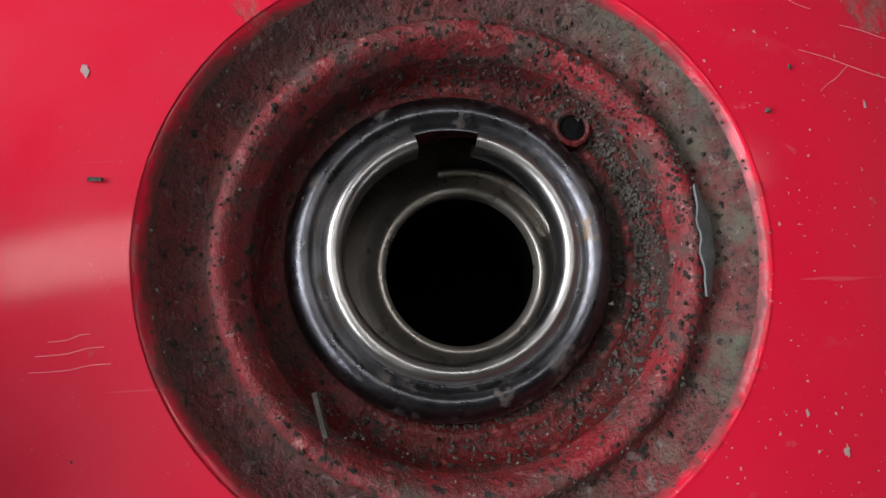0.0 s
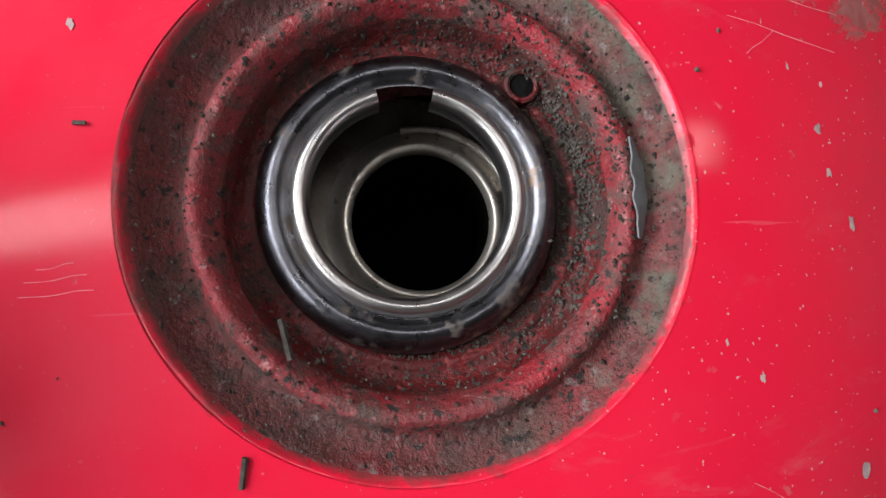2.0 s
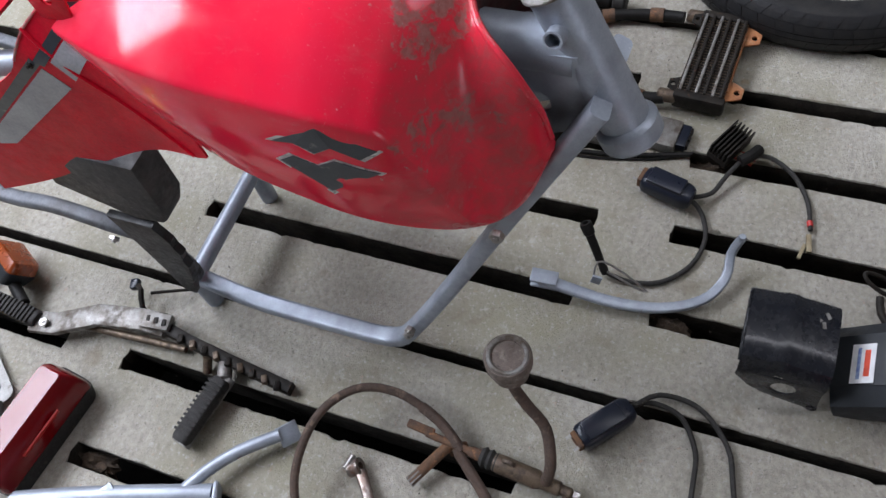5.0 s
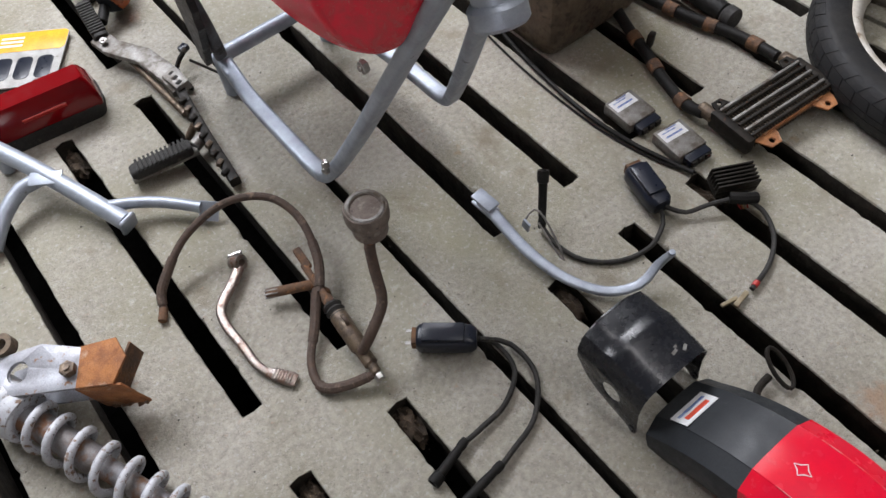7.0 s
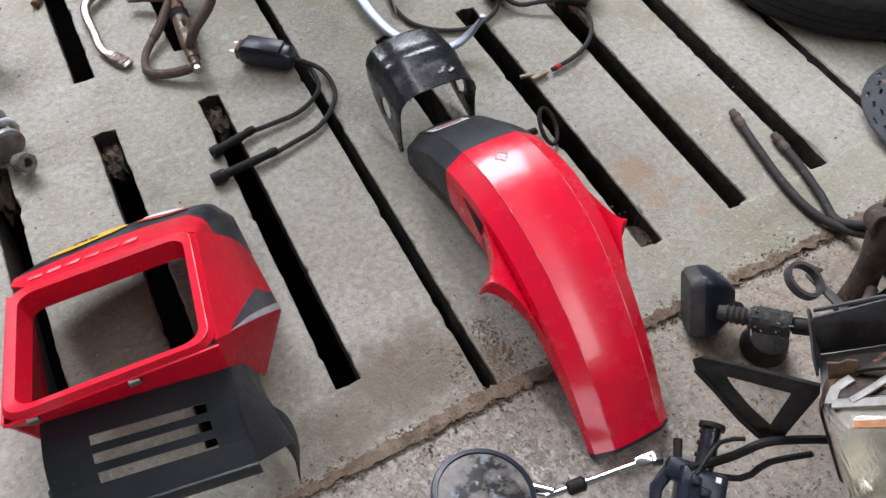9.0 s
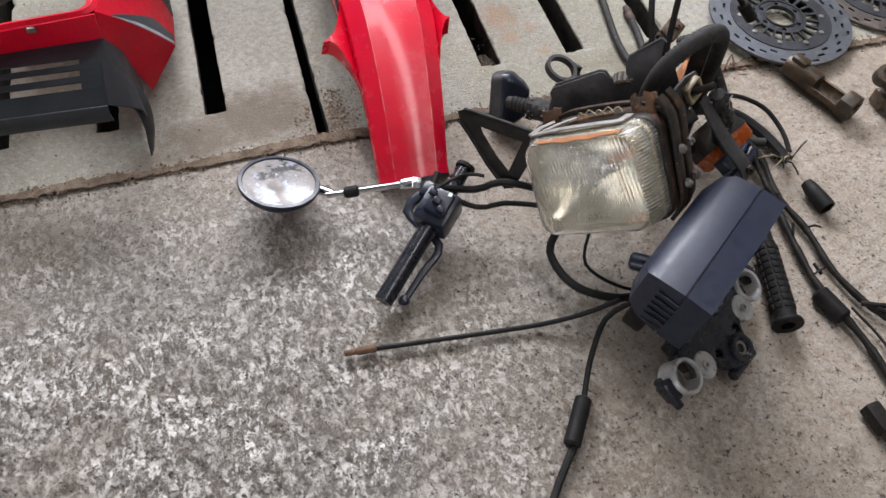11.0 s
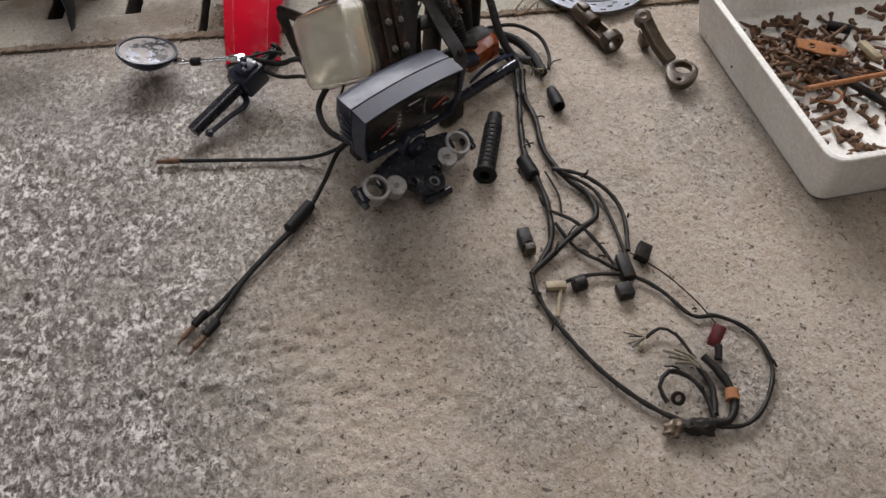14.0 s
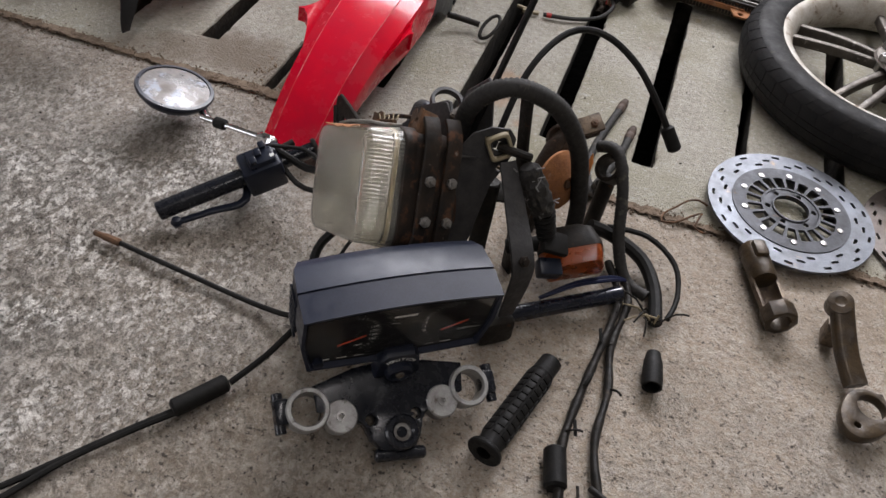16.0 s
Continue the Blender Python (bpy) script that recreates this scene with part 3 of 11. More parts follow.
RUST_ORANGE = material("orange_rust", (0.36, 0.15, 0.055), 0.85, 0.1, second=(0.22, 0.09, 0.04), scale=40, grain=0.15,
                       layers=[((0.45, 0.33, 0.24), 30, 0.58, 0.72, 0.8, 0)], bump=[(160, 0.001)])
GREASE = material("greasy_brown_metal", (0.10, 0.075, 0.055), 0.45, 0.5, second=(0.17, 0.125, 0.085), scale=40, grain=0.12,
                  layers=[((0.05, 0.035, 0.028), 60, 0.5, 0.65, 0.75, 0.2)], bump=[(160, 0.0009)])
BRASSY = material("brown_stained_bracket", (0.062, 0.040, 0.019), 0.36, 0.25, second=(0.028, 0.020, 0.013), scale=45, grain=0.12,
                  layers=[((0.055, 0.042, 0.032), 40, 0.52, 0.68, 0.7, 0.2)], bump=[(160, 0.0008)])
BLACK_PAINT = material("black_painted_steel", (0.008, 0.009, 0.013), 0.26, 0.0, second=(0.014, 0.015, 0.019), scale=25, coat=0.12,
                       layers=[((0.10, 0.095, 0.09), 90, 0.76, 0.80, 0.7, 0)], bump=[(60, 0.0001)], ior=1.4)
BLACK_DIRTY = material("dirty_black_steel", (0.012, 0.011, 0.010), 0.5, 0.1, second=(0.026, 0.022, 0.018), scale=40,
                       layers=[((0.12, 0.055, 0.03), 60, 0.63, 0.74, 0.85, 0.1), ((0.12, 0.105, 0.09), 90, 0.71, 0.78, 0.8, 0)], bump=[(120, 0.0008)], ior=1.24)
# the slight blue in the base paints a sky sheen on black
BLACK_PLASTIC = material("black_plastic", (0.008, 0.0105, 0.020), 0.32, second=(0.010, 0.013, 0.023), scale=30, layers=[((0.05, 0.047, 0.044), 60, 0.68, 0.84, 0.8, 0), ((0.09, 0.085, 0.08), 300, 0.72, 0.76, 0.8, 0)], bump=[(300, 0.00006)], ior=1.42)
GREY_PLASTIC = material("dark_grey_plastic", (0.0125, 0.0150, 0.0185), 0.44, second=(0.019, 0.022, 0.026), scale=18, layers=[((0.12, 0.115, 0.11), 80, 0.69, 0.79, 0.8, 0)], bump=[(300, 0.0003)], ior=1.4)
RUBBER = material("black_rubber", (0.008, 0.0078, 0.0075), 0.55, second=(0.014, 0.013, 0.012), scale=50, layers=[((0.050, 0.044, 0.038), 80, 0.68, 0.82, 0.9, 0)], bump=[(220, 0.0005)], ior=1.25)
RUBBER_GREY = material("perished_grey_rubber", (0.032, 0.030, 0.028), 0.7, second=(0.018, 0.017, 0.016), scale=60, layers=[((0.11, 0.097, 0.08), 60, 0.58, 0.76, 0.9, 0)], bump=[(250, 0.0005)], ior=1.38)
RUBBER_BROWN = material("dirty_brown_hose", (0.085, 0.055, 0.04), 0.75, second=(0.05, 0.035, 0.028), scale=60, layers=[((0.20, 0.14, 0.10), 60, 0.56, 0.72, 0.9, 0)], bump=[(250, 0.0008)])
TYRE = material("tyre_rubber", (0.012, 0.012, 0.013), 0.6, second=(0.021, 0.020, 0.019), scale=20, layers=[((0.075, 0.068, 0.058), 45, 0.64, 0.78, 0.9, 0)], bump=[(200, 0.0006)], ior=1.27)
RIM = material("dirty_cast_rim", (0.50, 0.475, 0.43), 0.6, 0.15, second=(0.34, 0.30, 0.245), scale=25, layers=[((0.15, 0.10, 0.065), 40, 0.57, 0.68, 0.85, 0.1)], bump=[(150, 0.0006)])
SPOKE = material("dark_cast_spoke", (0.115, 0.100, 0.085), 0.45, 0.6, second=(0.065, 0.056, 0.048), scale=40, grain=0.12, layers=[((0.30, 0.28, 0.255), 60, 0.60, 0.70, 0.6, 0.3)], bump=[(150, 0.0006)])
TRAY_WHITE = material("white_tray_plastic", (0.72, 0.71, 0.67), 0.5, second=(0.62, 0.60, 0.55), scale=9, layers=[((0.36, 0.31, 0.24), 30, 0.64, 0.74, 0.8, 0)], bump=[(200, 0.0004)])
STICKER = material("white_sticker", (0.72, 0.73, 0.74), 0.4, second=(0.6, 0.6, 0.62), scale=60, grain=0.03)
STICKER_RED = material("red_print", (0.62, 0.07, 0.03), 0.4, scale=40)
PLATE_WHITE = material("scuffed_white_plate", (0.42, 0.42, 0.41), 0.5, second=(0.30, 0.295, 0.28), scale=40, layers=[((0.16, 0.14, 0.12), 60, 0.62, 0.72, 0.8, 0)])
STICKER_BLUE = material("blue_print", (0.12, 0.16, 0.36), 0.45, second=(0.25, 0.33, 0.5), scale=200, spread=(0.45, 0.55))
YELLOW = material("yellow_plate", (0.78, 0.42, 0.015), 0.4, scale=14)
STRIPE_GREY = material("grey_stripe", (0.32, 0.32, 0.34), 0.35, scale=20, layers=[((0.30, 0.10, 0.10), 40, 0.64, 0.74, 0.6, 0)])
STRIPE_DARK = material("dark_stripe", (0.04, 0.045, 0.055), 0.35, scale=20, layers=[((0.26, 0.24, 0.23), 50, 0.62, 0.74, 0.6, 0)])
BADGE_LINE = material("silver_line", (0.62, 0.60, 0.60), 0.3, 0.6, scale=60)
FABRIC_ORANGE = material("orange_knit", (0.72, 0.13, 0.015), 0.9, second=(0.55, 0.09, 0.012), scale=30, bump=[(400, 0.0012), (60, 0.003)])
FABRIC_BLACK = material("black_coated_knit", (0.012, 0.012, 0.014), 0.6, scale=40, bump=[(300, 0.001), (50, 0.003)])
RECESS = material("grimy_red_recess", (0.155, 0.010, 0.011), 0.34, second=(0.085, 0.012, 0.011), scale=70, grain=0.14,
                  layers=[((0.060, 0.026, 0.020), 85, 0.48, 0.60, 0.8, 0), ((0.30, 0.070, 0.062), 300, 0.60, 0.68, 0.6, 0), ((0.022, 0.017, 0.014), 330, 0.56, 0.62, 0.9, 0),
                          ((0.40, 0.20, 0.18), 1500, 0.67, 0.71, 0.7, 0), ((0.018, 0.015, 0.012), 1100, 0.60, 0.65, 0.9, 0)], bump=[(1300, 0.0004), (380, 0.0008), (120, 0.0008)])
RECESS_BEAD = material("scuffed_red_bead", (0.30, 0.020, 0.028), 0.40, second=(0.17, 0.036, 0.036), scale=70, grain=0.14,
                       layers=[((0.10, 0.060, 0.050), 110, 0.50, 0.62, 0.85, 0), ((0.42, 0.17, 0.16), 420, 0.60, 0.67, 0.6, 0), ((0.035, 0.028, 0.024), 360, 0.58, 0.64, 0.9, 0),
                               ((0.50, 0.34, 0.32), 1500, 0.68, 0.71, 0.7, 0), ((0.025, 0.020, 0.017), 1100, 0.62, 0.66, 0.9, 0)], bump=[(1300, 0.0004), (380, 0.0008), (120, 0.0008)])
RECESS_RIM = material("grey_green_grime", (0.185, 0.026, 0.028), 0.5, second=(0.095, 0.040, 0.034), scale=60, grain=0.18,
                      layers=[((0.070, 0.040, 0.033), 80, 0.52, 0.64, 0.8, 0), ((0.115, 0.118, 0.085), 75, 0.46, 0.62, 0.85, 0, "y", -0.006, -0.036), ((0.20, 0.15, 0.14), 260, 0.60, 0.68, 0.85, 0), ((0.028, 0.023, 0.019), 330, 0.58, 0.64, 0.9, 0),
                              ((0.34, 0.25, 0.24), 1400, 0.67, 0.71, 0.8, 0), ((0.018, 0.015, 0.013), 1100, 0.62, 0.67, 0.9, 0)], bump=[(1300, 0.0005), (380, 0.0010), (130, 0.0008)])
NECK = material("filler_neck_steel", (0.50, 0.48, 0.45), 0.32, 1.0, second=(0.42, 0.41, 0.40), scale=50, grain=0.03,
                layers=[((0.20, 0.17, 0.14), 160, 0.66, 0.74, 0.5, 0.6), ((0.40, 0.31, 0.20), 50, 0.62, 0.78, 0.4, 0.8)], bump=[(700, 0.00005)])
NECK_DULL = material("oxidised_neck_steel", (0.150, 0.150, 0.165), 0.30, 1.0, second=(0.085, 0.084, 0.090), scale=110, grain=0.06,
                     layers=[((0.14, 0.11, 0.085), 160, 0.56, 0.68, 0.7, 0.4), ((0.30, 0.20, 0.12), 90, 0.64, 0.72, 0.7, 0.3)], bump=[(600, 0.0001)])
BARE_STEEL = material("bare_grey_steel", (0.175, 0.190, 0.190), 0.6, 0.2, second=(0.12, 0.125, 0.125), scale=300)
NECK_PLATE = material("brown_stained_plate", (0.22, 0.20, 0.17), 0.42, 0.5, second=(0.12, 0.095, 0.075), scale=70, grain=0.08, layers=[((0.10, 0.06, 0.04), 120, 0.56, 0.70, 0.8, 0.1)])
# near-black paints the shade down the filler tube
BORE_SHADE = material("shaded_bore", (0.008, 0.007, 0.006), 0.95, scale=60, ior=1.1)
TUBE = material("beige_stained_tube", (0.58, 0.54, 0.48), 0.30, 0.6, second=(0.44, 0.40, 0.34), scale=60, grain=0.05, layers=[((0.20, 0.14, 0.10), 110, 0.58, 0.72, 0.8, 0.1)], bump=[(500, 0.0001)])
DEBRIS = material("dirt_crumbs", (0.045, 0.038, 0.03), 0.95, second=(0.11, 0.095, 0.08), scale=300, bump=[(900, 0.0006)])
# red paint of the tank's tunnel, darkened to paint in its shade
TUNNEL_SHADE = material("tank_tunnel_shade", (0.060, 0.008, 0.009), 0.7, second=(0.030, 0.014, 0.012), scale=40, grain=0.1)
CAP_GREY = material("dull_cap_zinc", (0.17, 0.18, 0.18), 0.42, 0.55, second=(0.11, 0.115, 0.115), scale=60, grain=0.08, layers=[((0.055, 0.05, 0.045), 70, 0.56, 0.66, 0.8, 0.1), ((0.30, 0.30, 0.29), 190, 0.66, 0.72, 0.5, 0.5)], bump=[(300, 0.0003)])
RUST_CAST = material("dark_rusty_casting", (0.070, 0.050, 0.036), 0.75, 0.3, second=(0.036, 0.028, 0.023), scale=45, grain=0.15, layers=[((0.16, 0.085, 0.045), 60, 0.58, 0.68, 0.8, 0)], bump=[(90, 0.002), (260, 0.0012)])
FRAYED = material("frayed_grey_strands", (0.25, 0.245, 0.24), 0.8, second=(0.12, 0.115, 0.11), scale=120)
ORANGE_CHIP = material("broken_orange_plastic", (0.55, 0.22, 0.06), 0.5, second=(0.40, 0.15, 0.05), scale=80)
DULL_SLEEVE = material("dull_beige_sleeve", (0.16, 0.135, 0.095), 0.7, second=(0.09, 0.075, 0.055), scale=120)
BLUE_WIRE = material("blue_wire", (0.006, 0.010, 0.040), 0.4, scale=60)
RED_WIRE = material("red_wire", (0.45, 0.02, 0.015), 0.45, scale=60)
CREAM = material("cream_connector", (0.31, 0.26, 0.165), 0.55, second=(0.21, 0.165, 0.10), scale=60)
COPPER = material("copper_strands", (0.45, 0.2, 0.08), 0.4, 0.7, scale=80)
# black plastic with the sky's blue sheen put into its base colour
CLUSTER_BLACK = material("satin_black_with_sky_sheen", (0.0115, 0.0155, 0.030), 0.42, second=(0.016, 0.020, 0.037), scale=30, layers=[((0.05, 0.047, 0.044), 70, 0.68, 0.84, 0.8, 0)], bump=[(400, 0.00005)], ior=1.42)
DIAL = material("dial_face", (0.006, 0.006, 0.0065), 0.5, scale=40, layers=[((0.04, 0.037, 0.034), 60, 0.62, 0.82, 0.8, 0)], ior=1.35)
PRINT_WHITE = material("white_print", (0.75, 0.75, 0.72), 0.5, scale=60)
NEEDLE = material("orange_needle", (0.62, 0.07, 0.03), 0.5, scale=60)
PRINT_GREY = material("faded_print", (0.27, 0.27, 0.26), 0.6, second=(0.15, 0.15, 0.145), scale=200)
WALL = material("block_wall", (0.24, 0.235, 0.215), 0.9, second=(0.18, 0.175, 0.155), scale=3, bump=[(40, 0.004)])
ROOF = material("roof_sheet", (0.16, 0.16, 0.155), 0.7, second=(0.11, 0.11, 0.105), scale=2, bump=[(20, 0.003)])
def clear(name, tint, rough=0.05, ior=1.5, weight=1.0, haze=0.35):
    mt = bpy.data.materials.new(name)
    mt.use_nodes = True
    b = mt.node_tree.nodes["Principled BSDF"]
    b.inputs["Base Color"].default_value = (*tint, 1)
    b.inputs["Roughness"].default_value = rough
    b.inputs["Transmission Weight"].default_value = weight
    b.inputs["IOR"].default_value = ior
    n, l = mt.node_tree.nodes, mt.node_tree.links
    co = n.new("ShaderNodeTexCoord")
    nz = n.new("ShaderNodeTexNoise")
    nz.inputs["Scale"].default_value, nz.inputs["Detail"].default_value = 45, 5
    l.new(co.outputs["Object"], nz.inputs["Vector"])
    r = n.new("ShaderNodeMapRange")
    r.inputs["From Min"].default_value, r.inputs["From Max"].default_value = 0.45, 0.75
    r.inputs["To Min"].default_value, r.inputs["To Max"].default_value = rough, min(1, rough + haze)
    l.new(nz.outputs["Fac"], r.inputs["Value"])
    l.new(r.outputs["Result"], b.inputs["Roughness"])
    return mt


def ribbed_glass(name, way, pitch, depth, tint, clean):
    """Lamp glass with moulded ribs across the given direction."""
    mt = clear(name, tint, 0.05, haze=0.18)
    n, l = mt.node_tree.nodes, mt.node_tree.links
    b = n["Principled BSDF"]
    co = n.new("ShaderNodeTexCoord")
    dot = n.new("ShaderNodeVectorMath")
    dot.operation = "DOT_PRODUCT"
    l.new(co.outputs["Object"], dot.inputs[0])
    dot.inputs[1].default_value = tuple(Vector(way) * (2 * math.pi / pitch))
    wave = n.new("ShaderNodeMath")
    wave.operation = "SINE"
    l.new(dot.outputs["Value"], wave.inputs[0])
    bp = n.new("ShaderNodeBump")
    bp.inputs["Distance"].default_value = depth
    l.new(wave.outputs[0], bp.inputs["Height"])
    l.new(bp.outputs["Normal"], b.inputs["Normal"])
    dirt = n.new("ShaderNodeTexNoise")
    dirt.inputs["Scale"].default_value, dirt.inputs["Detail"].default_value = 30, 5
    l.new(co.outputs["Object"], dirt.inputs["Vector"])
    r = n.new("ShaderNodeMapRange")
    for key, val in (("From Min", 0.35), ("From Max", 0.75), ("To Min", clean), ("To Max", clean - 0.09)):
        r.inputs[key].default_value = val
    l.new(dirt.outputs["Fac"], r.inputs["Value"])
    l.new(r.outputs["Result"], b.inputs["Transmission Weight"])
    return mt

INNER_GLASS = clear("lamp_inner_glass", (0.94, 0.93, 0.88), 0.03, haze=0.05)
RED_LENS = clear("red_lens", (0.22, 0.002, 0.005), 0.09, weight=0.30, haze=0.10, ior=1.4)
AMBER_LENS = clear("amber_lens", (0.46, 0.085, 0.008), 0.22, weight=0.5)
DIAL_GLASS = clear("instrument_window", (0.88, 0.87, 0.85), 0.04, ior=1.22, haze=0.1)
# over the dust, bluish and pale blotches paint reflected daylight
MIRROR_GLASS = material("mirror_glass", (0.060, 0.057, 0.055), 0.22, 0.7, second=(0.055, 0.054, 0.054), scale=24, grain=0.03, layers=[((0.17, 0.148, 0.132), 22, 0.44, 0.62, 0.7, 0.1), ((0.13, 0.14, 0.165), 34, 0.54, 0.60, 0.35, 0.5), ((0.27, 0.265, 0.25), 70, 0.62, 0.68, 0.5, 0.0)])
WORN_RED = material("worn_red_edge", (0.58, 0.20, 0.20), 0.5, second=(0.60, 0.03, 0.04), scale=40, spread=(0.42, 0.55))
REFLECTOR = material("aged_reflector", (0.82, 0.81, 0.76), 0.15, 0.90, second=(0.66, 0.63, 0.55), scale=30, grain=0.02)
STEEL_DUSTY = material("pale_dusty_steel", (0.27, 0.26, 0.24), 0.6, 0.3, second=(0.17, 0.155, 0.135), scale=50, grain=0.12, layers=[((0.16, 0.075, 0.04), 70, 0.62, 0.72, 0.8, 0)], bump=[(150, 0.0006)])

# ---- floor, pit and building ----
SLOT_GROUPS = [(-0.942, -0.352), (-0.222, 0.503), (0.632, 1.36), (1.49, 2.2)]
SLAT_FROM, SLAT_TO, SLAT_DEEP = -1.044, 2.35, 0.13
PANEL_JOINTS = [-1.735, -0.91, -0.062, 0.748, 1.56, 2.37]
PANEL_SLOTS = [[-1.575, -1.41, -1.245, -1.08], [-0.745, -0.575, -0.403, -0.228], [0.099, 0.262, 0.424, 0.588], [0.91, 1.072, 1.234, 1.397], [1.722, 1.884, 2.046, 2.208]]
floor = thing("floor", (0, 0, 0), "grey slatted concrete livestock floor with worn slot edges", "floor", kind="structure")


def slat_mesh(x0, x1, seed, half_left, half_right):
    """A concrete slat with worn, chipped top edges; between the slots it reaches half across to its neighbours."""
    ys = []
    for y0, y1 in SLOT_GROUPS:
        jl = 0.006 * noise.noise((seed * 7, y0 * 3, 1))
        ys += [(y0 + jl, 1), (y1 + jl, 1)]
    stops = [SLAT_FROM] + [y for y, _ in ys] + [SLAT_TO]
    rows = []
    for k in range(len(stops) - 1):
        a, b, slot = stops[k], stops[k + 1], k % 2 == 1
        steps = max(2, int((b - a) / 0.010))
        for i in range(steps + 1):
            y = a + (b - a) * i / steps
            y += (0.0012 if i == 0 and k else 0) - (0.0012 if i == steps and k < len(stops) - 2 else 0)
            e = []
            for z, half in ((0, half_left), (40, half_right)):
                wob = noise.noise((seed, y * 30, z)) * 0.0009 + noise.noise((seed, y * 110, z + 5)) * 0.0011
                chip = max(0.0, noise.noise((seed, y * 46, z + 21)) - 0.30) * 0.016
                if not slot and half:
                    wob, chip = 0.0175, 0.0
                    e.append((wob, 0.0, 0.0))
                else:
                    e.append((-wob, chip, 1.0))
            (wa, ca, oa), (wb, cb, ob_) = e
            l, r = x0 - wa, x1 + wb
            rows.append([(l + 0.010 * oa, y, -SLAT_DEEP), (l, y, -0.03), (l + ca * 0.5, y, -0.004 * oa - ca - 0.0002), (l + (0.0012 + ca) * oa, y, -0.0009 * oa), (l + 0.004 + ca, y, 0),
                         (r - 0.004 - cb, y, 0), (r - (0.0012 + cb) * ob_, y, -0.0009 * ob_), (r - cb * 0.5, y, -0.004 * ob_ - cb - 0.0002), (r, y, -0.03), (r - 0.010 * ob_, y, -SLAT_DEEP)])
    bm = loft(rows)
    # sides below the top edge take the stain with slot shade painted in
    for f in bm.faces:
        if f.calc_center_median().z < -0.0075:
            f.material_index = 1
    return bm


def build_slats():
    number = 0
    for p, slots in enumerate(PANEL_SLOTS):
        left, right = PANEL_JOINTS[p] + 0.009, PANEL_JOINTS[p + 1] - 0.009
        edges = [left] + [v for s in slots for v in (s - 0.0175, s + 0.0175)] + [right]
        for k in range(0, len(edges), 2):
            number += 1
            part("slat", slat_mesh(edges[k], edges[k + 1], number * 3.7, k > 0, k < len(edges) - 2), [CONCRETE, MUCK_SHADE], floor, smooth=50)


build_slats()


def value_noise(nx, ny, cells_x, cells_y, rng):
    """Smooth noise on an nx by ny grid."""
    g = rng.random((cells_x + 2, cells_y + 2))
    u, v = np.linspace(0, cells_x, nx), np.linspace(0, cells_y, ny)
    i, j = np.minimum(u.astype(int), cells_x), np.minimum(v.astype(int), cells_y)
    fu, fv = u - i, v - j
    fu, fv = (fu * fu * (3 - 2 * fu))[:, None], (fv * fv * (3 - 2 * fv))[None]
    a, b, c, d = g[np.ix_(i, j)], g[np.ix_(i + 1, j)], g[np.ix_(i, j + 1)], g[np.ix_(i + 1, j + 1)]
    return (a * (1 - fu) + b * fu) * (1 - fv) + (c * (1 - fu) + d * fu) * fv


def slab_near():
    """The rough, brushed concrete slab in front of the slats."""
    rng = np.random.default_rng(4)
    x0, x1, y0, y1, step = -1.3, 1.9, -2.9, -1.051, 0.0047
    nx, ny = int((x1 - x0) / step), int((y1 - y0) / step)
    xs, ys = np.linspace(x0, x1, nx), np.linspace(y0, y1, ny)
    lump = value_noise(nx, ny, int(3.2 / 0.020), int(1.83 / 0.014), rng)
    fine = value_noise(nx, ny, int(3.2 / 0.010), int(1.83 / 0.008), rng)
    broad = value_noise(nx, ny, 9, 6, rng)
    coarse = np.clip((0.50 - xs)[:, None] / 0.6 + (broad - 0.5) * 1.6, 0.22, 1.0) * np.clip(0.25 - (ys + 1.22)[None] / 0.23 * 0.75, 0.25, 1.0)
    high = -np.clip(0.62 - lump, 0, 1) * 0.0125 * coarse - np.clip(0.55 - fine, 0, 1) * 0.0056 * (0.35 + coarse) + (broad - 0.5) * 0.003
    high -= high.max()
    edge = np.clip((y1 - ys) / 0.02, 0, 1)[None]
    high = high - (1 - edge) * 0.004
    verts = np.stack([np.repeat(xs, ny), np.tile(ys, nx), high.ravel()], 1)
    i, j = np.meshgrid(np.arange(nx - 1), np.arange(ny - 1), indexing="ij")
    a = (i * ny + j).ravel()
    faces = np.stack([a, a + ny, a + ny + 1, a + 1], 1)
    me = bpy.data.meshes.new("ground_slab")
    me.from_pydata(verts.tolist(), [], faces.tolist())
    me.polygons.foreach_set("use_smooth", np.ones(len(faces), bool))
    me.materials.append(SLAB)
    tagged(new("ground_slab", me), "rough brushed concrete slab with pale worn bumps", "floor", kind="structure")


slab_near()


def flat(name, x0, x1, y0, y1, z0, z1, material_, label, category):
    bm = block((x1 - x0, y1 - y0, z1 - z0), pose((x0 + x1) / 2, (y0 + y1) / 2, (z0 + z1) / 2))
    return lone(name, bm, material_, ((x0 + x1) / 2, (y0 + y1) / 2, z0), label, category, kind="structure")


flat("slab_left", -3.6, -1.3, -5.6, -1.051, -0.3, -0.004, SLAB, "plain concrete slab beside the slats", "floor")
flat("slab_right", 1.9, 4.2, -5.6, -1.051, -0.3, -0.004, SLAB, "plain concrete slab beside the slats", "floor")
flat("slab_back", -1.3, 1.9, -5.6, -2.9, -0.3, -0.004, SLAB, "plain concrete slab behind the laid out parts", "floor")
flat("slab_edge", -1.3, 1.9, -1.12, -1.053, -0.3, -0.014, SLAB, "edge of the concrete slab", "floor")
flat("joint_bed", -3.6, 4.2, -1.053, -1.036, -0.3, -0.006, CRUMBS, "dirt-filled joint between slats and slab", "joint")
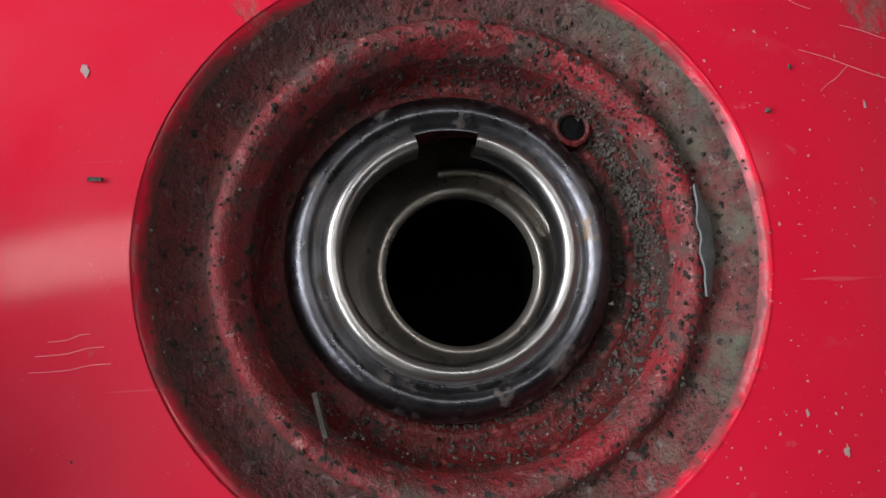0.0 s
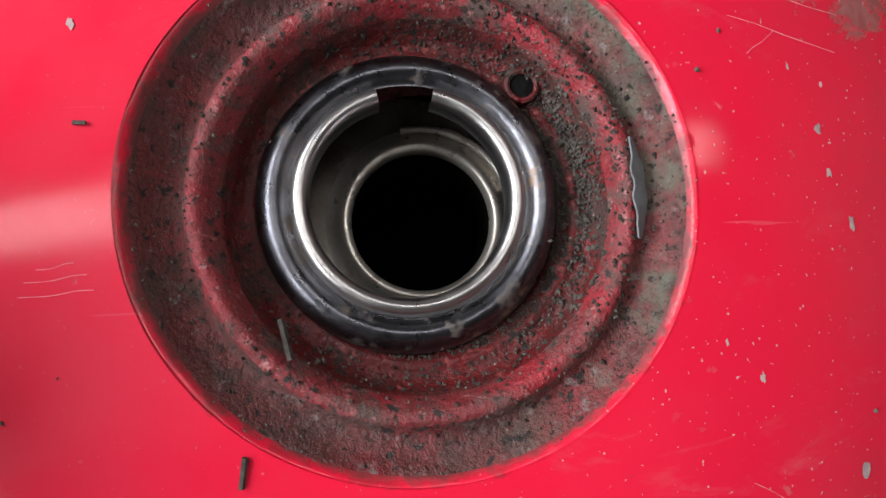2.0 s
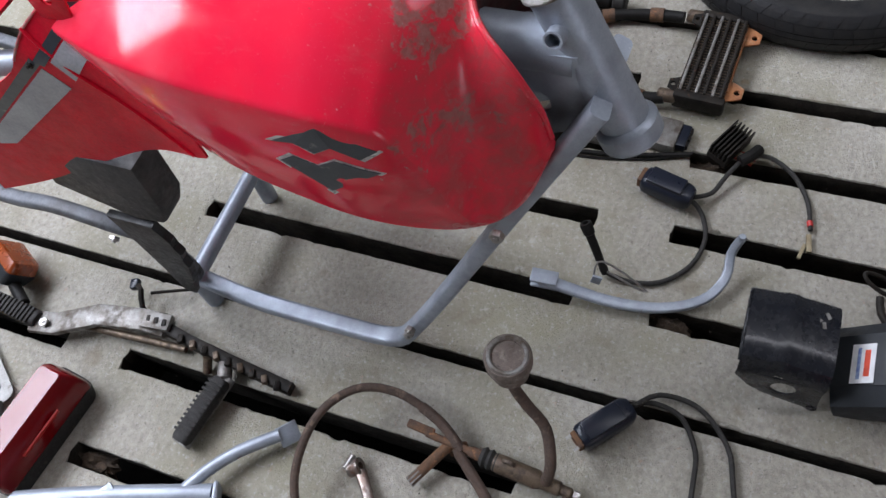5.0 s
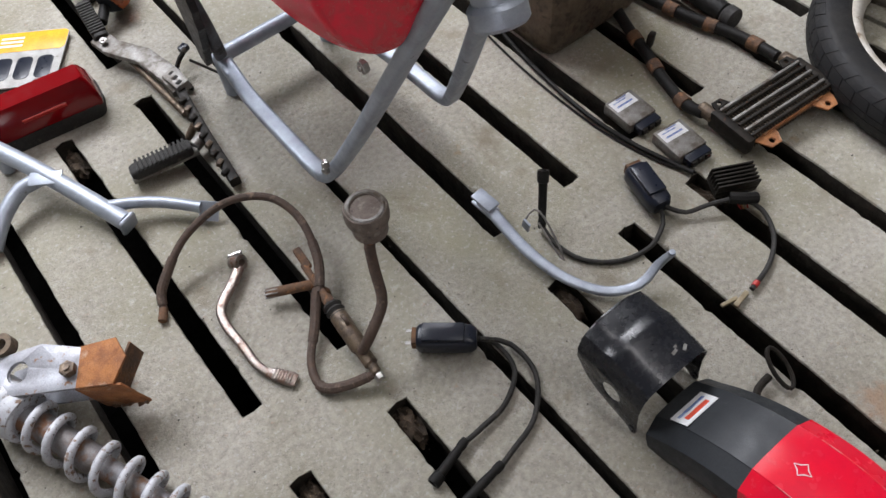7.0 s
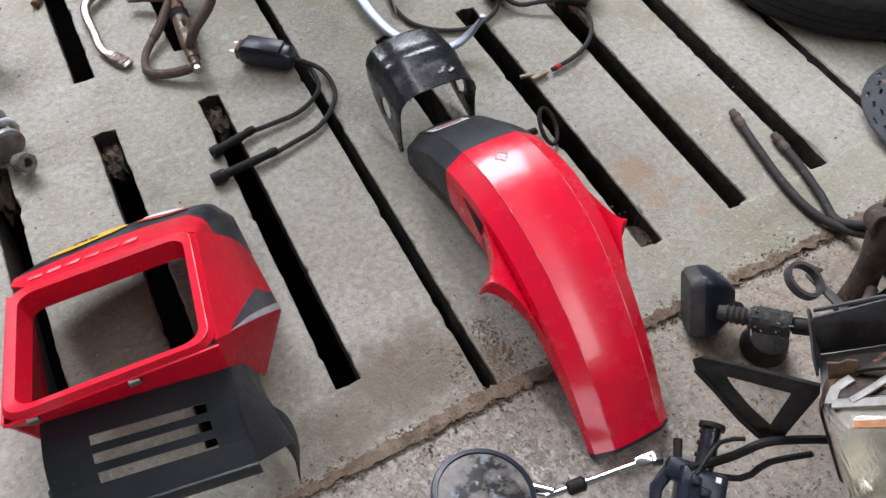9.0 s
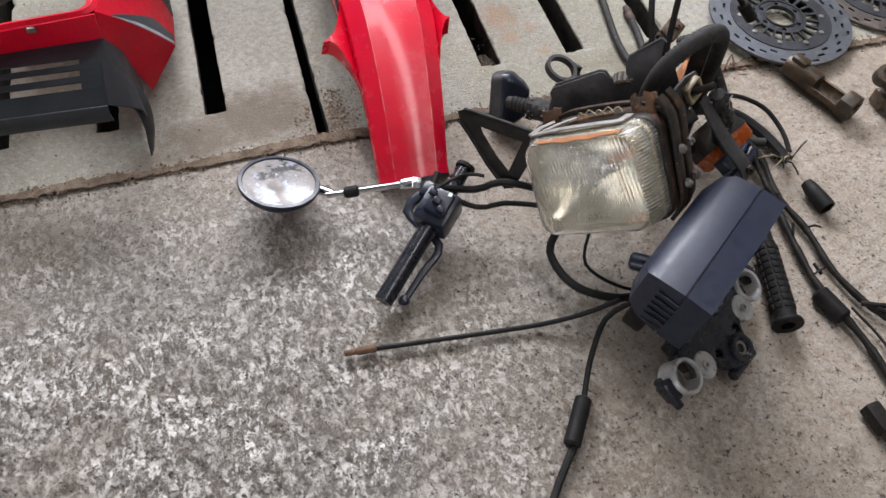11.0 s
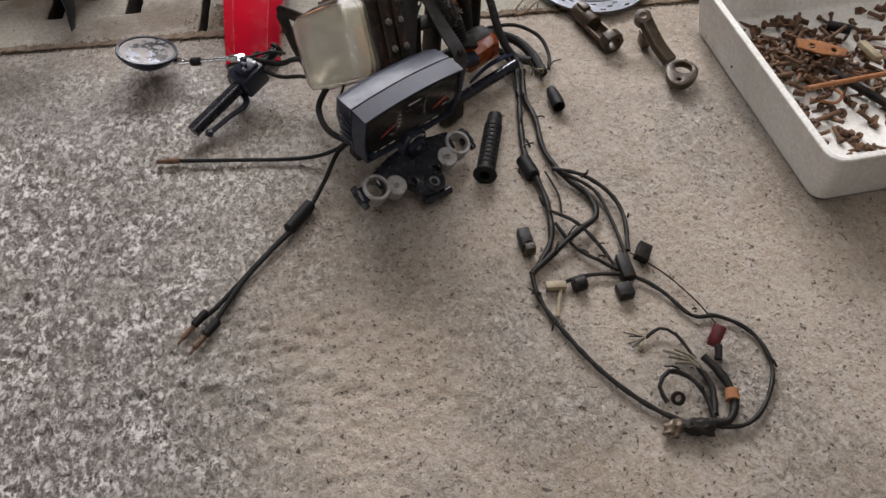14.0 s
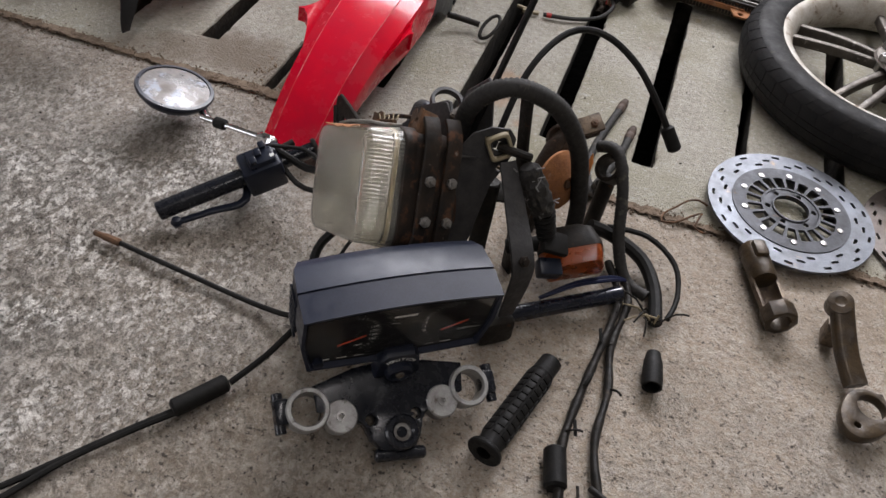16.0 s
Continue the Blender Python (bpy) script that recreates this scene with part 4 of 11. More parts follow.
flat("pit", -3.6, 4.2, -1.03, 2.35, -1.0, -0.75, PIT_SHADE, "slurry pit under the slats, its shade painted near-black", "pit")
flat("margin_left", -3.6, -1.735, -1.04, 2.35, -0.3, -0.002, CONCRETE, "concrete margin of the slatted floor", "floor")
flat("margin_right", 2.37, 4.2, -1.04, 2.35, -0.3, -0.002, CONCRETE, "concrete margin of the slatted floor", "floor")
flat("pit_wall_near", -3.6, 4.2, -1.036, -1.03, -1.0, -0.13, PIT_SHADE, "wall of the pit, its shade painted near-black", "wall")
flat("pit_wall_far", -3.6, 4.2, 2.35, 2.4, -1.0, -0.03, PIT_SHADE, "wall of the pit, its shade painted near-black", "wall")
flat("ground", -300, 300, 2.4, 400, -0.3, -0.006, SLAB, "pale concrete yard outside the door", "ground")
flat("ground_behind", -300, 300, -400, -5.6, -0.3, -0.006, SLAB, "pale concrete yard behind the shed", "ground")
flat("ceiling", -3.8, 4.4, -5.8, 2.6, 3.9, 4.0, ROOF, "grey roof sheets over the shed", "ceiling")
flat("wall_west_near", -3.8, -3.6, -5.8, -5.2, -0.3, 3.9, WALL, "grey block wall beside the doorway", "wall")
flat("wall_west_far", -3.8, -3.6, -3.4, 2.6, -0.3, 3.9, WALL, "grey block wall beside the doorway", "wall")
flat("wall_west_head", -3.8, -3.6, -5.2, -3.4, 2.15, 3.9, WALL, "grey block wall over the doorway", "wall")
flat("wall_west_step", -3.8, -3.6, -5.2, -3.4, -0.3, 0.02, WALL, "concrete step of the doorway", "step")
flat("wall_east", 4.2, 4.4, -5.8, 2.6, -0.3, 3.9, WALL, "grey block wall of the shed", "wall")
flat("wall_north_left", -3.6, -1.55, 2.4, 2.6, -0.3, 3.9, WALL, "grey block wall beside the wide opening", "wall")
flat("wall_north_right", 2.22, 4.2, 2.4, 2.6, -0.3, 3.9, WALL, "grey block wall beside the wide opening", "wall")
flat("wall_north_sill", -1.55, 2.22, 2.4, 2.6, -0.3, 2.10, WALL, "grey block wall under the wide opening", "wall")
flat("wall_north_head", -1.55, 2.22, 2.4, 2.6, 3.58, 3.9, WALL, "grey block wall over the wide opening", "wall")
flat("wall_south", -3.6, 4.2, -5.8, -5.6, -0.3, 3.9, WALL, "grey block wall of the shed", "wall")

# mortar infill between the last slots and the joint, with loose crumbs


def patch(name, outline, high, material_, label, category):
    bm = prism(outline, high, bevel=min(0.0012, high * 0.4))
    return lone(name, bm, material_, (0, 0, 0), label, category, kind="structure", smooth=60)


def ragged(pts, amount, seed, step=0.004):
    """The outline with a crumbled edge."""
    out = []
    for i, (x0, y0) in enumerate(pts):
        x1, y1 = pts[(i + 1) % len(pts)]
        far = math.hypot(x1 - x0, y1 - y0)
        for k in range(max(1, int(far / step))):
            u = k * step / far
            x, y = x0 + (x1 - x0) * u, y0 + (y1 - y0) * u
            out.append((x + amount * noise.noise((x * 90, y * 90, seed)), y + amount * noise.noise((x * 90, y * 90, seed + 9))))
    return out


def crumbs(name, count, place, size, material_, at, label, category, seed):
    """Loose grit: many small chunks, joined."""
    rng = random.Random(seed)
    bm = bmesh.new()
    for _ in range(count):
        x, y, z = place(rng)
        s = size * rng.uniform(0.4, 1.5)
        m = Matrix.Translation((x, y, z + s * 0.3)) @ Euler((rng.random() * 6, rng.random() * 6, rng.random() * 6)).to_matrix().to_4x4()
        pts = [m @ (Vector(q) * s * rng.uniform(0.35, 0.8)) for q in ((1, 0, 0), (-1, 0.2, 0), (0, 1, 0.1), (0.1, -1, 0), (0, 0, 0.8), (0.1, 0, -0.8))]
        v = [bm.verts.new(p) for p in pts]
        for a, b, c in ((0, 2, 4), (2, 1, 4), (1, 3, 4), (3, 0, 4), (2, 0, 5), (1, 2, 5), (3, 1, 5), (0, 3, 5)):
            bm.faces.new((v[a], v[b], v[c]))
    return lone(name, bm, material_, at, label, category, kind="stuff", smooth=10)


far_edge = [(-1.0 + 0.1 * k, -1.0395 + 0.006 * noise.noise((k * 0.83, 2.1, 0.4)) + (0.004 if 8 < k < 12 else 0.0)) for k in range(25)]
near_edge = [(1.4 - 0.1 * k, -1.0525 + 0.006 * noise.noise((k * 0.71, 5.1, 0.9))) for k in range(25)]
patch("joint_dirt", ragged(far_edge + near_edge, 0.009, 6, 0.005), 0.0009, CRUMBS, "crumbled brown dirt along the floor joint", "dirt")
crumbs("joint_grit", 4200, lambda r: (r.uniform(-1.0, 1.4), -1.0465 + r.gauss(0, 0.0095), -0.0015), 0.0034, CRUMBS, (0, -1.05, 0), "brown grit and straw in the floor joint", "grit", 2)
crumbs("loose_grit", 420, lambda r: ((lambda q: q if abs(q + 0.062) > 0.014 else q + 0.030)(-0.045 + r.gauss(0, 0.035)), -0.985 + r.gauss(0, 0.03), 0.0), 0.0030, STRAW_GRIT, (-0.04, -1, 0), "pale brown grit and straw by the joint", "grit", 3)
crumbs("floor_grit", 420, lambda r: (r.uniform(-0.9, 1.5), r.uniform(-2.5, 1.2), 0.0), 0.0028, DEBRIS, (0, 0, 0), "small dark grit scattered on the floor", "grit", 5)


def lump(size, m, amount, seed, bm=None):
    """A rough, uneven clod."""
    bm = bm or bmesh.new()
    made = bmesh.ops.create_icosphere(bm, subdivisions=3, radius=0.5)["verts"]
    for v in made:
        n = v.co.normalized()
        k = 1 + amount * (noise.noise(n * 2.2 + Vector((seed, 0, 0))) + 0.6 * noise.noise(n * 6.0 + Vector((0, seed, 0))))
        v.co = m @ Vector((v.co.x * size[0] * k, v.co.y * size[1] * k, v.co.z * size[2] * k))
    return bm


for k, (x, y) in enumerate([(-0.403, -0.385), (-0.228, -0.380), (-0.575, -0.382), (0.424, -0.385), (0.099, -0.385), (-0.403, 0.468), (0.262, -0.915)]):
    lone("slot_debris", lump((0.040, 0.075, 0.045), Matrix.Translation((x, y, -0.040)), 0.5, k * 3.1), ROT, (x, y, -0.04), "rotten brown debris stuck in a slot's end", "debris", smooth=30)
    crumbs("slot_crumbs", 40, lambda r: (x + r.uniform(-0.014, 0.014), y + r.gauss(0, 0.022), -0.022 + r.gauss(0, 0.004)), 0.0035, ROT, (x, y, -0.02), "dark crumbs on the slot debris", "debris", 40 + k)

# ---- motorcycle: frame, tank, side panel ----
XC = 0.036  # middle of the frame
TANK_KEYS = {
    "xc": [(-0.24, 0.0445), (-0.10, 0.0455), (0.0, 0.047), (0.10, 0.052), (0.20, 0.060), (0.345, 0.074)],
    "in": [(-0.24, 0.060), (-0.237, 0.063), (-0.23, 0.068), (-0.22, 0.072), (-0.21, 0.072), (-0.20, 0.069), (-0.19, 0.064), (-0.178, 0.056), (-0.168, 0.046), (-0.160, 0.033), (-0.155, 0.020), (-0.1525, 0.010), (-0.1515, 0.0), (0.345, 0.0)],
    "ze": [(-0.24, 0.577), (-0.237, 0.588), (-0.23, 0.630), (-0.22, 0.660), (-0.21, 0.681), (-0.20, 0.694), (-0.19, 0.702), (-0.175, 0.711), (-0.16, 0.719), (-0.15, 0.726), (-0.10, 0.759), (-0.05, 0.779), (0.0, 0.7875), (0.05, 0.792), (0.10, 0.793), (0.16, 0.787), (0.22, 0.773), (0.28, 0.748), (0.33, 0.716), (0.345, 0.702)],
    "wc": [(-0.24, 0.067), (-0.235, 0.077), (-0.22, 0.092), (-0.20, 0.109), (-0.18, 0.125), (-0.165, 0.137), (-0.15, 0.149), (-0.135, 0.158), (-0.12, 0.165), (-0.09, 0.174), (-0.06, 0.180), (0.0, 0.182), (0.05, 0.183), (0.10, 0.184), (0.15, 0.181), (0.21, 0.169), (0.27, 0.149), (0.32, 0.120), (0.345, 0.101)],
    "zc": [(-0.24, 0.574), (-0.235, 0.566), (-0.22, 0.533), (-0.20, 0.508), (-0.18, 0.504), (-0.165, 0.525), (-0.15, 0.580), (-0.135, 0.638), (-0.12, 0.672), (-0.09, 0.694), (-0.06, 0.704), (0.0, 0.711), (0.05, 0.714), (0.10, 0.719), (0.16, 0.721), (0.22, 0.718), (0.28, 0.708), (0.345, 0.684)],
    "wl": [(-0.24, 0.065), (-0.235, 0.073), (-0.22, 0.087), (-0.20, 0.101), (-0.18, 0.117), (-0.15, 0.135), (-0.12, 0.146), (-0.08, 0.160), (-0.04, 0.171), (0.0, 0.174), (0.05, 0.175), (0.14, 0.167), (0.22, 0.155), (0.28, 0.132), (0.345, 0.092)],
    "zl": [(-0.24, 0.570), (-0.235, 0.557), (-0.22, 0.516), (-0.20, 0.490), (-0.18, 0.485), (-0.15, 0.489), (-0.12, 0.495), (-0.08, 0.511), (-0.04, 0.533), (0.0, 0.549), (0.05, 0.565), (0.10, 0.582), (0.14, 0.604), (0.19, 0.645), (0.22, 0.664), (0.28, 0.668), (0.345, 0.662)],
}
TANK = {k: curve_at(v) for k, v in TANK_KEYS.items()}
TANK_IN = lambda y: float(np.interp(y, [k[0] for k in TANK_KEYS["in"]], [k[1] for k in TANK_KEYS["in"]]))
FILL = Vector((0.0425, 0.0030, 0.7872))
WELL = 1.08  # size of the filler well


def tank_z(x, y):
    """Height of the tank's top skin."""
    ze, wi, wc, zc = TANK["ze"](y), TANK_IN(y), TANK["wc"](y), TANK["zc"](y)
    p = 2.25
    u = min(1.0, max(wi / wc, abs(x - TANK["xc"](y)) / wc))
    k = (wi / wc) ** p
    return ze - (ze - zc) * (u**p - k) / (1 - k)


def tank_section(y):
    """Half a section, from the inner top edge over the shoulder to the underside, as (w, z)."""
    wi, wc, zc, wl, zl = TANK_IN(y), TANK["wc"](y), TANK["zc"](y), TANK["wl"](y), TANK["zl"](y)
    out = []
    for k in range(49):
        w = wi + (wc - wi) * k / 48
        out.append((w, tank_z(TANK["xc"](y) + w, y)))
    drop = min(0.004, (zc - zl) * 0.3)
    out.append((wc + 0.0012 * drop / 0.004, zc - drop))
    for k in range(1, 9):
        u = k / 8
        out.append((wc + (wl - wc) * u**1.6 + 0.004 * math.sin(math.pi * u) * min(1, (zc - zl) / 0.1), zc - drop + (zl - zc + drop) * u))
    out.append((wl - min(0.010, (wl - wi) * 0.4), zl - 0.002))
    out.append((wi + (wl - wi) * 0.5, zl + 0.002))
    out.append((wi, min(zl + 0.012, (zl + TANK["ze"](y)) / 2)))
    return out


def build_tank():
    tank = thing("fuel_tank", (XT, 0, 0.53), "glossy red motorcycle fuel tank, scuffed grey-brown at the front", "fuel tank")
    ys = [-0.240, -0.239, -0.237, -0.234, -0.230, -0.225, -0.220, -0.214, -0.208, -0.200, -0.192, -0.185, -0.178, -0.172, -0.166, -0.161, -0.157, -0.1545, -0.1530, -0.1520, -0.1515] + [-0.1515 + 0.0035 * k for k in range(1, 64)] + [0.078, 0.085, 0.1, 0.12, 0.14, 0.16, 0.18, 0.2, 0.22, 0.24, 0.26, 0.28, 0.3, 0.315, 0.33, 0.339, 0.345]
    bm = bmesh.new()
    rows = []
    for y in ys:
        half = tank_section(y)
        xc = TANK["xc"](y)
        ring = [bm.verts.new((xc - w, y, z)) for w, z in half[::-1]] + [bm.verts.new((xc + w, y, z)) for w, z in (half[1:] if TANK_IN(y) == 0 else half)]
        rows.append(ring)
    for a, b in zip(rows, rows[1:]):
        n, m = len(a), len(b)
        h = len(tank_section(0))
        left = [(a[j], a[j + 1], b[j + 1], b[j]) for j in range(h - 1)]
        ra = a[h - 1:] if n == 2 * h - 1 else a[h:]
        rb = b[h - 1:] if m == 2 * h - 1 else b[h:]
        right = [(ra[j], ra[j + 1], rb[j + 1], rb[j]) for j in range(h - 1)]
        for q in left + right:
            bm.faces.new(q)
        if n == 2 * h:  # inner walls of the steering head cut-out
            lb = b[h - 1]
            bm.faces.new((a[0], b[0], lb, a[h - 1])).material_index = 1
            bm.faces.new((a[-1], b[-1], rb[0], ra[0])).material_index = 1
        else:
            bm.faces.new((a[0], b[0], b[-1], a[-1])).material_index = 1
    last = rows[-1]
    bm.faces.new(last)
    first = rows[0]
    h = len(tank_section(0))
    bm.faces.new(first[:h][::-1])
    bm.faces.new(first[h:][::-1])
    # the opening for the filler
    near = [v for v in bm.verts if v.co.z > 0.73 and (v.co.xy - FILL.xy).length < 0.0680]
    inside = []
    for v in near:
        d = v.co.xy - FILL.xy
        if d.length < 0.0494 * WELL:
            inside.append(v)
    bmesh.ops.delete(bm, geom=inside, context="VERTS")
    rim = [v for v in bm.verts if v.is_boundary and v.co.z > 0.73 and (v.co.xy - FILL.xy).length < 0.0705]
    for v in rim:
        d = (v.co.xy - FILL.xy).normalized() * 0.0494 * WELL
        v.co.x, v.co.y = FILL.x + d.x, FILL.y + d.y
        v.co.z = tank_z(v.co.x, v.co.y)
    # second material: cut-out walls and underside with shade put into the colour
    part("shell", bm, [TANK_RED, TUNNEL_SHADE], tank, smooth=38)

    # rolled trim along the cut-out's edge
    lip = [Vector((TANK["xc"](y) - TANK_IN(y), y, tank_z(TANK["xc"](y) - TANK_IN(y), y) - 0.001)) for y in (-0.237, -0.23, -0.22, -0.21, -0.20, -0.19, -0.178, -0.168, -0.160, -0.155)]
    lip = lip + [Vector((TANK["xc"](-0.151), -0.151, tank_z(0.045, -0.151)))] + [Vector((2 * TANK["xc"](p.y) - p.x, p.y, p.z)) for p in lip[::-1]]
    rear = [Vector((TANK["xc"](0.345) + w, 0.3455, tank_z(TANK["xc"](0.345) + w, 0.345))) for w in (-0.100, -0.08, -0.05, -0.02, 0.02, 0.05, 0.08, 0.100)]
    part("worn_rear_edge", pipe(rear, 0.0017, 6), SEAM, tank, "pale worn rear edge")
    part("rolled_edge", pipe(lip, 0.0035, 8, 0.008), TANK_RED, tank, "rolled red edge round the steering head")

    # filler recess, draped on the tank at its rim
    prof = [(0.0500, -0.0008), (0.0495, -0.0003), (0.0491, -0.0004), (0.0487, -0.0007), (0.0483, -0.0011), (0.0479, -0.0016), (0.0475, -0.0021), (0.0471, -0.0026), (0.0466, -0.0033), (0.0460, -0.0041), (0.0452, -0.0051), (0.0444, -0.0059), (0.0436, -0.0066), (0.0426, -0.0073), (0.0414, -0.0077), (0.0404, -0.0073),
            (0.0394, -0.0054), (0.0385, -0.0049), (0.0374, -0.0048), (0.0364, -0.0056), (0.0355, -0.0072), (0.0346, -0.0100), (0.0337, -0.0132), (0.0328, -0.0152), (0.0316, -0.0162), (0.0303, -0.0163), (0.0296, -0.0158), (0.0288, -0.0160),
            (0.0280, -0.0170), (0.0270, -0.0176), (0.0262, -0.0182), (0.0254, -0.0200), (0.0250, -0.026)]
    bm = bmesh.new()
    n = 120
    rings = []
    tilt = Matrix.Rotation(math.atan(0.12), 3, "X")
    for r, dz in ((p * WELL, q * WELL) for p, q in prof):
        ring = []
        for k in range(n):
            a = 2 * math.pi * k / n
            x, y = FILL.x + r * math.cos(a), FILL.y + r * math.sin(a)
            flatz = FILL.z + 0.12 * (y - FILL.y) - 0.0006
            u = min(1, max(0, (r / WELL - 0.038) / 0.0104))
            wob = 0.0005 * noise.noise((x * 90, y * 90, r * 200)) if r < 0.049 * WELL else 0
            ring.append(bm.verts.new((x, y, flatz * (1 - u) + tank_z(x, y) * u + dz + wob)))
        rings.append(ring)
    for a, b in zip(rings, rings[1:]):
        for k in range(n):
            bm.faces.new((a[k], a[(k + 1) % n], b[(k + 1) % n], b[k]))
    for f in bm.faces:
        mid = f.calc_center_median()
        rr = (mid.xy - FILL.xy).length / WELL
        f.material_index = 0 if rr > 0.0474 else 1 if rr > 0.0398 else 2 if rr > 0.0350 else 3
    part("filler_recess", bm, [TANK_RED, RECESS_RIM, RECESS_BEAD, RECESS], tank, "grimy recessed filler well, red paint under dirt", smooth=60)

    # bare grey chip on the bead
    bm = bmesh.new()
    strip_ = []
    for k in range(17):
        a = radians(-103 + 27 * k / 16)
        wide = 0.0015 * (0.25 + math.sin(math.pi * k / 16) * (0.85 + 0.2 * math.sin(k * 1.3)))
        row_ = []
        for r in (0.0398 - wide, 0.0398, 0.0398 + wide * 0.6):
            x, y_ = FILL.x + r * WELL * math.cos(a), FILL.y + r * WELL * math.sin(a)
            dz = float(np.interp(r, [0.0374, 0.0385, 0.0394, 0.0403, 0.0414], [-0.0048, -0.0049, -0.0054, -0.0064, -0.0066])) * WELL
            u = min(1, max(0, (r - 0.038) / 0.0104))
            row_.append((x, y_, (FILL.z + 0.12 * (y_ - FILL.y) - 0.0006) * (1 - u) + tank_z(x, y_) * u + dz + 0.0009))
        strip_.append(row_)
    part("bare_chip", sheet(strip_, 0.0004, bm), BARE_STEEL, tank, "bare grey steel chip on the bead", smooth=60)

    # filler neck
    m = Matrix.Translation((FILL.x + 0.0012, FILL.y + 0.0004, FILL.z - 0.0006)) @ Matrix.Rotation(math.atan(0.12), 4, "X") @ Matrix.Diagonal((1.045 * WELL, 1.045 * WELL, WELL, 1.0))
    low = m @ Matrix.Translation((0.0, -0.0040, 0.0060))
    outer = [(0.0266, -0.021), (0.0271, -0.0168), (0.0270, -0.0148), (0.0264, -0.0131), (0.0255, -0.0120), (0.0245, -0.0114), (0.0237, -0.0111), (0.0229, -0.0113), (0.0220, -0.0121), (0.0213, -0.0129), (0.0207, -0.0129)]
    part("neck_collar", turned(outer, m, 96), NECK_DULL, tank, "oxidised grey steel collar", smooth=60)
    lipp = [(0.0209, -0.0126), (0.0205, -0.0114), (0.0199, -0.0106), (0.0191, -0.0103), (0.0183, -0.0106), (0.0177, -0.0116), (0.0175, -0.0135), (0.0176, -0.017), (0.0186, -0.019), (0.0205, -0.020)]
    bm = turned(lipp, m, 120)
    mi = m.inverted()
    gone = []
    for f in bm.faces:
        q = mi @ f.calc_center_median()
        if abs(math.atan2(q.y, q.x)) < 0.262 and q.xy.length < 0.0207:
            gone.append(f)
    bmesh.ops.delete(bm, geom=gone, context="FACES")
    part("neck_lip", bm, NECK, tank, "shiny worn steel filler lip with a notch", smooth=60)
    # wall, bore and tank inside carry their shade in the colour
    part("neck_wall", turned([(0.0212, -0.0135), (0.0240, -0.020), (0.0270, -0.043)], m, 80), PIT_SHADE, tank, "wall behind the filler lip, its shade painted black", smooth=60)
    part("neck_floor", turned([(0.032, -0.0450), (0.0192, -0.0448)], low, 60), NECK_PLATE, tank, "brown stained floor of the filler neck")
    bm = turned([(0.0196, -0.0447), (0.0186, -0.0445), (0.0178, -0.0440), (0.0170, -0.0431), (0.0162, -0.0423), (0.0155, -0.0420), (0.0148, -0.0424), (0.0144, -0.0436), (0.0143, -0.0452)], low, 80)
    part("neck_tube", bm, TUBE, tank, "beige stained inner filler tube", smooth=60)
    part("tube_bore", turned([(0.0143, -0.0452), (0.0143, -0.0600)], low, 60), BORE_SHADE, tank, "bore of the tube, its shade painted black", smooth=60)
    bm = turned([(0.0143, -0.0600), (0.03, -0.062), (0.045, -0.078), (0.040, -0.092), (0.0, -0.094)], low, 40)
    part("tank_inside", bm, INSIDE_SHADE, tank, "inside of the tank, its shade painted black")
    ridge = [low @ Vector((0.0196 * math.cos(a), 0.0196 * math.sin(a), -0.0440)) for a in (radians(q) for q in range(-70, 11, 8))]
    part("baffle_ridge", pipe(ridge, 0.0011, 8, 0.004), TUBE, tank, "raised pressed ridge in the neck", smooth=60)

    # loose dirt caked in the well, thickest on one side
    rng = random.Random(44)
    rr_ = [q * WELL for q, _ in prof][::-1]
    zz_ = [q * WELL for _, q in prof][::-1]
    for name, mt, count, big, lab in (("caked_dirt", CRUMB_DARK, 900, 0.00062, "dark crumbly caked dirt"), ("pale_grit", CRUMB_PALE, 260, 0.00034, "fine pale grit")):
        bm = bmesh.new()
        for _ in range(count):
            a = rng.gauss(-0.95, 1.0) if rng.random() < 0.72 else rng.random() * 6.283
            r = WELL * (rng.triangular(0.0275, 0.0465, 0.0330))
            x, y_ = FILL.x + r * math.cos(a), FILL.y + r * math.sin(a)
            u = min(1, max(0, (r / WELL - 0.038) / 0.0104))
            z_ = (FILL.z + 0.12 * (y_ - FILL.y) - 0.0006) * (1 - u) + tank_z(x, y_) * u + float(np.interp(r, rr_, zz_))
            size = big * rng.uniform(0.35, 1.5)
            mc = Matrix.Translation((x, y_, z_ + size * 0.2)) @ Euler((rng.random() * 6, rng.random() * 6, rng.random() * 6)).to_matrix().to_4x4()
            v = [bm.verts.new(mc @ (Vector(q) * size * rng.uniform(0.5, 1.1))) for q in ((1, 0, 0), (-1, 0.2, 0), (0, 1, 0.1), (0.1, -1, 0), (0, 0, 0.8), (0.1, 0, -0.8))]
            for i, j, k in ((0, 2, 4), (2, 1, 4), (1, 3, 4), (3, 0, 4), (2, 0, 5), (1, 2, 5), (3, 1, 5), (0, 3, 5)):
                bm.faces.new((v[i], v[j], v[k]))
        part(name, bm, mt, tank, lab, smooth=10)

    # vent hole with a small raised rim
    hole = Vector((FILL.x + 0.0228 * WELL, FILL.y - 0.0205 * WELL, 0.0))
    hz = FILL.z + 0.12 * (hole.y - FILL.y) - 0.0006 - 0.0152 * WELL
    mh = Matrix.Translation((hole.x, hole.y, hz)) @ Matrix.Rotation(math.atan(0.12), 4, "X") @ Matrix.Scale(WELL, 4)
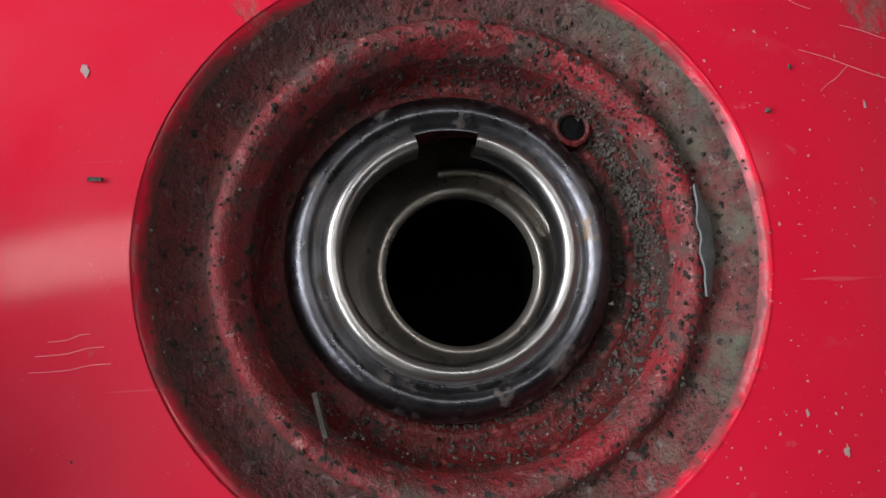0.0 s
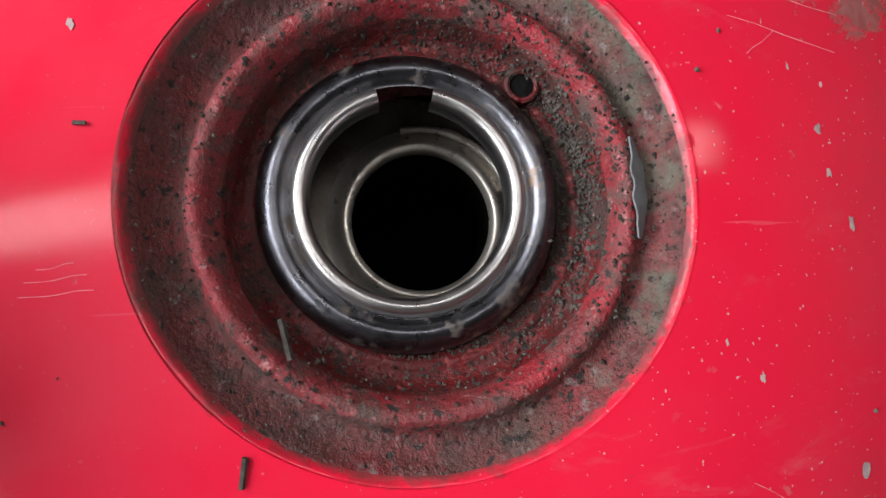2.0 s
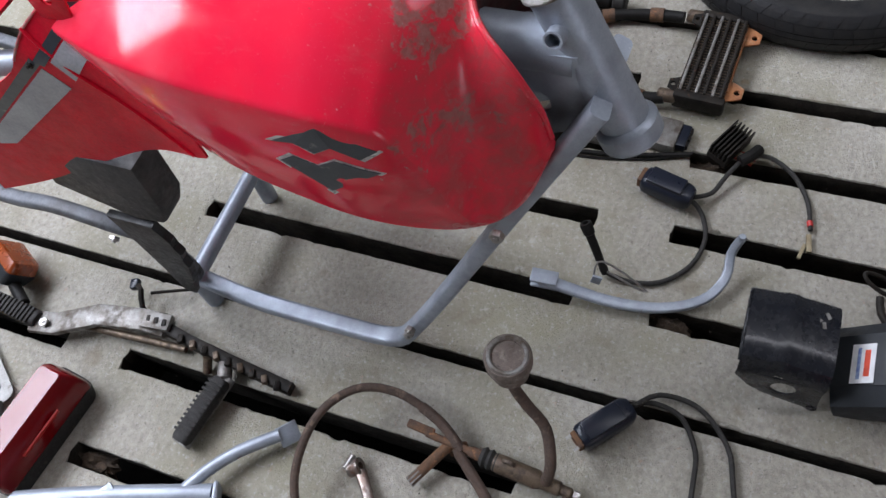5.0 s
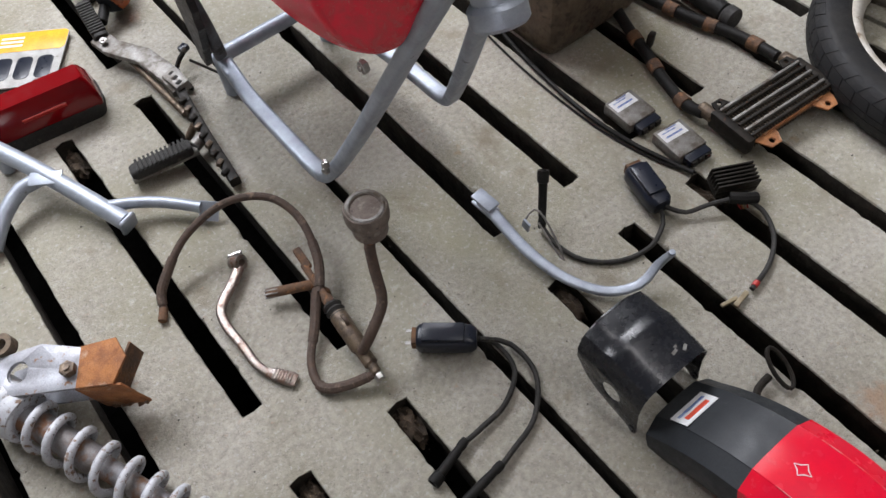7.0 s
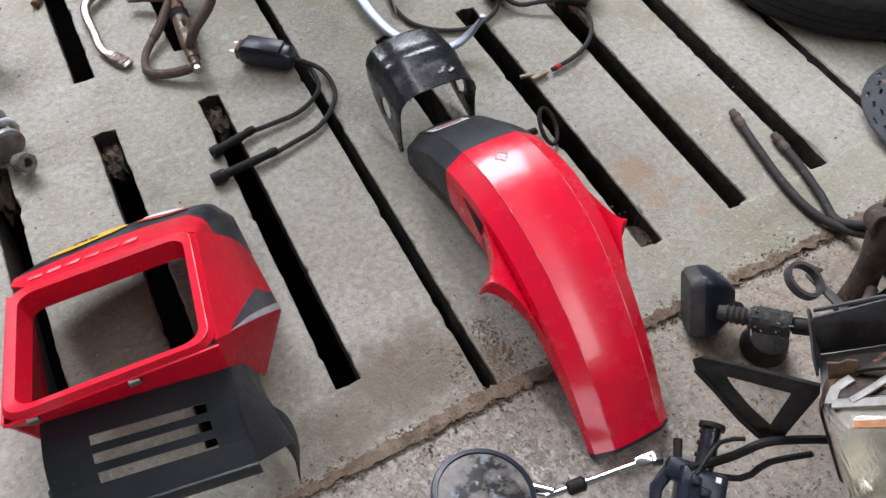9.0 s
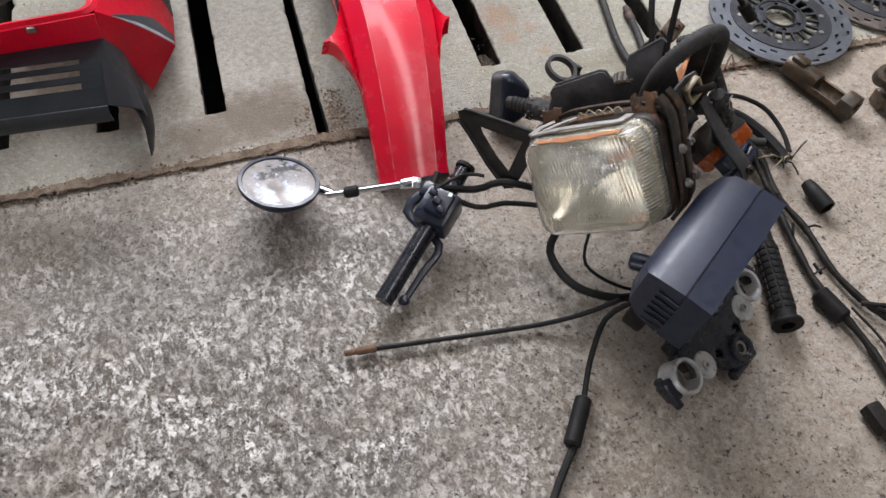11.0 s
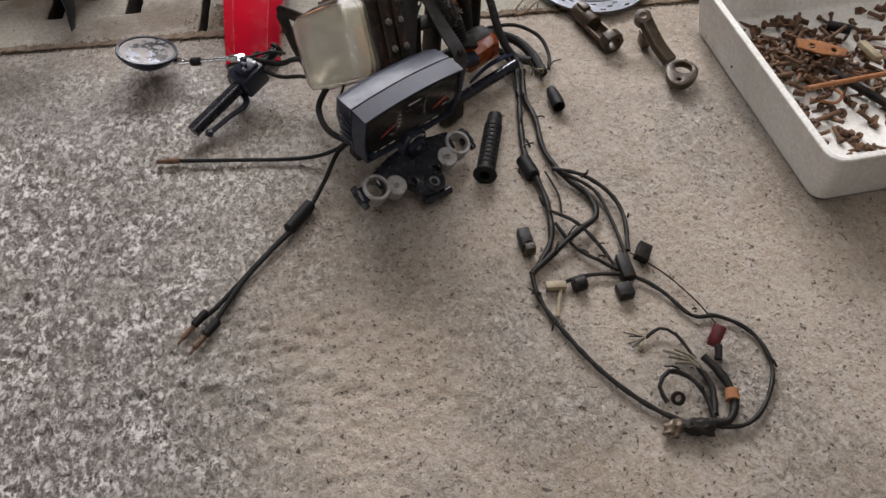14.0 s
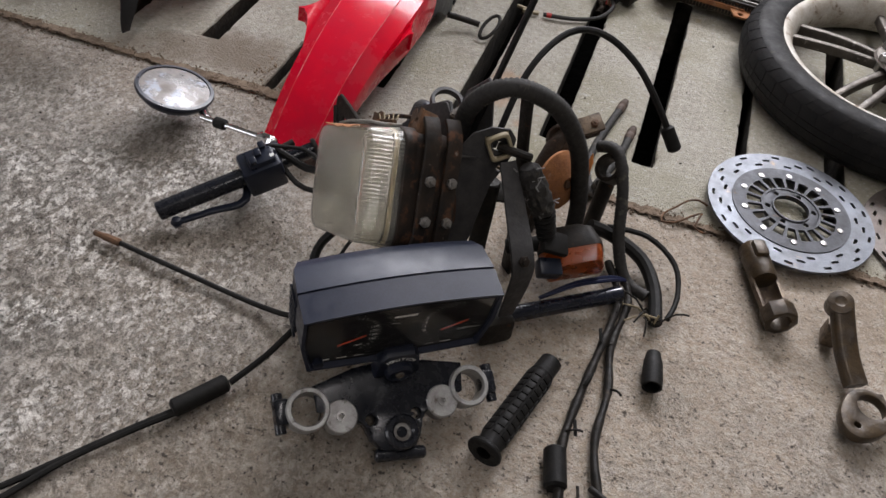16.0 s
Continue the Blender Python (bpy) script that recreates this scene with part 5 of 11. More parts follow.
    part("drain_rim", turned([(0.0037, -0.004), (0.0034, 0.0010), (0.0029, 0.0013), (0.0024, 0.0010), (0.0023, -0.001)], mh, 28), RECESS, tank, "raised rim of the drain hole")
    # flat black disc: the hole's shade is its colour
    part("drain_hole", turned([(0.0024, 0.0006), (0, 0.0007)], mh, 24), PIT_SHADE, tank, "drain hole, a disc painted black for its shade")

    # badge: two dark slanted bars with a silver edge on the flank
    def flank(y, z, out=0.0):
        zc, zl, wc, wl = TANK["zc"](y), TANK["zl"](y), TANK["wc"](y), TANK["wl"](y)
        u = (zc - 0.004 - z) / (zc - 0.004 - zl)
        return Vector((TANK["xc"](y) - (wc + (wl - wc) * u**1.6 + 0.004 * math.sin(math.pi * u)) - out, y, z))

    def strip(outline, out, name, mat_, label):
        bm = bmesh.new()
        a = [bm.verts.new(flank(y, z, out)) for y, z in outline]
        b = [bm.verts.new(flank(y, z, out - 0.002)) for y, z in outline]
        bm.faces.new(a)
        bm.faces.new(b[::-1])
        for i in range(len(a)):
            bm.faces.new((a[i], a[(i + 1) % len(a)], b[(i + 1) % len(a)], b[i]))
        part(name, bm, mat_, tank, label)

    upper = [(-0.004, 0.664), (-0.058, 0.694), (-0.108, 0.662), (-0.090, 0.650), (-0.066, 0.667), (-0.048, 0.657), (-0.030, 0.668)]
    lower = [(-0.004, 0.633), (-0.022, 0.646), (-0.046, 0.637), (-0.064, 0.647), (-0.086, 0.636), (-0.104, 0.628), (-0.046, 0.590)]
    for o in (upper, lower):
        cy, cz = sum(p[0] for p in o) / len(o), sum(p[1] for p in o) / len(o)
        strip([(cy + (y - cy) * 1.11, cz + (z - cz) * 1.20) for y, z in o], 0.0006, "badge_edge", BADGE_LINE, "silver edge of the badge")
        strip(o, 0.0011, "badge_bar", STRIPE_DARK, "black slanted badge bar, scratched")
    return tank


build_tank()


def well_spot(rng, inner, outer, a0=-math.pi, a1=math.pi):
    a, r = rng.uniform(a0, a1), rng.uniform(inner, outer)
    x, y = FILL.x + r * WELL * math.cos(a), FILL.y + r * WELL * math.sin(a)
    dz = WELL * np.interp(r, [0.0262, 0.0280, 0.0303, 0.0328, 0.0346, 0.0364, 0.0385, 0.0414, 0.0444, 0.0474], [-0.0182, -0.0170, -0.0163, -0.0152, -0.0100, -0.0056, -0.0049, -0.0066, -0.0049, -0.0019])
    return x, y, FILL.z + 0.12 * (y - FILL.y) - 0.0006 + float(dz)


crumbs("well_dirt", 2600, lambda r: well_spot(r, 0.0262, 0.0300 + 0.0070 * r.random(), -1.25 + r.gauss(0, 0.42) - 0.3, -1.25 + r.gauss(0, 0.42) + 0.3), 0.00060, DEBRIS, tuple(FILL), "dark dirt crumbs in the filler well", "dirt", 11)
crumbs("well_dirt", 1500, lambda r: well_spot(r, 0.0268, 0.0290), 0.00042, DEBRIS, tuple(FILL), "dark dirt packed round the filler neck", "dirt", 16)
crumbs("well_dirt", 1500, lambda r: well_spot(r, 0.0262, 0.0480), 0.00050, DEBRIS, tuple(FILL), "dark dirt crumbs in the filler well", "dirt", 12)
crumbs("well_dirt", 260, lambda r: well_spot(r, 0.0264, 0.034, 2.0, 4.6), 0.0007, DEBRIS, tuple(FILL), "dark dirt crumbs in the filler well", "dirt", 13)
crumbs("well_grit", 190, lambda r: well_spot(r, 0.0270, 0.0350, -2.3, -0.6), 0.0011, DEBRIS, tuple(FILL), "dark grit lumps in the filler well", "dirt", 15)


def on_tank(x, y):
    """A spot near the filler, spread by the size of the well."""
    return FILL.x + (x - 0.0412) * WELL, FILL.y + (y - 0.0047) * WELL


def tank_marks():
    rng = random.Random(31)
    tank = bpy.data.objects["fuel_tank"]
    spots = [(0.052, -0.071, 0.0018), (0.0436, -0.0725, 0.0015), (0.034, -0.0765, 0.0017), (0.0065, -0.0545, 0.0013), (-0.012, -0.0765, 0.0022), (0.072, 0.061, 0.0016), (0.013, -0.0478, 0.0008), (0.0305, 0.0845, 0.0022),
             (0.118, -0.048, 0.002), (0.030, -0.086, 0.0012), (0.004, -0.083, 0.001), (-0.03, 0.02, 0.002), (0.09, 0.09, 0.0016), (-0.02, 0.10, 0.0015), (0.064, -0.066, 0.0009)]
    for x0, y0, s in spots:
        x0, y0 = on_tank(x0, y0)
        bm = bmesh.new()
        n = 11
        ring = []
        for k in range(n):
            a, r = 2 * math.pi * k / n, s * rng.uniform(0.45, 1.1)
            x, y = x0 + r * math.cos(a), y0 + 0.55 * r * math.sin(a)
            ring.append(bm.verts.new((x, y, tank_z(x, y) + 0.00018)))
        mid = bm.verts.new((x0, y0, tank_z(x0, y0) + 0.00025))
        for k in range(n):
            bm.faces.new((ring[k], ring[(k + 1) % n], mid))
        part("paint_chip", bm, CHIP, tank, "pale grey chip in the paint")
    for x0, y0, x1, y1 in ((0.0735, -0.0545, 0.068, -0.078), (0.079, -0.0640, 0.0765, -0.080), (0.066, -0.0575, 0.071, -0.064), (0.084, -0.052, 0.0815, -0.0585), (0.0295, 0.058, 0.0285, 0.068), (0.027, 0.057, 0.0262, 0.069),
                           (0.0315, 0.060, 0.0305, 0.066), (-0.012, -0.052, -0.021, -0.068), (0.02, 0.09, 0.06, 0.12)):
        (x0, y0), (x1, y1) = on_tank(x0, y0), on_tank(x1, y1)
        line = []
        for k in range(5):
            x, y = x0 + (x1 - x0) * k / 4 + 0.0002 * math.sin(k * 2.0), y0 + (y1 - y0) * k / 4
            line.append(Vector((x, y, tank_z(x, y) + 0.00005)))
        part("scratch", pipe(line, 0.00005, 5), SCUFF, tank, "fine pale scratch")
    for x0, y0, x1, y1, s, down in ((-0.0060, 0.0355, -0.0010, 0.0345, 0.0006, 0.0), (0.0142, 0.0272, 0.0210, 0.0285, 0.0007, 0.0046), (0.0545, 0.0600, 0.0543, 0.0578, 0.0004, 0.0)):
        (x0, y0), (x1, y1) = on_tank(x0, y0), on_tank(x1, y1)
        part("straw_bit", pipe([(x0, y0, tank_z(x0, y0) + 0.0004 - down), (x1, y1, tank_z(x1, y1) + 0.0006 - down)], s, 5), DEBRIS, tank, "dark straw bit")


tank_marks()
crumbs("tank_dirt", 46, lambda r: (lambda x, y: (x, y, tank_z(x, y)))(r.uniform(-0.06, 0.13), r.uniform(-0.13, 0.12)), 0.0009, DEBRIS, (XT, 0, 0.8), "tiny dirt specks on the tank", "dirt", 14)


def mirrored(p):
    return (2 * XC - p[0], p[1], p[2])


def build_frame():
    fr = thing("motorcycle_frame", (XC, 0.2, 0.0), "silver-painted bare motorcycle frame standing on the slats", "motorcycle frame")
    top, low = Vector((0.045, -0.224, 0.722)), Vector((0.028, -0.303, 0.566))
    way = (top - low).normalized()
    part("steering_head", rod(low - way * 0.01, top, 0.0262, 32, 0.002), SILVER, fr)
    part("head_flange", turned([(0, -0.004), (0.030, -0.004), (0.033, 0.0), (0.033, 0.018), (0.030, 0.022), (0.026, 0.024), (0, 0.024)], along(low - way * 0.012, low), 36), SILVER, fr)
    part("head_lid", turned([(0, 0), (0.0295, 0), (0.0305, 0.0012), (0.0305, 0.003), (0.0295, 0.0042), (0, 0.0044)], along(top - way * 0.001, top + way), 40), ALLOY, fr, "dusty grey steel disc on the steering head")
    part("lid_stud", rod(top + way * 0.003, top + way * 0.030, 0.0042, 14, 0.0008), ZINC, fr, "threaded stud")
    part("lid_nut", prism(ring_points(0.0085, 6), 0.007, along(top + way * 0.003, top + way), 0.0008), ZINC, fr)
    part("stop_tab", block((0.004, 0.030, 0.032), along(top + Vector((0.024, -0.022, -0.012)), top + Vector((0.05, -0.05, 0.02))), 0.001), SILVER, fr)
    nub = Vector((0.006, -0.236, 0.697))
    part("lug_tube", turned([(0.0075, 0), (0.0095, 0), (0.0095, 0.03), (0.0072, 0.03), (0.0072, 0.004)], along(Vector((0.03, -0.238, 0.690)), nub), 20, closed=True), SILVER, fr)
    part("backbone", pipe([(XC, -0.25, 0.655), (XC, -0.15, 0.655), (XC, 0.1, 0.65), (XC, 0.3, 0.60), (XC, 0.42, 0.52)], 0.027, 16, 0.03), SILVER, fr)
    for side in (0, 1):
        f = mirrored if side else (lambda p: p)
        web = [(-0.255, 0.67), (-0.19, 0.665), (-0.165, 0.60), (-0.20, 0.54), (-0.245, 0.56), (-0.275, 0.60)]
        bm = prism(web, 0.006, Matrix(((0, 0, 1, f((0.012, 0, 0))[0]), (1, 0, 0, 0), (0, 1, 0, 0), (0, 0, 0, 1))), 0.001, holes=[ring_points(0.017, 20, -0.212, 0.598)])
        part("gusset", bm, SILVER, fr)
        path = [f(p) for p in ((-0.002, -0.282, 0.625), (-0.030, -0.19, 0.45), (-0.062, -0.095, 0.265), (-0.085, -0.028, 0.145), (-0.092, -0.002, 0.112), (-0.094, 0.035, 0.100), (-0.094, 0.10, 0.098), (-0.090, 0.25, 0.088), (-0.080, 0.35, 0.085), (-0.078, 0.39, 0.10))]
        bm = bmesh.new()
        sec = [(x, y) for x, y in rounded(0.021, 0.029, 0.006, 3)]
        sweep(bm, spline(path, 0.02), sec, up=(1, 0, 0))
        part("cradle_tube", bm, SILVER, fr)
        path = [f(p) for p in ((-0.078, 0.385, 0.09), (-0.085, 0.37, 0.16), (-0.092, 0.385, 0.24), (-0.10, 0.44, 0.275), (-0.10, 0.54, 0.29), (-0.10, 0.66, 0.285), (-0.09, 0.85, 0.33))]
        bm = bmesh.new()
        sweep(bm, spline(path, 0.02), rounded(0.020, 0.025, 0.008, 3), up=(1, 0, 0))
        part("rear_tube", bm, SILVER_GRIMY, fr, "grimy silver rear tube")
        plate = [(0.318, 0.345), (0.316, 0.318), (0.306, 0.308), (0.314, 0.286), (0.304, 0.272), (0.318, 0.246), (0.310, 0.232), (0.328, 0.196), (0.336, 0.160), (0.352, 0.122), (0.372, 0.128), (0.374, 0.20), (0.382, 0.27), (0.398, 0.345)]
        box = [(0.272, 0.490), (0.280, 0.385), (0.296, 0.352), (0.345, 0.345), (0.46, 0.395), (0.45, 0.440), (0.36, 0.490)]
        x = f((-0.112, 0, 0))[0]
        bm = prism(plate, 0.014, Matrix(((0, 0, 1, x - 0.007), (1, 0, 0, 0), (0, 1, 0, 0), (0, 0, 0, 1))), 0.003)
        part("footrest_plate", bm, CAST_GRIMY, fr, "grimy dark stepped footrest casting")
        bm = prism(box, 0.055, Matrix(((0, 0, 1, f((-0.086, 0, 0))[0] - 0.0275), (1, 0, 0, 0), (0, 1, 0, 0), (0, 0, 0, 1))), 0.009)
        part("battery_cover", bm, DUST_BLACK, fr, "dusty dark rubber cover under the side panel", smooth=40)
        for y, z in ((0.02, 0.155), (0.004, 0.175)):
            bolt(fr, f((-0.098, -0.03 + y * 0.4 - 0.006, z)), (-1 if not side else 1, 0, 0.2), 0.008, 0.007, ZINC)
        for y in (0.09, 0.115, 0.145):
            bolt(fr, f((-0.094, y, 0.080)), (0, 0, -1), 0.006, 0.005, ZINC)
        bolt(fr, f((-0.078, -0.19, 0.478)), (-1 if not side else 1, 0, 0), 0.009, 0.008, ZINC)
        bolt(fr, f((-0.115, 0.43, 0.268)), (-1 if not side else 1, 0, -0.4), 0.008, 0.007, ZINC)
        part("subframe_tube", pipe([f((0.0, 0.40, 0.55)), f((-0.05 if side else -0.03, 0.52, 0.535)), f((-0.10 if side else -0.04, 0.7, 0.52)), f((-0.12 if side else -0.04, 0.95, 0.53))], 0.017, 14, 0.03), SILVER, fr)
        part("pivot_lug", rod(f((-0.078, 0.392, 0.0)), f((-0.078, 0.392, 0.1)), 0.016, 16, 0.002), SILVER, fr)
    part("cross_bar", rod((-0.08, 0.385, 0.10), (2 * XC + 0.08, 0.385, 0.10), 0.015, 18), SILVER, fr)
    return fr


build_frame()


def build_side_panel():
    sp = thing("side_fairing", (-0.1, 0.35, 0.33), "glossy red side panel with grey and black slanted stripes", "side panel")
    xs = curve_at([(0.125, -0.102), (0.20, -0.094), (0.30, -0.103), (0.40, -0.114), (0.50, -0.120), (0.58, -0.122)])
    topz = curve_at([(0.128, 0.570), (0.145, 0.660), (0.165, 0.710), (0.185, 0.733), (0.205, 0.743), (0.24, 0.741), (0.282, 0.713), (0.325, 0.660), (0.366, 0.630), (0.441, 0.586), (0.522, 0.477), (0.571, 0.372)])
    lowz = curve_at([(0.128, 0.560), (0.145, 0.555), (0.223, 0.534), (0.33, 0.480), (0.436, 0.422), (0.571, 0.357)])
    ridge = lambda y: 0.555 + (y - 0.144) * 1.14

    def skin(y, z, out=0.0):
        d = z - ridge(y)
        bulge = 0.012 - 0.045 * max(0, d) - 0.035 * max(0, -d)
        lean = 0.0 if z < 0.68 else (z - 0.68) * 0.40
        return Vector((xs(y) - max(0.0, bulge) + lean - out, y, z))

    rows = []
    for i in range(33):
        y = 0.128 + (0.571 - 0.128) * i / 32
        a, b = lowz(y), topz(y)
        rows.append([skin(y, a + (b - a) * k / 16) for k in range(17)])
    part("shell", sheet(rows, -0.003), RED_DULL, sp, smooth=28)

    def decal(outline, mat_, name, label, out=0.0007):
        bm = bmesh.new()
        (y0, z0), (y1, z1), (y2, z2), (y3, z3) = outline
        n = 10
        top, low = [], []
        for i in range(n + 1):
            u = i / n
            top.append([skin(y0 + (y1 - y0) * u + ((y3 - y0) * (1 - u) + (y2 - y1) * u) * v, z0 + (z1 - z0) * u + ((z3 - z0) * (1 - u) + (z2 - z1) * u) * v, out) for v in (0, 0.25, 0.5, 0.75, 1)])
        part(name, sheet(top, -0.0004, bm), mat_, sp, label)

    decal([(0.287, 0.677), (0.222, 0.737), (0.214, 0.729), (0.275, 0.671)], STRIPE_DARK, "stripe", "black stripe")
    decal([(0.222, 0.739), (0.203, 0.741), (0.182, 0.702), (0.196, 0.704)], STRIPE_DARK, "stripe", "black stripe")
    decal([(0.262, 0.680), (0.213, 0.727), (0.199, 0.704), (0.249, 0.652)], STRIPE_GREY, "stripe", "grey stripe")
    decal([(0.196, 0.702), (0.118, 0.590), (0.130, 0.592), (0.206, 0.694)], STRIPE_GREY, "stripe", "thin grey stripe")
    decal([(0.281, 0.668), (0.264, 0.638), (0.440, 0.500), (0.503, 0.486)], STRIPE_GREY, "stripe", "grey stripe")
    decal([(0.288, 0.682), (0.280, 0.673), (0.496, 0.494), (0.490, 0.514)], STRIPE_DARK, "stripe", "black stripe")
    ridge_line = [skin(y, ridge(y), 0.0) for y in (0.146, 0.18, 0.21, 0.24, 0.27, 0.283)]
    part("ridge", pipe(ridge_line, 0.0026, 8, 0.03), RED_DULL, sp)
    seam = [skin(y, topz(y) - 0.001) for y in (0.150 + 0.0085 * k for k in range(20))]
    part("worn_rim", pipe(seam, 0.0016, 6), SEAM, sp, "dirty grey worn rim")
    tabm = Matrix(((0, 0, 1, -0.090), (1, 0, 0, 0), (0, 1, 0, 0), (0, 0, 0, 1)))
    part("tab", prism([(0.215, 0.725), (0.205, 0.762), (0.232, 0.770), (0.258, 0.748), (0.256, 0.722)], 0.003, tabm, 0.001, holes=[ring_points(0.008, 14, 0.233, 0.750)]), RED_DULL, sp, "red mounting tab with a hole")
    bolt(sp, tuple(skin(0.292, 0.672)), (-1, 0, 0.2), 0.004, 0.003, BLACK_DIRTY, "rivet")
    # tail cowl: two narrow red rails, open between them
    tc = thing("tail_cowl", (0.06, 0.5, 0.60), "red tail cowl rails with a silver band and worn lettering", "tail cowl")

    def rail(u, v, up=0.0):
        """A spot on the near rail: u to the rear, v from the inner band to the outer edge."""
        inner = Vector((0.104, 0.352, 0.703)).lerp(Vector((0.040, 0.740, 0.512)), u)
        outer = Vector((-0.016, 0.362, 0.680)).lerp(Vector((-0.030, 0.700, 0.440)), u)
        return inner.lerp(outer, v) + Vector((0.1, 0.45, 0.88)) * (0.012 * math.sin(math.pi * min(1, max(0, v))) + up)

    part("near_rail", sheet([[rail(i / 16, -0.14 + 1.14 * k / 10) for k in range(11)] for i in range(17)], -0.004), RED_DULL, tc, "red rail with worn lettering", smooth=40)
    part("band", sheet([[rail(i / 12, v, 0.0012) for v in (0.0, 0.05, 0.10)] for i in range(13)], -0.0006), BADGE_LINE, tc, "silver band")
    for k in range(9):
        u = 0.05 + 0.045 * k
        part("lettering_bar", sheet([[rail(u + 0.026 * a / 2, v, 0.0012) for v in (0.28, 0.36, 0.44)] for a in range(3)], -0.0006), SCUFF, tc, "pale worn lettering bar")
    far_a, far_b = Vector((0.128, 0.392, 0.694)), Vector((0.205, 0.740, 0.610))
    rows = [[far_a.lerp(far_b, i / 8) + Vector(q) for q in ((-0.012, 0.0, -0.018), (-0.008, 0.0, 0.002), (0.012, 0.0, 0.006), (0.032, 0.0, -0.004), (0.038, 0.0, -0.030))] for i in range(9)]
    part("far_rail", sheet(rows, -0.004), RED_DULL, tc, "red far rail", smooth=40)

build_side_panel()


def build_cap():
    cap = thing("locking_filler_lid", (0.012, 0.150, 0.785), "steel fuel filler cap with black-headed key, lying on the tank", "fuel cap")
    a, b = Vector((0.006, 0.154, 0.8385)), Vector((0.0413, 0.1305, 0.8183))
    m = along(a, b)
    disc = [(0, -0.0040), (0.034, -0.0040), (0.0425, -0.0028), (0.0458, -0.0005), (0.0462, 0.0012), (0.0452, 0.0020), (0.034, 0.0026), (0.0335, 0.0040), (0.022, 0.0042), (0.0, 0.0042)]
    part("flange", turned(disc, m, 64), CAP_GREY, cap, "wide dull grey worn flange")
    # a black block, coloured with the shade of the slot
    part("keyhole_slot", block((0.006, 0.030, 0.0016), m @ pose(0, 0.012, -0.0042), 0.0006), PIT_SHADE, cap, "key slot in the flange, its shade painted black")
    part("barrel", turned([(0.0, 0.004), (0.0205, 0.004), (0.0205, 0.0085), (0.0172, 0.0095), (0.0172, 0.0125), (0.0190, 0.0140), (0.0190, 0.0370), (0.0180, 0.0385), (0, 0.0385)], m, 44), CHROME, cap, "shiny steel barrel")
    part("seal", turned([(0.0, 0.0375), (0.0185, 0.0375), (0.0215, 0.0390), (0.0222, 0.0410), (0.0205, 0.0425), (0.0208, 0.0445), (0.0190, 0.0465), (0.012, 0.0470), (0, 0.0470)], m, 44), RUBBER, cap, "black ribbed rubber seal")
    part("tip", turned([(0.0, 0.0465), (0.0085, 0.0465), (0.0085, 0.0485), (0.0060, 0.0500), (0, 0.0500)], m, 24), ZINC, cap)
    spring = [m @ Vector((0.0192 * math.cos(k * 0.5), 0.0192 * math.sin(k * 0.5), 0.0092 + k * 0.00009)) for k in range(40)]
    part("spring_wire", pipe(spring, 0.0008, 6, 0.01, straight=True), COPPER, cap, "coppery spring wire")
    for q in (25, 150, 265):
        part("locking_pawl", block((0.007, 0.005, 0.004), m @ pose(0, 0, 0.0112, 0, 0, q) @ pose(0.0205, 0, 0), 0.0008), GREASE, cap, "oily brown locking pawl")
    key = m @ pose(0, 0.004, -0.0035, 180, 0, 62)
    part("key_blade", block((0.009, 0.0022, 0.016), key @ pose(0, 0, 0.007), 0.0004), ZINC, cap)
    part("key_shoulder", block((0.012, 0.0050, 0.006), key @ pose(0, 0, 0.012), 0.001), BLACK_PLASTIC, cap, "black plastic key shoulder")
    head = [(-0.006, 0.012), (0.006, 0.012), (0.010, 0.019), (0.021, 0.032), (0.0215, 0.037), (0.017, 0.041), (0.007, 0.038), (-0.007, 0.038), (-0.017, 0.041), (-0.0215, 0.037), (-0.021, 0.032), (-0.010, 0.019)]
    part("key_head", prism(head, 0.0042, key @ pose(0, 0.0021, 0, 90, 0, 0), 0.0009), BLACK_PLASTIC, cap, "black plastic key head")


build_cap()

# ---- wheels and brake discs ----


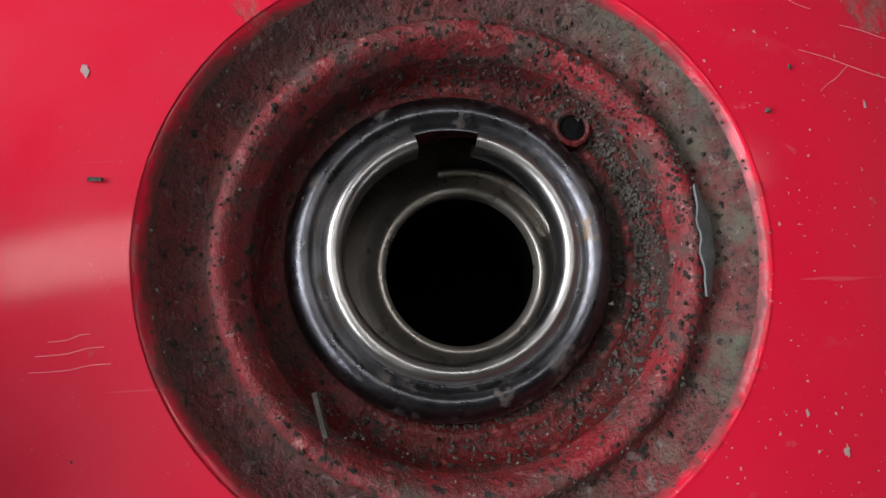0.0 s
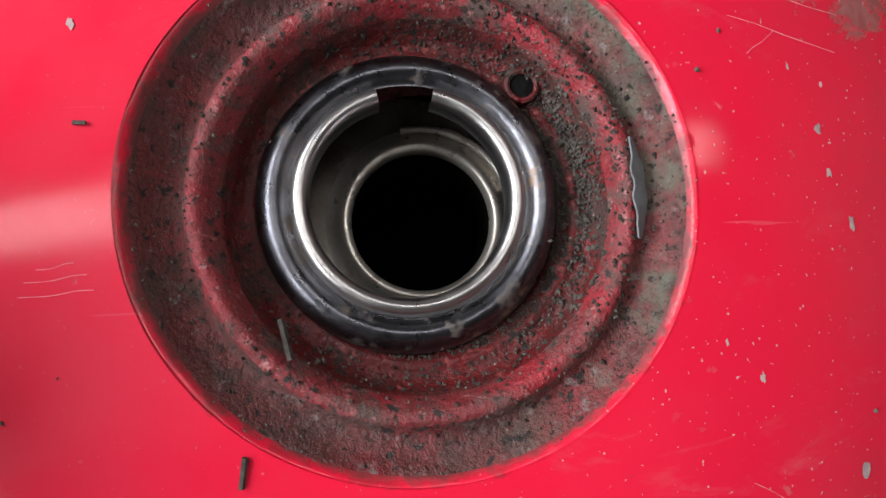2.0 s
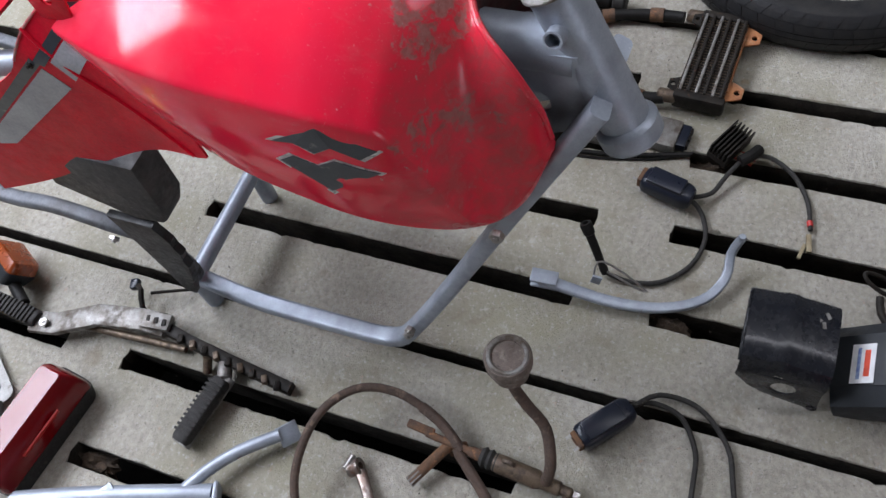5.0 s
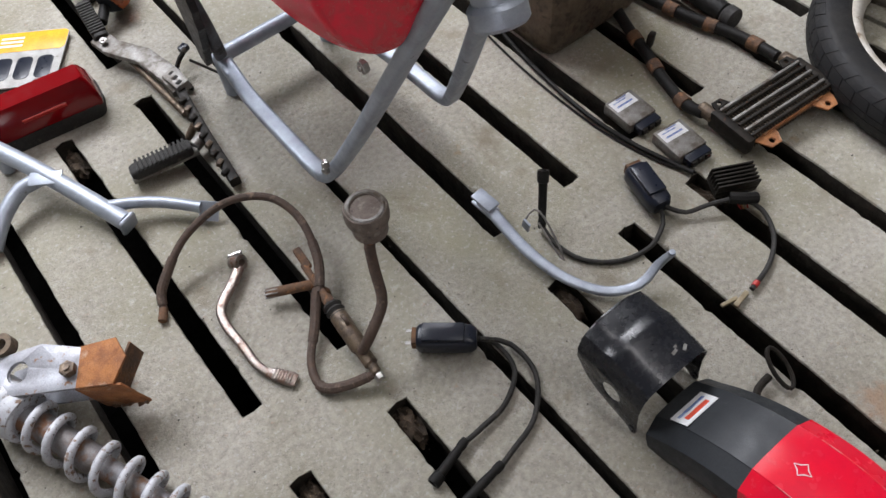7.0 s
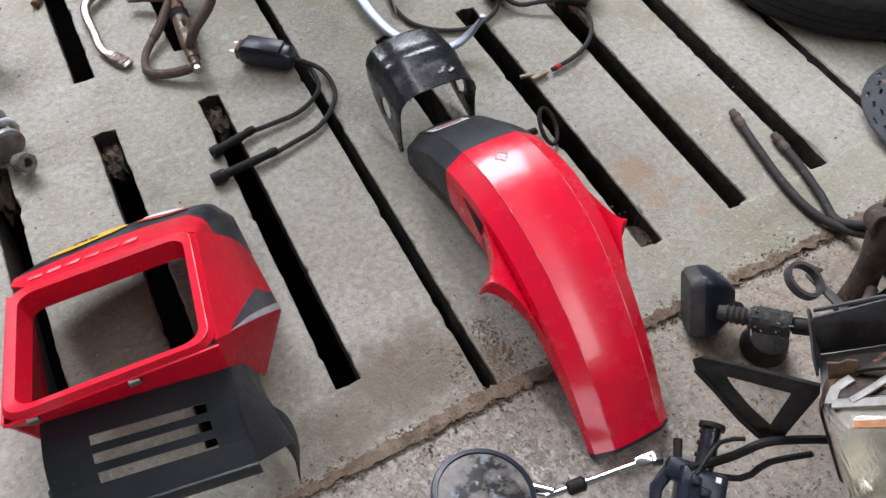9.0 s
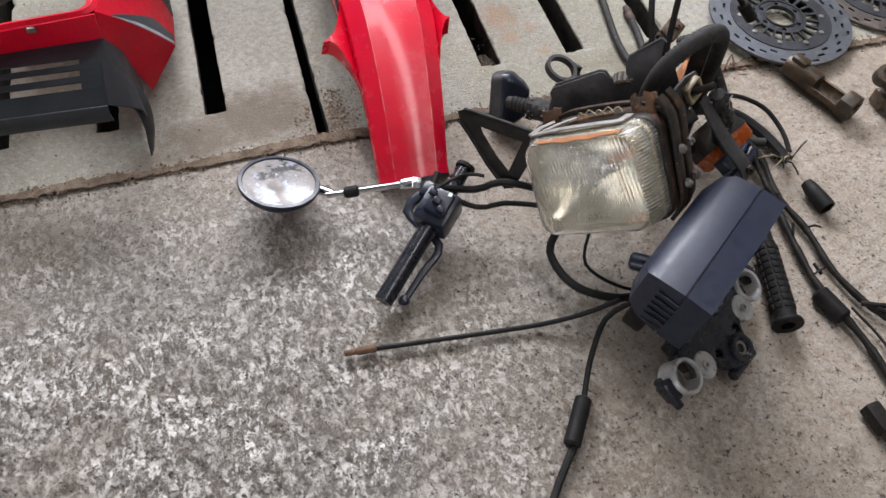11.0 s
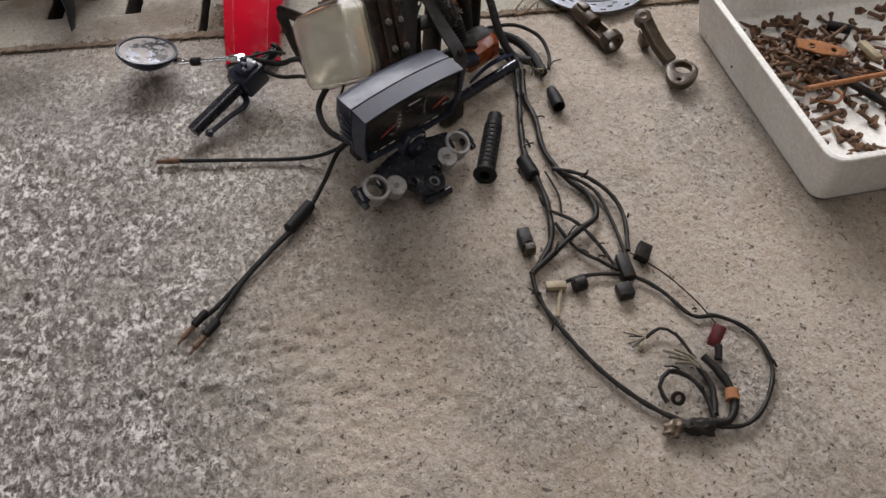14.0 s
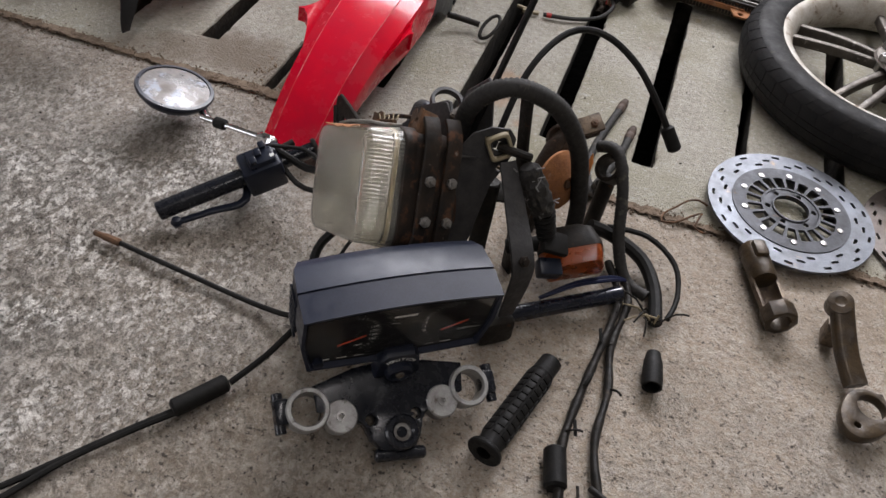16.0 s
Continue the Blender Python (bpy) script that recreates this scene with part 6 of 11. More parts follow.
def wheel(name, at, turn, tyre_r, rim_r, width, label, spokes, hub_mat, rim_mat, sprocket=False, tilt=(0, 0)):
    """A cast wheel lying on its side."""
    w = thing(name, (at[0], at[1], 0), label, "wheel")
    m = pose(at[0], at[1], at[2], tilt[0], tilt[1], turn)
    h = width / 2
    prof = [(rim_r + 0.004, -h * 0.78), (rim_r + 0.018, -h * 0.95)]
    for k in range(15):
        a = radians(-78 + 156 * k / 14)
        prof.append((tyre_r - h * 0.82 + h * 0.82 * math.cos(a) ** 0.8, h * math.sin(a) * 1.02))
    prof += [(rim_r + 0.018, h * 0.95), (rim_r + 0.004, h * 0.78), (rim_r - 0.002, h * 0.6), (rim_r - 0.002, -h * 0.6)]
    tyre = part("tyre", turned(prof, m, 96, closed=True), TYRE, w, "worn black tyre", smooth=40)
    # worn tread: rows of low blocks between narrow grooves, one mesh to a row
    def crown(q, lift):
        q = radians(q)
        base_r = tyre_r - h * 0.82 + h * 0.82 * math.cos(q) ** 0.8
        return base_r + lift * math.cos(q), h * math.sin(q) * 1.02 + lift * math.sin(q)

    for q0, q1, n, skew in ((-64, -34, 56, -0.35), (-32, -9, 56, 0.15), (-7, 7, 56, 0.0), (9, 32, 56, -0.15), (34, 64, 56, 0.35)):
        bm = bmesh.new()
        step = 2 * math.pi / n * 0.94
        grid = []
        for i in range(4):
            q = q0 + (q1 - q0) * i / 3
            shift = skew * 2 * math.pi / n * (i / 3 - 0.5)
            grid.append([[bm.verts.new((r * math.cos(t), r * math.sin(t), z)) for r, z in [crown(q, lift)]][0] for lift in (0.0011, -0.002) for t in (shift - step / 2, shift, shift + step / 2)])
        for i in range(3):
            for j in range(2):
                bm.faces.new((grid[i][j], grid[i][j + 1], grid[i + 1][j + 1], grid[i + 1][j]))
            for j, back in ((0, 3), (2, 5)):
                bm.faces.new((grid[i][j], grid[i + 1][j], grid[i + 1][back], grid[i][back]))
        for i in (0, 3):
            for j in range(2):
                bm.faces.new((grid[i][j], grid[i][j + 1], grid[i][j + 4], grid[i][j + 3]))
        bmesh.ops.recalc_face_normals(bm, faces=bm.faces)
        unit = finish(bm, "tread_block", TYRE, Vector(), 30)
        for k in range(n):
            made = new("tread_block", unit)
            made.parent = tyre
            made.matrix_basis = Matrix.Translation(-BASE[w]) @ m @ Matrix.Rotation(2 * math.pi * (k + 0.37 * q0) / n, 4, "Z")
    rim = [(rim_r - 0.002, -h * 0.62), (rim_r + 0.010, -h * 0.80), (rim_r + 0.004, -h * 0.84), (rim_r - 0.008, -h * 0.70), (rim_r - 0.020, -h * 0.30), (rim_r - 0.022, 0), (rim_r - 0.020, h * 0.30), (rim_r - 0.008, h * 0.70), (rim_r + 0.004, h * 0.84), (rim_r + 0.010, h * 0.80), (rim_r - 0.002, h * 0.62)]
    part("rim", turned(rim, m, 84, closed=True), rim_mat, w, "dirty pale cast rim", smooth=50)
    part("hub", turned([(0.0, -h), (0.030, -h), (0.034, -h * 0.9), (0.036, 0), (0.034, h * 0.9), (0.028, h * 1.05), (0.014, h * 1.08), (0.011, h * 0.9), (0, h * 0.9)], m, 32), hub_mat, w)
    for k in range(spokes):
        a = 2 * math.pi * k / spokes
        for off in (-0.20, 0.20):
            p = [m @ Vector((0.030 * math.cos(a + off * 2), 0.030 * math.sin(a + off * 2), h * 0.25)), m @ Vector((rim_r * 0.55 * math.cos(a + off * 0.85), rim_r * 0.55 * math.sin(a + off * 0.85), h * 0.22)), m @ Vector(((rim_r - 0.018) * math.cos(a + off * 0.6), (rim_r - 0.018) * math.sin(a + off * 0.6), 0))]
            bm = bmesh.new()
            sweep(bm, spline(p, 0.02), rounded(0.014, 0.020, 0.004, 2), up=tuple(m.to_3x3() @ Vector((0, 0, 1))))
            part("spoke", bm, hub_mat, w, "dull cast spoke")
    for k in range(6):
        a = 2 * math.pi * k / 6
        p = m @ Vector((0.052 * math.cos(a), 0.052 * math.sin(a), h * 0.82))
        part("disc_boss", turned([(0.0, -0.03), (0.008, -0.03), (0.010, 0.0), (0.008, 0.006), (0.0045, 0.006), (0.0045, -0.01), (0, -0.01)], Matrix.Translation(p) @ m.to_quaternion().to_matrix().to_4x4(), 16), ZINC, w, "bright steel boss")
    part("hub_plate", turned([(0.034, h * 0.5), (0.060, h * 0.55), (0.064, h * 0.62), (0.060, h * 0.70), (0.034, h * 0.75)], m, 40, closed=True), hub_mat, w)
    part("valve", rod(m @ Vector((rim_r - 0.02, 0.01, 0)), m @ Vector((rim_r - 0.055, 0.012, 0.008)), 0.004, 10, 0.001), RUBBER, w)
    if sprocket:
        teeth = []
        for k in range(42):
            a = 2 * math.pi * k / 42
            for d, r in ((0.0, 0.094), (0.30, 0.094), (0.45, 0.101), (0.75, 0.101)):
                q = a + d * 2 * math.pi / 42
                teeth.append((r * math.cos(q), r * math.sin(q)))
        holes = [ring_points(0.013, 12, 0.070 * math.cos(2 * math.pi * k / 8), 0.070 * math.sin(2 * math.pi * k / 8)) for k in range(8)]
        part("sprocket", prism(teeth, 0.007, m @ pose(0, 0, h + 0.028), 0.0, holes=holes), GREASE, w, "black greasy toothed sprocket")
        part("sprocket_carrier", turned([(0.0, h * 0.8), (0.088, h * 0.8), (0.092, h), (0.080, h + 0.026), (0.040, h + 0.030), (0.032, h + 0.055), (0.018, h + 0.058), (0.018, h), (0, h)], m, 40), GREASE, w, "greasy brown sprocket carrier")
        for k in range(6):
            a = 2 * math.pi * k / 6
            bolt(w, m @ Vector((0.046 * math.cos(a), 0.046 * math.sin(a), h + 0.032)), m.to_3x3() @ Vector((0, 0, 1)), 0.008, 0.007, GREASE)
    return w


wheel("tyred_cast_wheel", (1.012, -0.512, 0.048), 20, 0.306, 0.232, 0.094, "front wheel with black tyre and dirty cream cast rim", 5, SPOKE, RIM)
wheel("tyred_cast_wheel", (0.862, 0.985, 0.058), 8, 0.325, 0.238, 0.112, "rear wheel with tyre, pale rim and greasy sprocket", 5, SPOKE, RIM, sprocket=True)


def brake_disc(at, turn, tilt, label, rim_mat):
    d = thing("brake_disc", (at[0], at[1], 0), label, "brake disc", "pair of brake discs")
    m = pose(at[0], at[1], at[2], tilt[0], tilt[1], turn)
    slots = []
    for k in range(39):
        a = 2 * math.pi * k / 39
        r = 0.1165 + 0.0095 * ((k * 2 % 3) - 1)
        c, s = math.cos(a), math.sin(a)
        slots.append([(r * c + x * c - y * s, r * s + x * s + y * c) for x, y in ((-0.0028, -0.0055), (-0.0012, -0.0072), (0.0022, -0.0060), (0.0030, 0.0050), (0.0012, 0.0072), (-0.0022, 0.0060))])
    part("friction_ring", prism(ring_points(0.135, 72), 0.005, m, holes=[ring_points(0.094, 60)[::-1]] + slots), rim_mat, d, "worn bright steel ring with short drilled slots", smooth=25)
    windows = []
    for k in range(20):
        a0, a1 = 2 * math.pi * (k + 0.13) / 20, 2 * math.pi * (k + 0.87) / 20
        windows.append([(0.049 * math.cos(a0), 0.049 * math.sin(a0)), (0.072 * math.cos(a0), 0.072 * math.sin(a0)), (0.073 * math.cos((a0 + a1) / 2), 0.073 * math.sin((a0 + a1) / 2)), (0.072 * math.cos(a1), 0.072 * math.sin(a1)), (0.049 * math.cos(a1), 0.049 * math.sin(a1))])
    part("carrier", prism(ring_points(0.096, 60), 0.0045, m @ pose(0, 0, 0.0020), 0.0, holes=[ring_points(0.045, 40)] + windows), CARRIER, d, "grey ribbed carrier", smooth=25)
    holes = [ring_points(0.0044, 10, 0.0375 * math.cos(2 * math.pi * k / 6), 0.0375 * math.sin(2 * math.pi * k / 6)) for k in range(6)]
    part("hub_plate", prism(ring_points(0.0475, 48), 0.006, m @ pose(0, 0, -0.0010), 0.0008, holes=[ring_points(0.0285, 36)] + holes), CARRIER, d, "grey hub plate with bolt holes", smooth=25)
    part("hub_lip", turned([(0.0285, 0.004), (0.0315, 0.004), (0.0310, 0.0075), (0.0285, 0.0075)], m, 40, closed=True), CARRIER, d, "raised hub lip")
    for k in range(10):
        a = 2 * math.pi * (k + 0.3) / 10
        part("rivet", turned([(0.0, 0.0), (0.0052, 0.0), (0.0048, 0.0016), (0, 0.0022)], m @ pose(0.0800 * math.cos(a), 0.0800 * math.sin(a), 0.0066), 12), ZINC, d, "bright rivet")
    return d


DISC_BRIGHT = material("bright_disc_steel", (0.155, 0.165, 0.185), 0.5, 0.9, second=(0.12, 0.125, 0.135), scale=30, layers=[((0.30, 0.22, 0.16), 26, 0.66, 0.76, 0.6, 0.4)])
DISC_DULL = material("dull_disc_steel", (0.145, 0.128, 0.118), 0.5, 0.85, second=(0.115, 0.095, 0.084), scale=26, layers=[((0.20, 0.135, 0.105), 30, 0.56, 0.72, 0.7, 0.2)])
CARRIER = material("grey_disc_carrier", (0.058, 0.060, 0.067), 0.5, 0.7, second=(0.038, 0.039, 0.042), scale=40, layers=[((0.10, 0.07, 0.05), 60, 0.62, 0.72, 0.8, 0.1)], bump=[(200, 0.0004)])
brake_disc((0.832, -0.961, 0.012), 12, (0, 1.5), "slotted steel brake disc, bright ring on dark carrier", DISC_BRIGHT)
brake_disc((1.085, -0.920, 0.004), 40, (0, 0), "duller brown-stained brake disc lying under the other", DISC_DULL)

# ---- oil cooler, gloves, engine ----


def build_cooler():
    oc = thing("oil_cooler", (0.63, -0.35, 0), "dirty black finned oil cooler with orange brackets and hoses", "oil cooler")
    m = pose(0.634, -0.348, 0.030, 0, 0, -4)
    part("core", block((0.196, 0.084, 0.026), m, 0.002), BLACK_DIRTY, oc, "dirty black core")
    for k in range(6):
        part("fin_tube", block((0.198, 0.0055, 0.034), m @ pose(0, -0.037 + k * 0.0148, 0.004), 0.0015), ALLOY if k % 2 else BLACK_DIRTY, oc, "dull metal cooling tube")
    for k in range(28):
        part("fin", block((0.0012, 0.086, 0.029), m @ pose(-0.093 + k * 0.0069, 0, 0.0)), GREASE, oc)
    for sx in (-1, 1):
        part("end_tank", block((0.020, 0.094, 0.036), m @ pose(sx * 0.104, 0, 0.0), 0.006), BLACK_DIRTY, oc, "dirty end tank")
        part("hose_union", rod(m @ Vector((sx * 0.104, 0.040, 0.002)), m @ Vector((sx * 0.104, 0.075, 0.0)), 0.013, 14, 0.003), GREASE, oc)
        ear = [(-0.026, 0.0), (0.026, 0.0), (0.020, -0.016), (0.012, -0.030), (-0.012, -0.030), (-0.020, -0.014)]
        part("bracket", prism(ear, 0.004, m @ pose(sx * 0.070, -0.042, 0.004), 0.001, holes=[ring_points(0.0058, 12, 0, -0.019)]), RUST_ORANGE, oc, "orange rusty mounting ear")
        ear = [(-0.018, 0.0), (0.018, 0.0), (0.010, 0.018), (-0.010, 0.018)]
        part("bracket", prism(ear, 0.004, m @ pose(sx * 0.085, 0.043, 0.012), 0.001, holes=[ring_points(0.0045, 12, 0, 0.009)]), BLACK_DIRTY, oc, "dark mounting ear")
    part("edge_strip", block((0.15, 0.006, 0.010), m @ pose(0, -0.043, 0.006), 0.001), RUST_ORANGE, oc, "orange rusty strip")
    for pts in ([(0.530, -0.278, 0.028), (0.528, -0.24, 0.022), (0.548, -0.17, 0.018), (0.575, -0.10, 0.018), (0.60, -0.03, 0.018), (0.63, 0.05, 0.02), (0.66, 0.16, 0.02)], [(0.738, -0.275, 0.028), (0.742, -0.22, 0.022), (0.735, -0.16, 0.018), (0.715, -0.09, 0.018), (0.70, 0.0, 0.018), (0.69, 0.12, 0.02)]):
        hose = part("hose", pipe(pts, 0.0115, 12), RUBBER, oc, "black dirty rubber hose")
        path = spline(pts)
        for i in (3, 11, 18):
            if i + 2 < len(path):
                part("clamp", pipe([path[i], path[i + 1], path[i + 2]], 0.0140, 12, straight=True), RUST, hose, "rusty sleeve")
    part("clip", block((0.02, 0.012, 0.030), pose(0.598, -0.085, 0.032, 0, 12, 20), 0.003), BLACK_DIRTY, oc)


build_cooler()


def build_engine():
    en = thing("engine_block", (0.56, 0.16, 0), "dark oily engine block with cables, standing behind the tank", "engine")
    part("crankcase", block((0.26, 0.30, 0.20), pose(0.56, 0.17, 0.10), 0.03), GREASE, en)
    part("cylinder", block((0.15, 0.20, 0.12), pose(0.56, 0.16, 0.255), 0.012), GREASE, en)
    for k in range(5):
        part("cooling_fin", block((0.175, 0.225, 0.004), pose(0.56, 0.16, 0.21 + 0.02 * k), 0.001), ALLOY, en)
    part("head_cover", block((0.14, 0.21, 0.035), pose(0.56, 0.165, 0.325), 0.012), BLACK_DIRTY, en)
    part("cap_nut", turned([(0, 0), (0.016, 0), (0.016, 0.008), (0.010, 0.014), (0, 0.016)], pose(0.60, 0.20, 0.342), 20), CHROME, en, "bright chrome cap nut")
    part("cable", pipe([(0.62, 0.22, 0.345), (0.64, 0.32, 0.37), (0.60, 0.42, 0.33), (0.64, 0.52, 0.2), (0.70, 0.58, 0.05)], 0.006, 8), RUBBER, en)
    part("cable", pipe([(0.56, 0.24, 0.345), (0.52, 0.36, 0.36), (0.58, 0.5, 0.25), (0.55, 0.62, 0.05)], 0.005, 8), RUBBER, en)


build_engine()


def glove_mesh(m, cuff=0.12):
    """A limp work glove: a palm, four fingers and a thumb, in one skin."""
    bm = bmesh.new()
    palm = []
    for y, w, h in ((-cuff, 0.050, 0.020), (-cuff * 0.6, 0.046, 0.022), (-0.02, 0.044, 0.020), (0.03, 0.050, 0.019), (0.07, 0.052, 0.017), (0.085, 0.048, 0.014)):
        palm.append([m @ Vector((w * math.cos(a) + 0.004 * math.sin(y * 60), y, h * math.sin(a) * (1 + 0.25 * math.sin(a * 3 + y * 50)))) for a in (2 * math.pi * k / 18 for k in range(18))])
    loft(palm, bm)
    for i, (x, ln, bend) in enumerate(((-0.036, 0.065, 0.030), (-0.012, 0.078, 0.036), (0.013, 0.074, 0.026), (0.036, 0.056, 0.034))):
        pipe([m @ Vector((x, 0.06, 0)), m @ Vector((x * 1.1, 0.095, 0.002)), m @ Vector((x * 1.2, 0.085 + ln * 0.6, -bend * 0.5)), m @ Vector((x * 1.2, 0.085 + ln * 0.85, -bend * 1.3))], 0.0125, 10, 0.012, bm=bm, scale=lambda u: 1.0 - 0.25 * u**3)
    pipe([m @ Vector((0.035, 0.0, 0)), m @ Vector((0.060, 0.025, -0.004)), m @ Vector((0.072, 0.06, -0.02))], 0.0135, 10, 0.012, bm=bm, scale=lambda u: 1.0 - 0.25 * u**3)
    return bm


def build_glove(at, rot, label):
    m = pose(*at, *rot)
    g = thing("work_glove", at, label, "glove", "pair of work gloves")
    body = part("body", glove_mesh(m), FABRIC_ORANGE, g, smooth=60)
    bm = bmesh.new()
    rows = []
    for i in range(9):
        y = -0.015 + 0.10 * i / 8
        rows.append([m @ Vector((0.054 * math.cos(a), y, 0.0225 * math.sin(a) * (1 + 0.25 * math.sin(a * 3 + y * 50)) + 0.001)) for a in (math.pi * (0.12 + 0.5 * k / 8) for k in range(9))])
    part("coating", sheet(rows, -0.002, bm), FABRIC_BLACK, body, "black coated back", smooth=60)
    part("cuff_band", loft([[m @ Vector((r * math.cos(a), y, r * 0.44 * math.sin(a))) for a in (2 * math.pi * k / 20 for k in range(20))] for y, r in ((-0.125, 0.052), (-0.118, 0.054), (-0.098, 0.053), (-0.092, 0.048))]), FABRIC_BLACK, body, "black knitted cuff", smooth=60)


build_glove((0.50, 0.02, 0.372), (-14, 4, 205), "orange work glove with black palm, draped over the engine")
build_glove((0.58, 0.06, 0.385), (-18, -10, 170), "orange and black work glove lying on another glove")
bm = rod((0.775, -0.005, 0.024), (0.765, -0.13, 0.024), 0.021, 20, 0.006)
ft = thing("rubber_gaiter", (0.77, -0.08, 0), "short dark rubber gaiter lying on the slats", "gaiter")
part("sleeve", bm, RUBBER, ft)
part("collar", rod((0.765, -0.128, 0.024), (0.764, -0.155, 0.024), 0.023, 20, 0.004), RUBBER_GREY, ft)

# ---- electrical parts ----


def build_cdi(at, turn, label):
    c = thing("ignition_box", (at[0], at[1], 0), label, "ignition box", "pair of ignition boxes")
    m = pose(at[0], at[1], 0.013, 0, 0, turn)
    part("case", block((0.064, 0.070, 0.024), m, 0.003), ALLOY, c, "dusty grey metal case")
    part("sticker", block((0.050, 0.026, 0.0006), m @ pose(-0.002, 0.016, 0.0123)), STICKER, c, "white and blue label")
    for k, (w, y) in enumerate(((0.030, 0.022), (0.036, 0.012), (0.024, 0.027))):
        part("print_bar", block((w, 0.004 if k == 1 else 0.0025, 0.0004), m @ pose(-0.002 + 0.004 * (k - 1), y, 0.0128)), STICKER_BLUE, c, "blue print bar")
    part("socket", block((0.050, 0.018, 0.018), m @ pose(0.004, -0.043, -0.001), 0.002), BLACK_PLASTIC, c, "black plastic socket")
    for k in range(3):
        part("plug_pin_row", block((0.012, 0.006, 0.012), m @ pose(-0.012 + 0.016 * k, -0.053, 0), 0.001), BLACK_DIRTY, c)


build_cdi((0.447, -0.178), -3, "grey metal ignition box with a blue-printed label")
build_cdi((0.458, -0.288), -6, "grey metal ignition box beside a black cable")
wi = thing("thin_cable", (0.41, -0.1, 0), "thin black cable running beside the ignition boxes", "cable")
part("sheath", pipe([(0.425, -0.352, 0.012), (0.415, -0.30, 0.007), (0.398, -0.22, 0.006), (0.390, -0.11, 0.006), (0.402, 0.04, 0.006), (0.423, 0.16, 0.006), (0.46, 0.3, 0.006)], 0.0045, 8), RUBBER, wi)
part("strand", pipe([(0.43, -0.355, 0.010), (0.405, -0.29, 0.004), (0.385, -0.19, 0.003), (0.38, -0.08, 0.003), (0.385, 0.06, 0.003), (0.40, 0.2, 0.003)], 0.0022, 6), RUBBER, wi)


def build_rectifier():
    r = thing("rectifier", (0.45, -0.41, 0), "small black finned rectifier with coloured wires", "rectifier")
    m = pose(0.452, -0.412, 0.018, 8, 0, -28)
    part("base", block((0.074, 0.040, 0.016), m, 0.002), BLACK_DIRTY, r)
    for k in range(6):
        part("fin", block((0.074, 0.0028, 0.024), m @ pose(0, -0.018 + 0.0072 * k, 0.016), 0.0006), BLACK_DIRTY, r)
    for k, mt in enumerate((RED_WIRE, COPPER, CREAM, RED_WIRE)):
        part("wire", pipe([m @ Vector((-0.01 + 0.006 * k, -0.018, -0.004)), m @ Vector((-0.008 + 0.006 * k, -0.035, 0.002)), m @ Vector((0.0 + 0.004 * k, -0.050, -0.006))], 0.0013, 6, 0.006), mt, r)


build_rectifier()


def build_coil(name, a, b, r, label, leads):
    c = thing(name, (a[0], a[1], 0), label, "ignition coil", "ignition coils")
    a, b = Vector(a), Vector(b)
    m = along(a, b)
    ln = (b - a).length
    bm = loft([[m @ Vector((x * k, y * k, z)) for x, y in rounded(r * 2.0, r * 1.75, r * 0.6, 4)] for z, k in ((0, 0.80), (0.004, 0.96), (ln * 0.12, 1.0), (ln * 0.8, 1.0), (ln * 0.92, 0.94), (ln, 0.72))])
    body = part("body", bm, BLACK_PLASTIC, c, "dusty black plastic body", smooth=40)
    part("rib", block((r * 1.5, r * 0.4, ln * 0.7), m @ pose(0, r * 0.92, ln * 0.45), 0.002), BLACK_PLASTIC, body)
    part("core_end", block((r * 1.3, r * 1.0, 0.008), m @ pose(0, 0, -0.004), 0.001), RUST, c, "rusty laminated core")
    for s in (-1, 1):
        part("terminal", block((0.005, 0.001, 0.014), m @ pose(s * r * 0.5, r * 0.2, -0.010)), ZINC, c, "flat metal terminal")
    for pts, cap in leads:
        part("lead", pipe(pts, 0.0042, 8), RUBBER_GREY, c, "grey-brown rubber ignition lead")
        if cap:
            p, q = Vector(cap[0]), Vector(cap[1])
            mm = along(p, q)
            h = (q - p).length
            part("plug_cap", turned([(0, 0), (0.0060, 0), (0.0072, 0.006), (0.0072, 0.014), (0.0062, 0.016), (0.0072, h * 0.35), (0.0076, h * 0.78), (0.0098, h * 0.80), (0.0104, h * 0.96), (0.0096, h), (0.0060, h), (0.0055, h * 0.9), (0, h * 0.88)], mm, 18), RUBBER, c, "black rubber plug cap")
    return c


build_coil("ignition_coil", (0.345, -0.285, 0.026), (0.322, -0.372, 0.024), 0.022, "black ignition coil with leads beside the side stand",
           [([(0.318, -0.374, 0.022), (0.306, -0.392, 0.012), (0.262, -0.408, 0.006), (0.205, -0.396, 0.006), (0.160, -0.355, 0.006), (0.146, -0.305, 0.008), (0.150, -0.268, 0.012)], ((0.150, -0.264, 0.010), (0.192, -0.218, 0.088))),
            ([(0.328, -0.374, 0.022), (0.350, -0.402, 0.014), (0.385, -0.418, 0.020), (0.425, -0.443, 0.026), (0.446, -0.480, 0.016), (0.425, -0.525, 0.008), (0.375, -0.556, 0.008), (0.318, -0.568, 0.008)], None)])
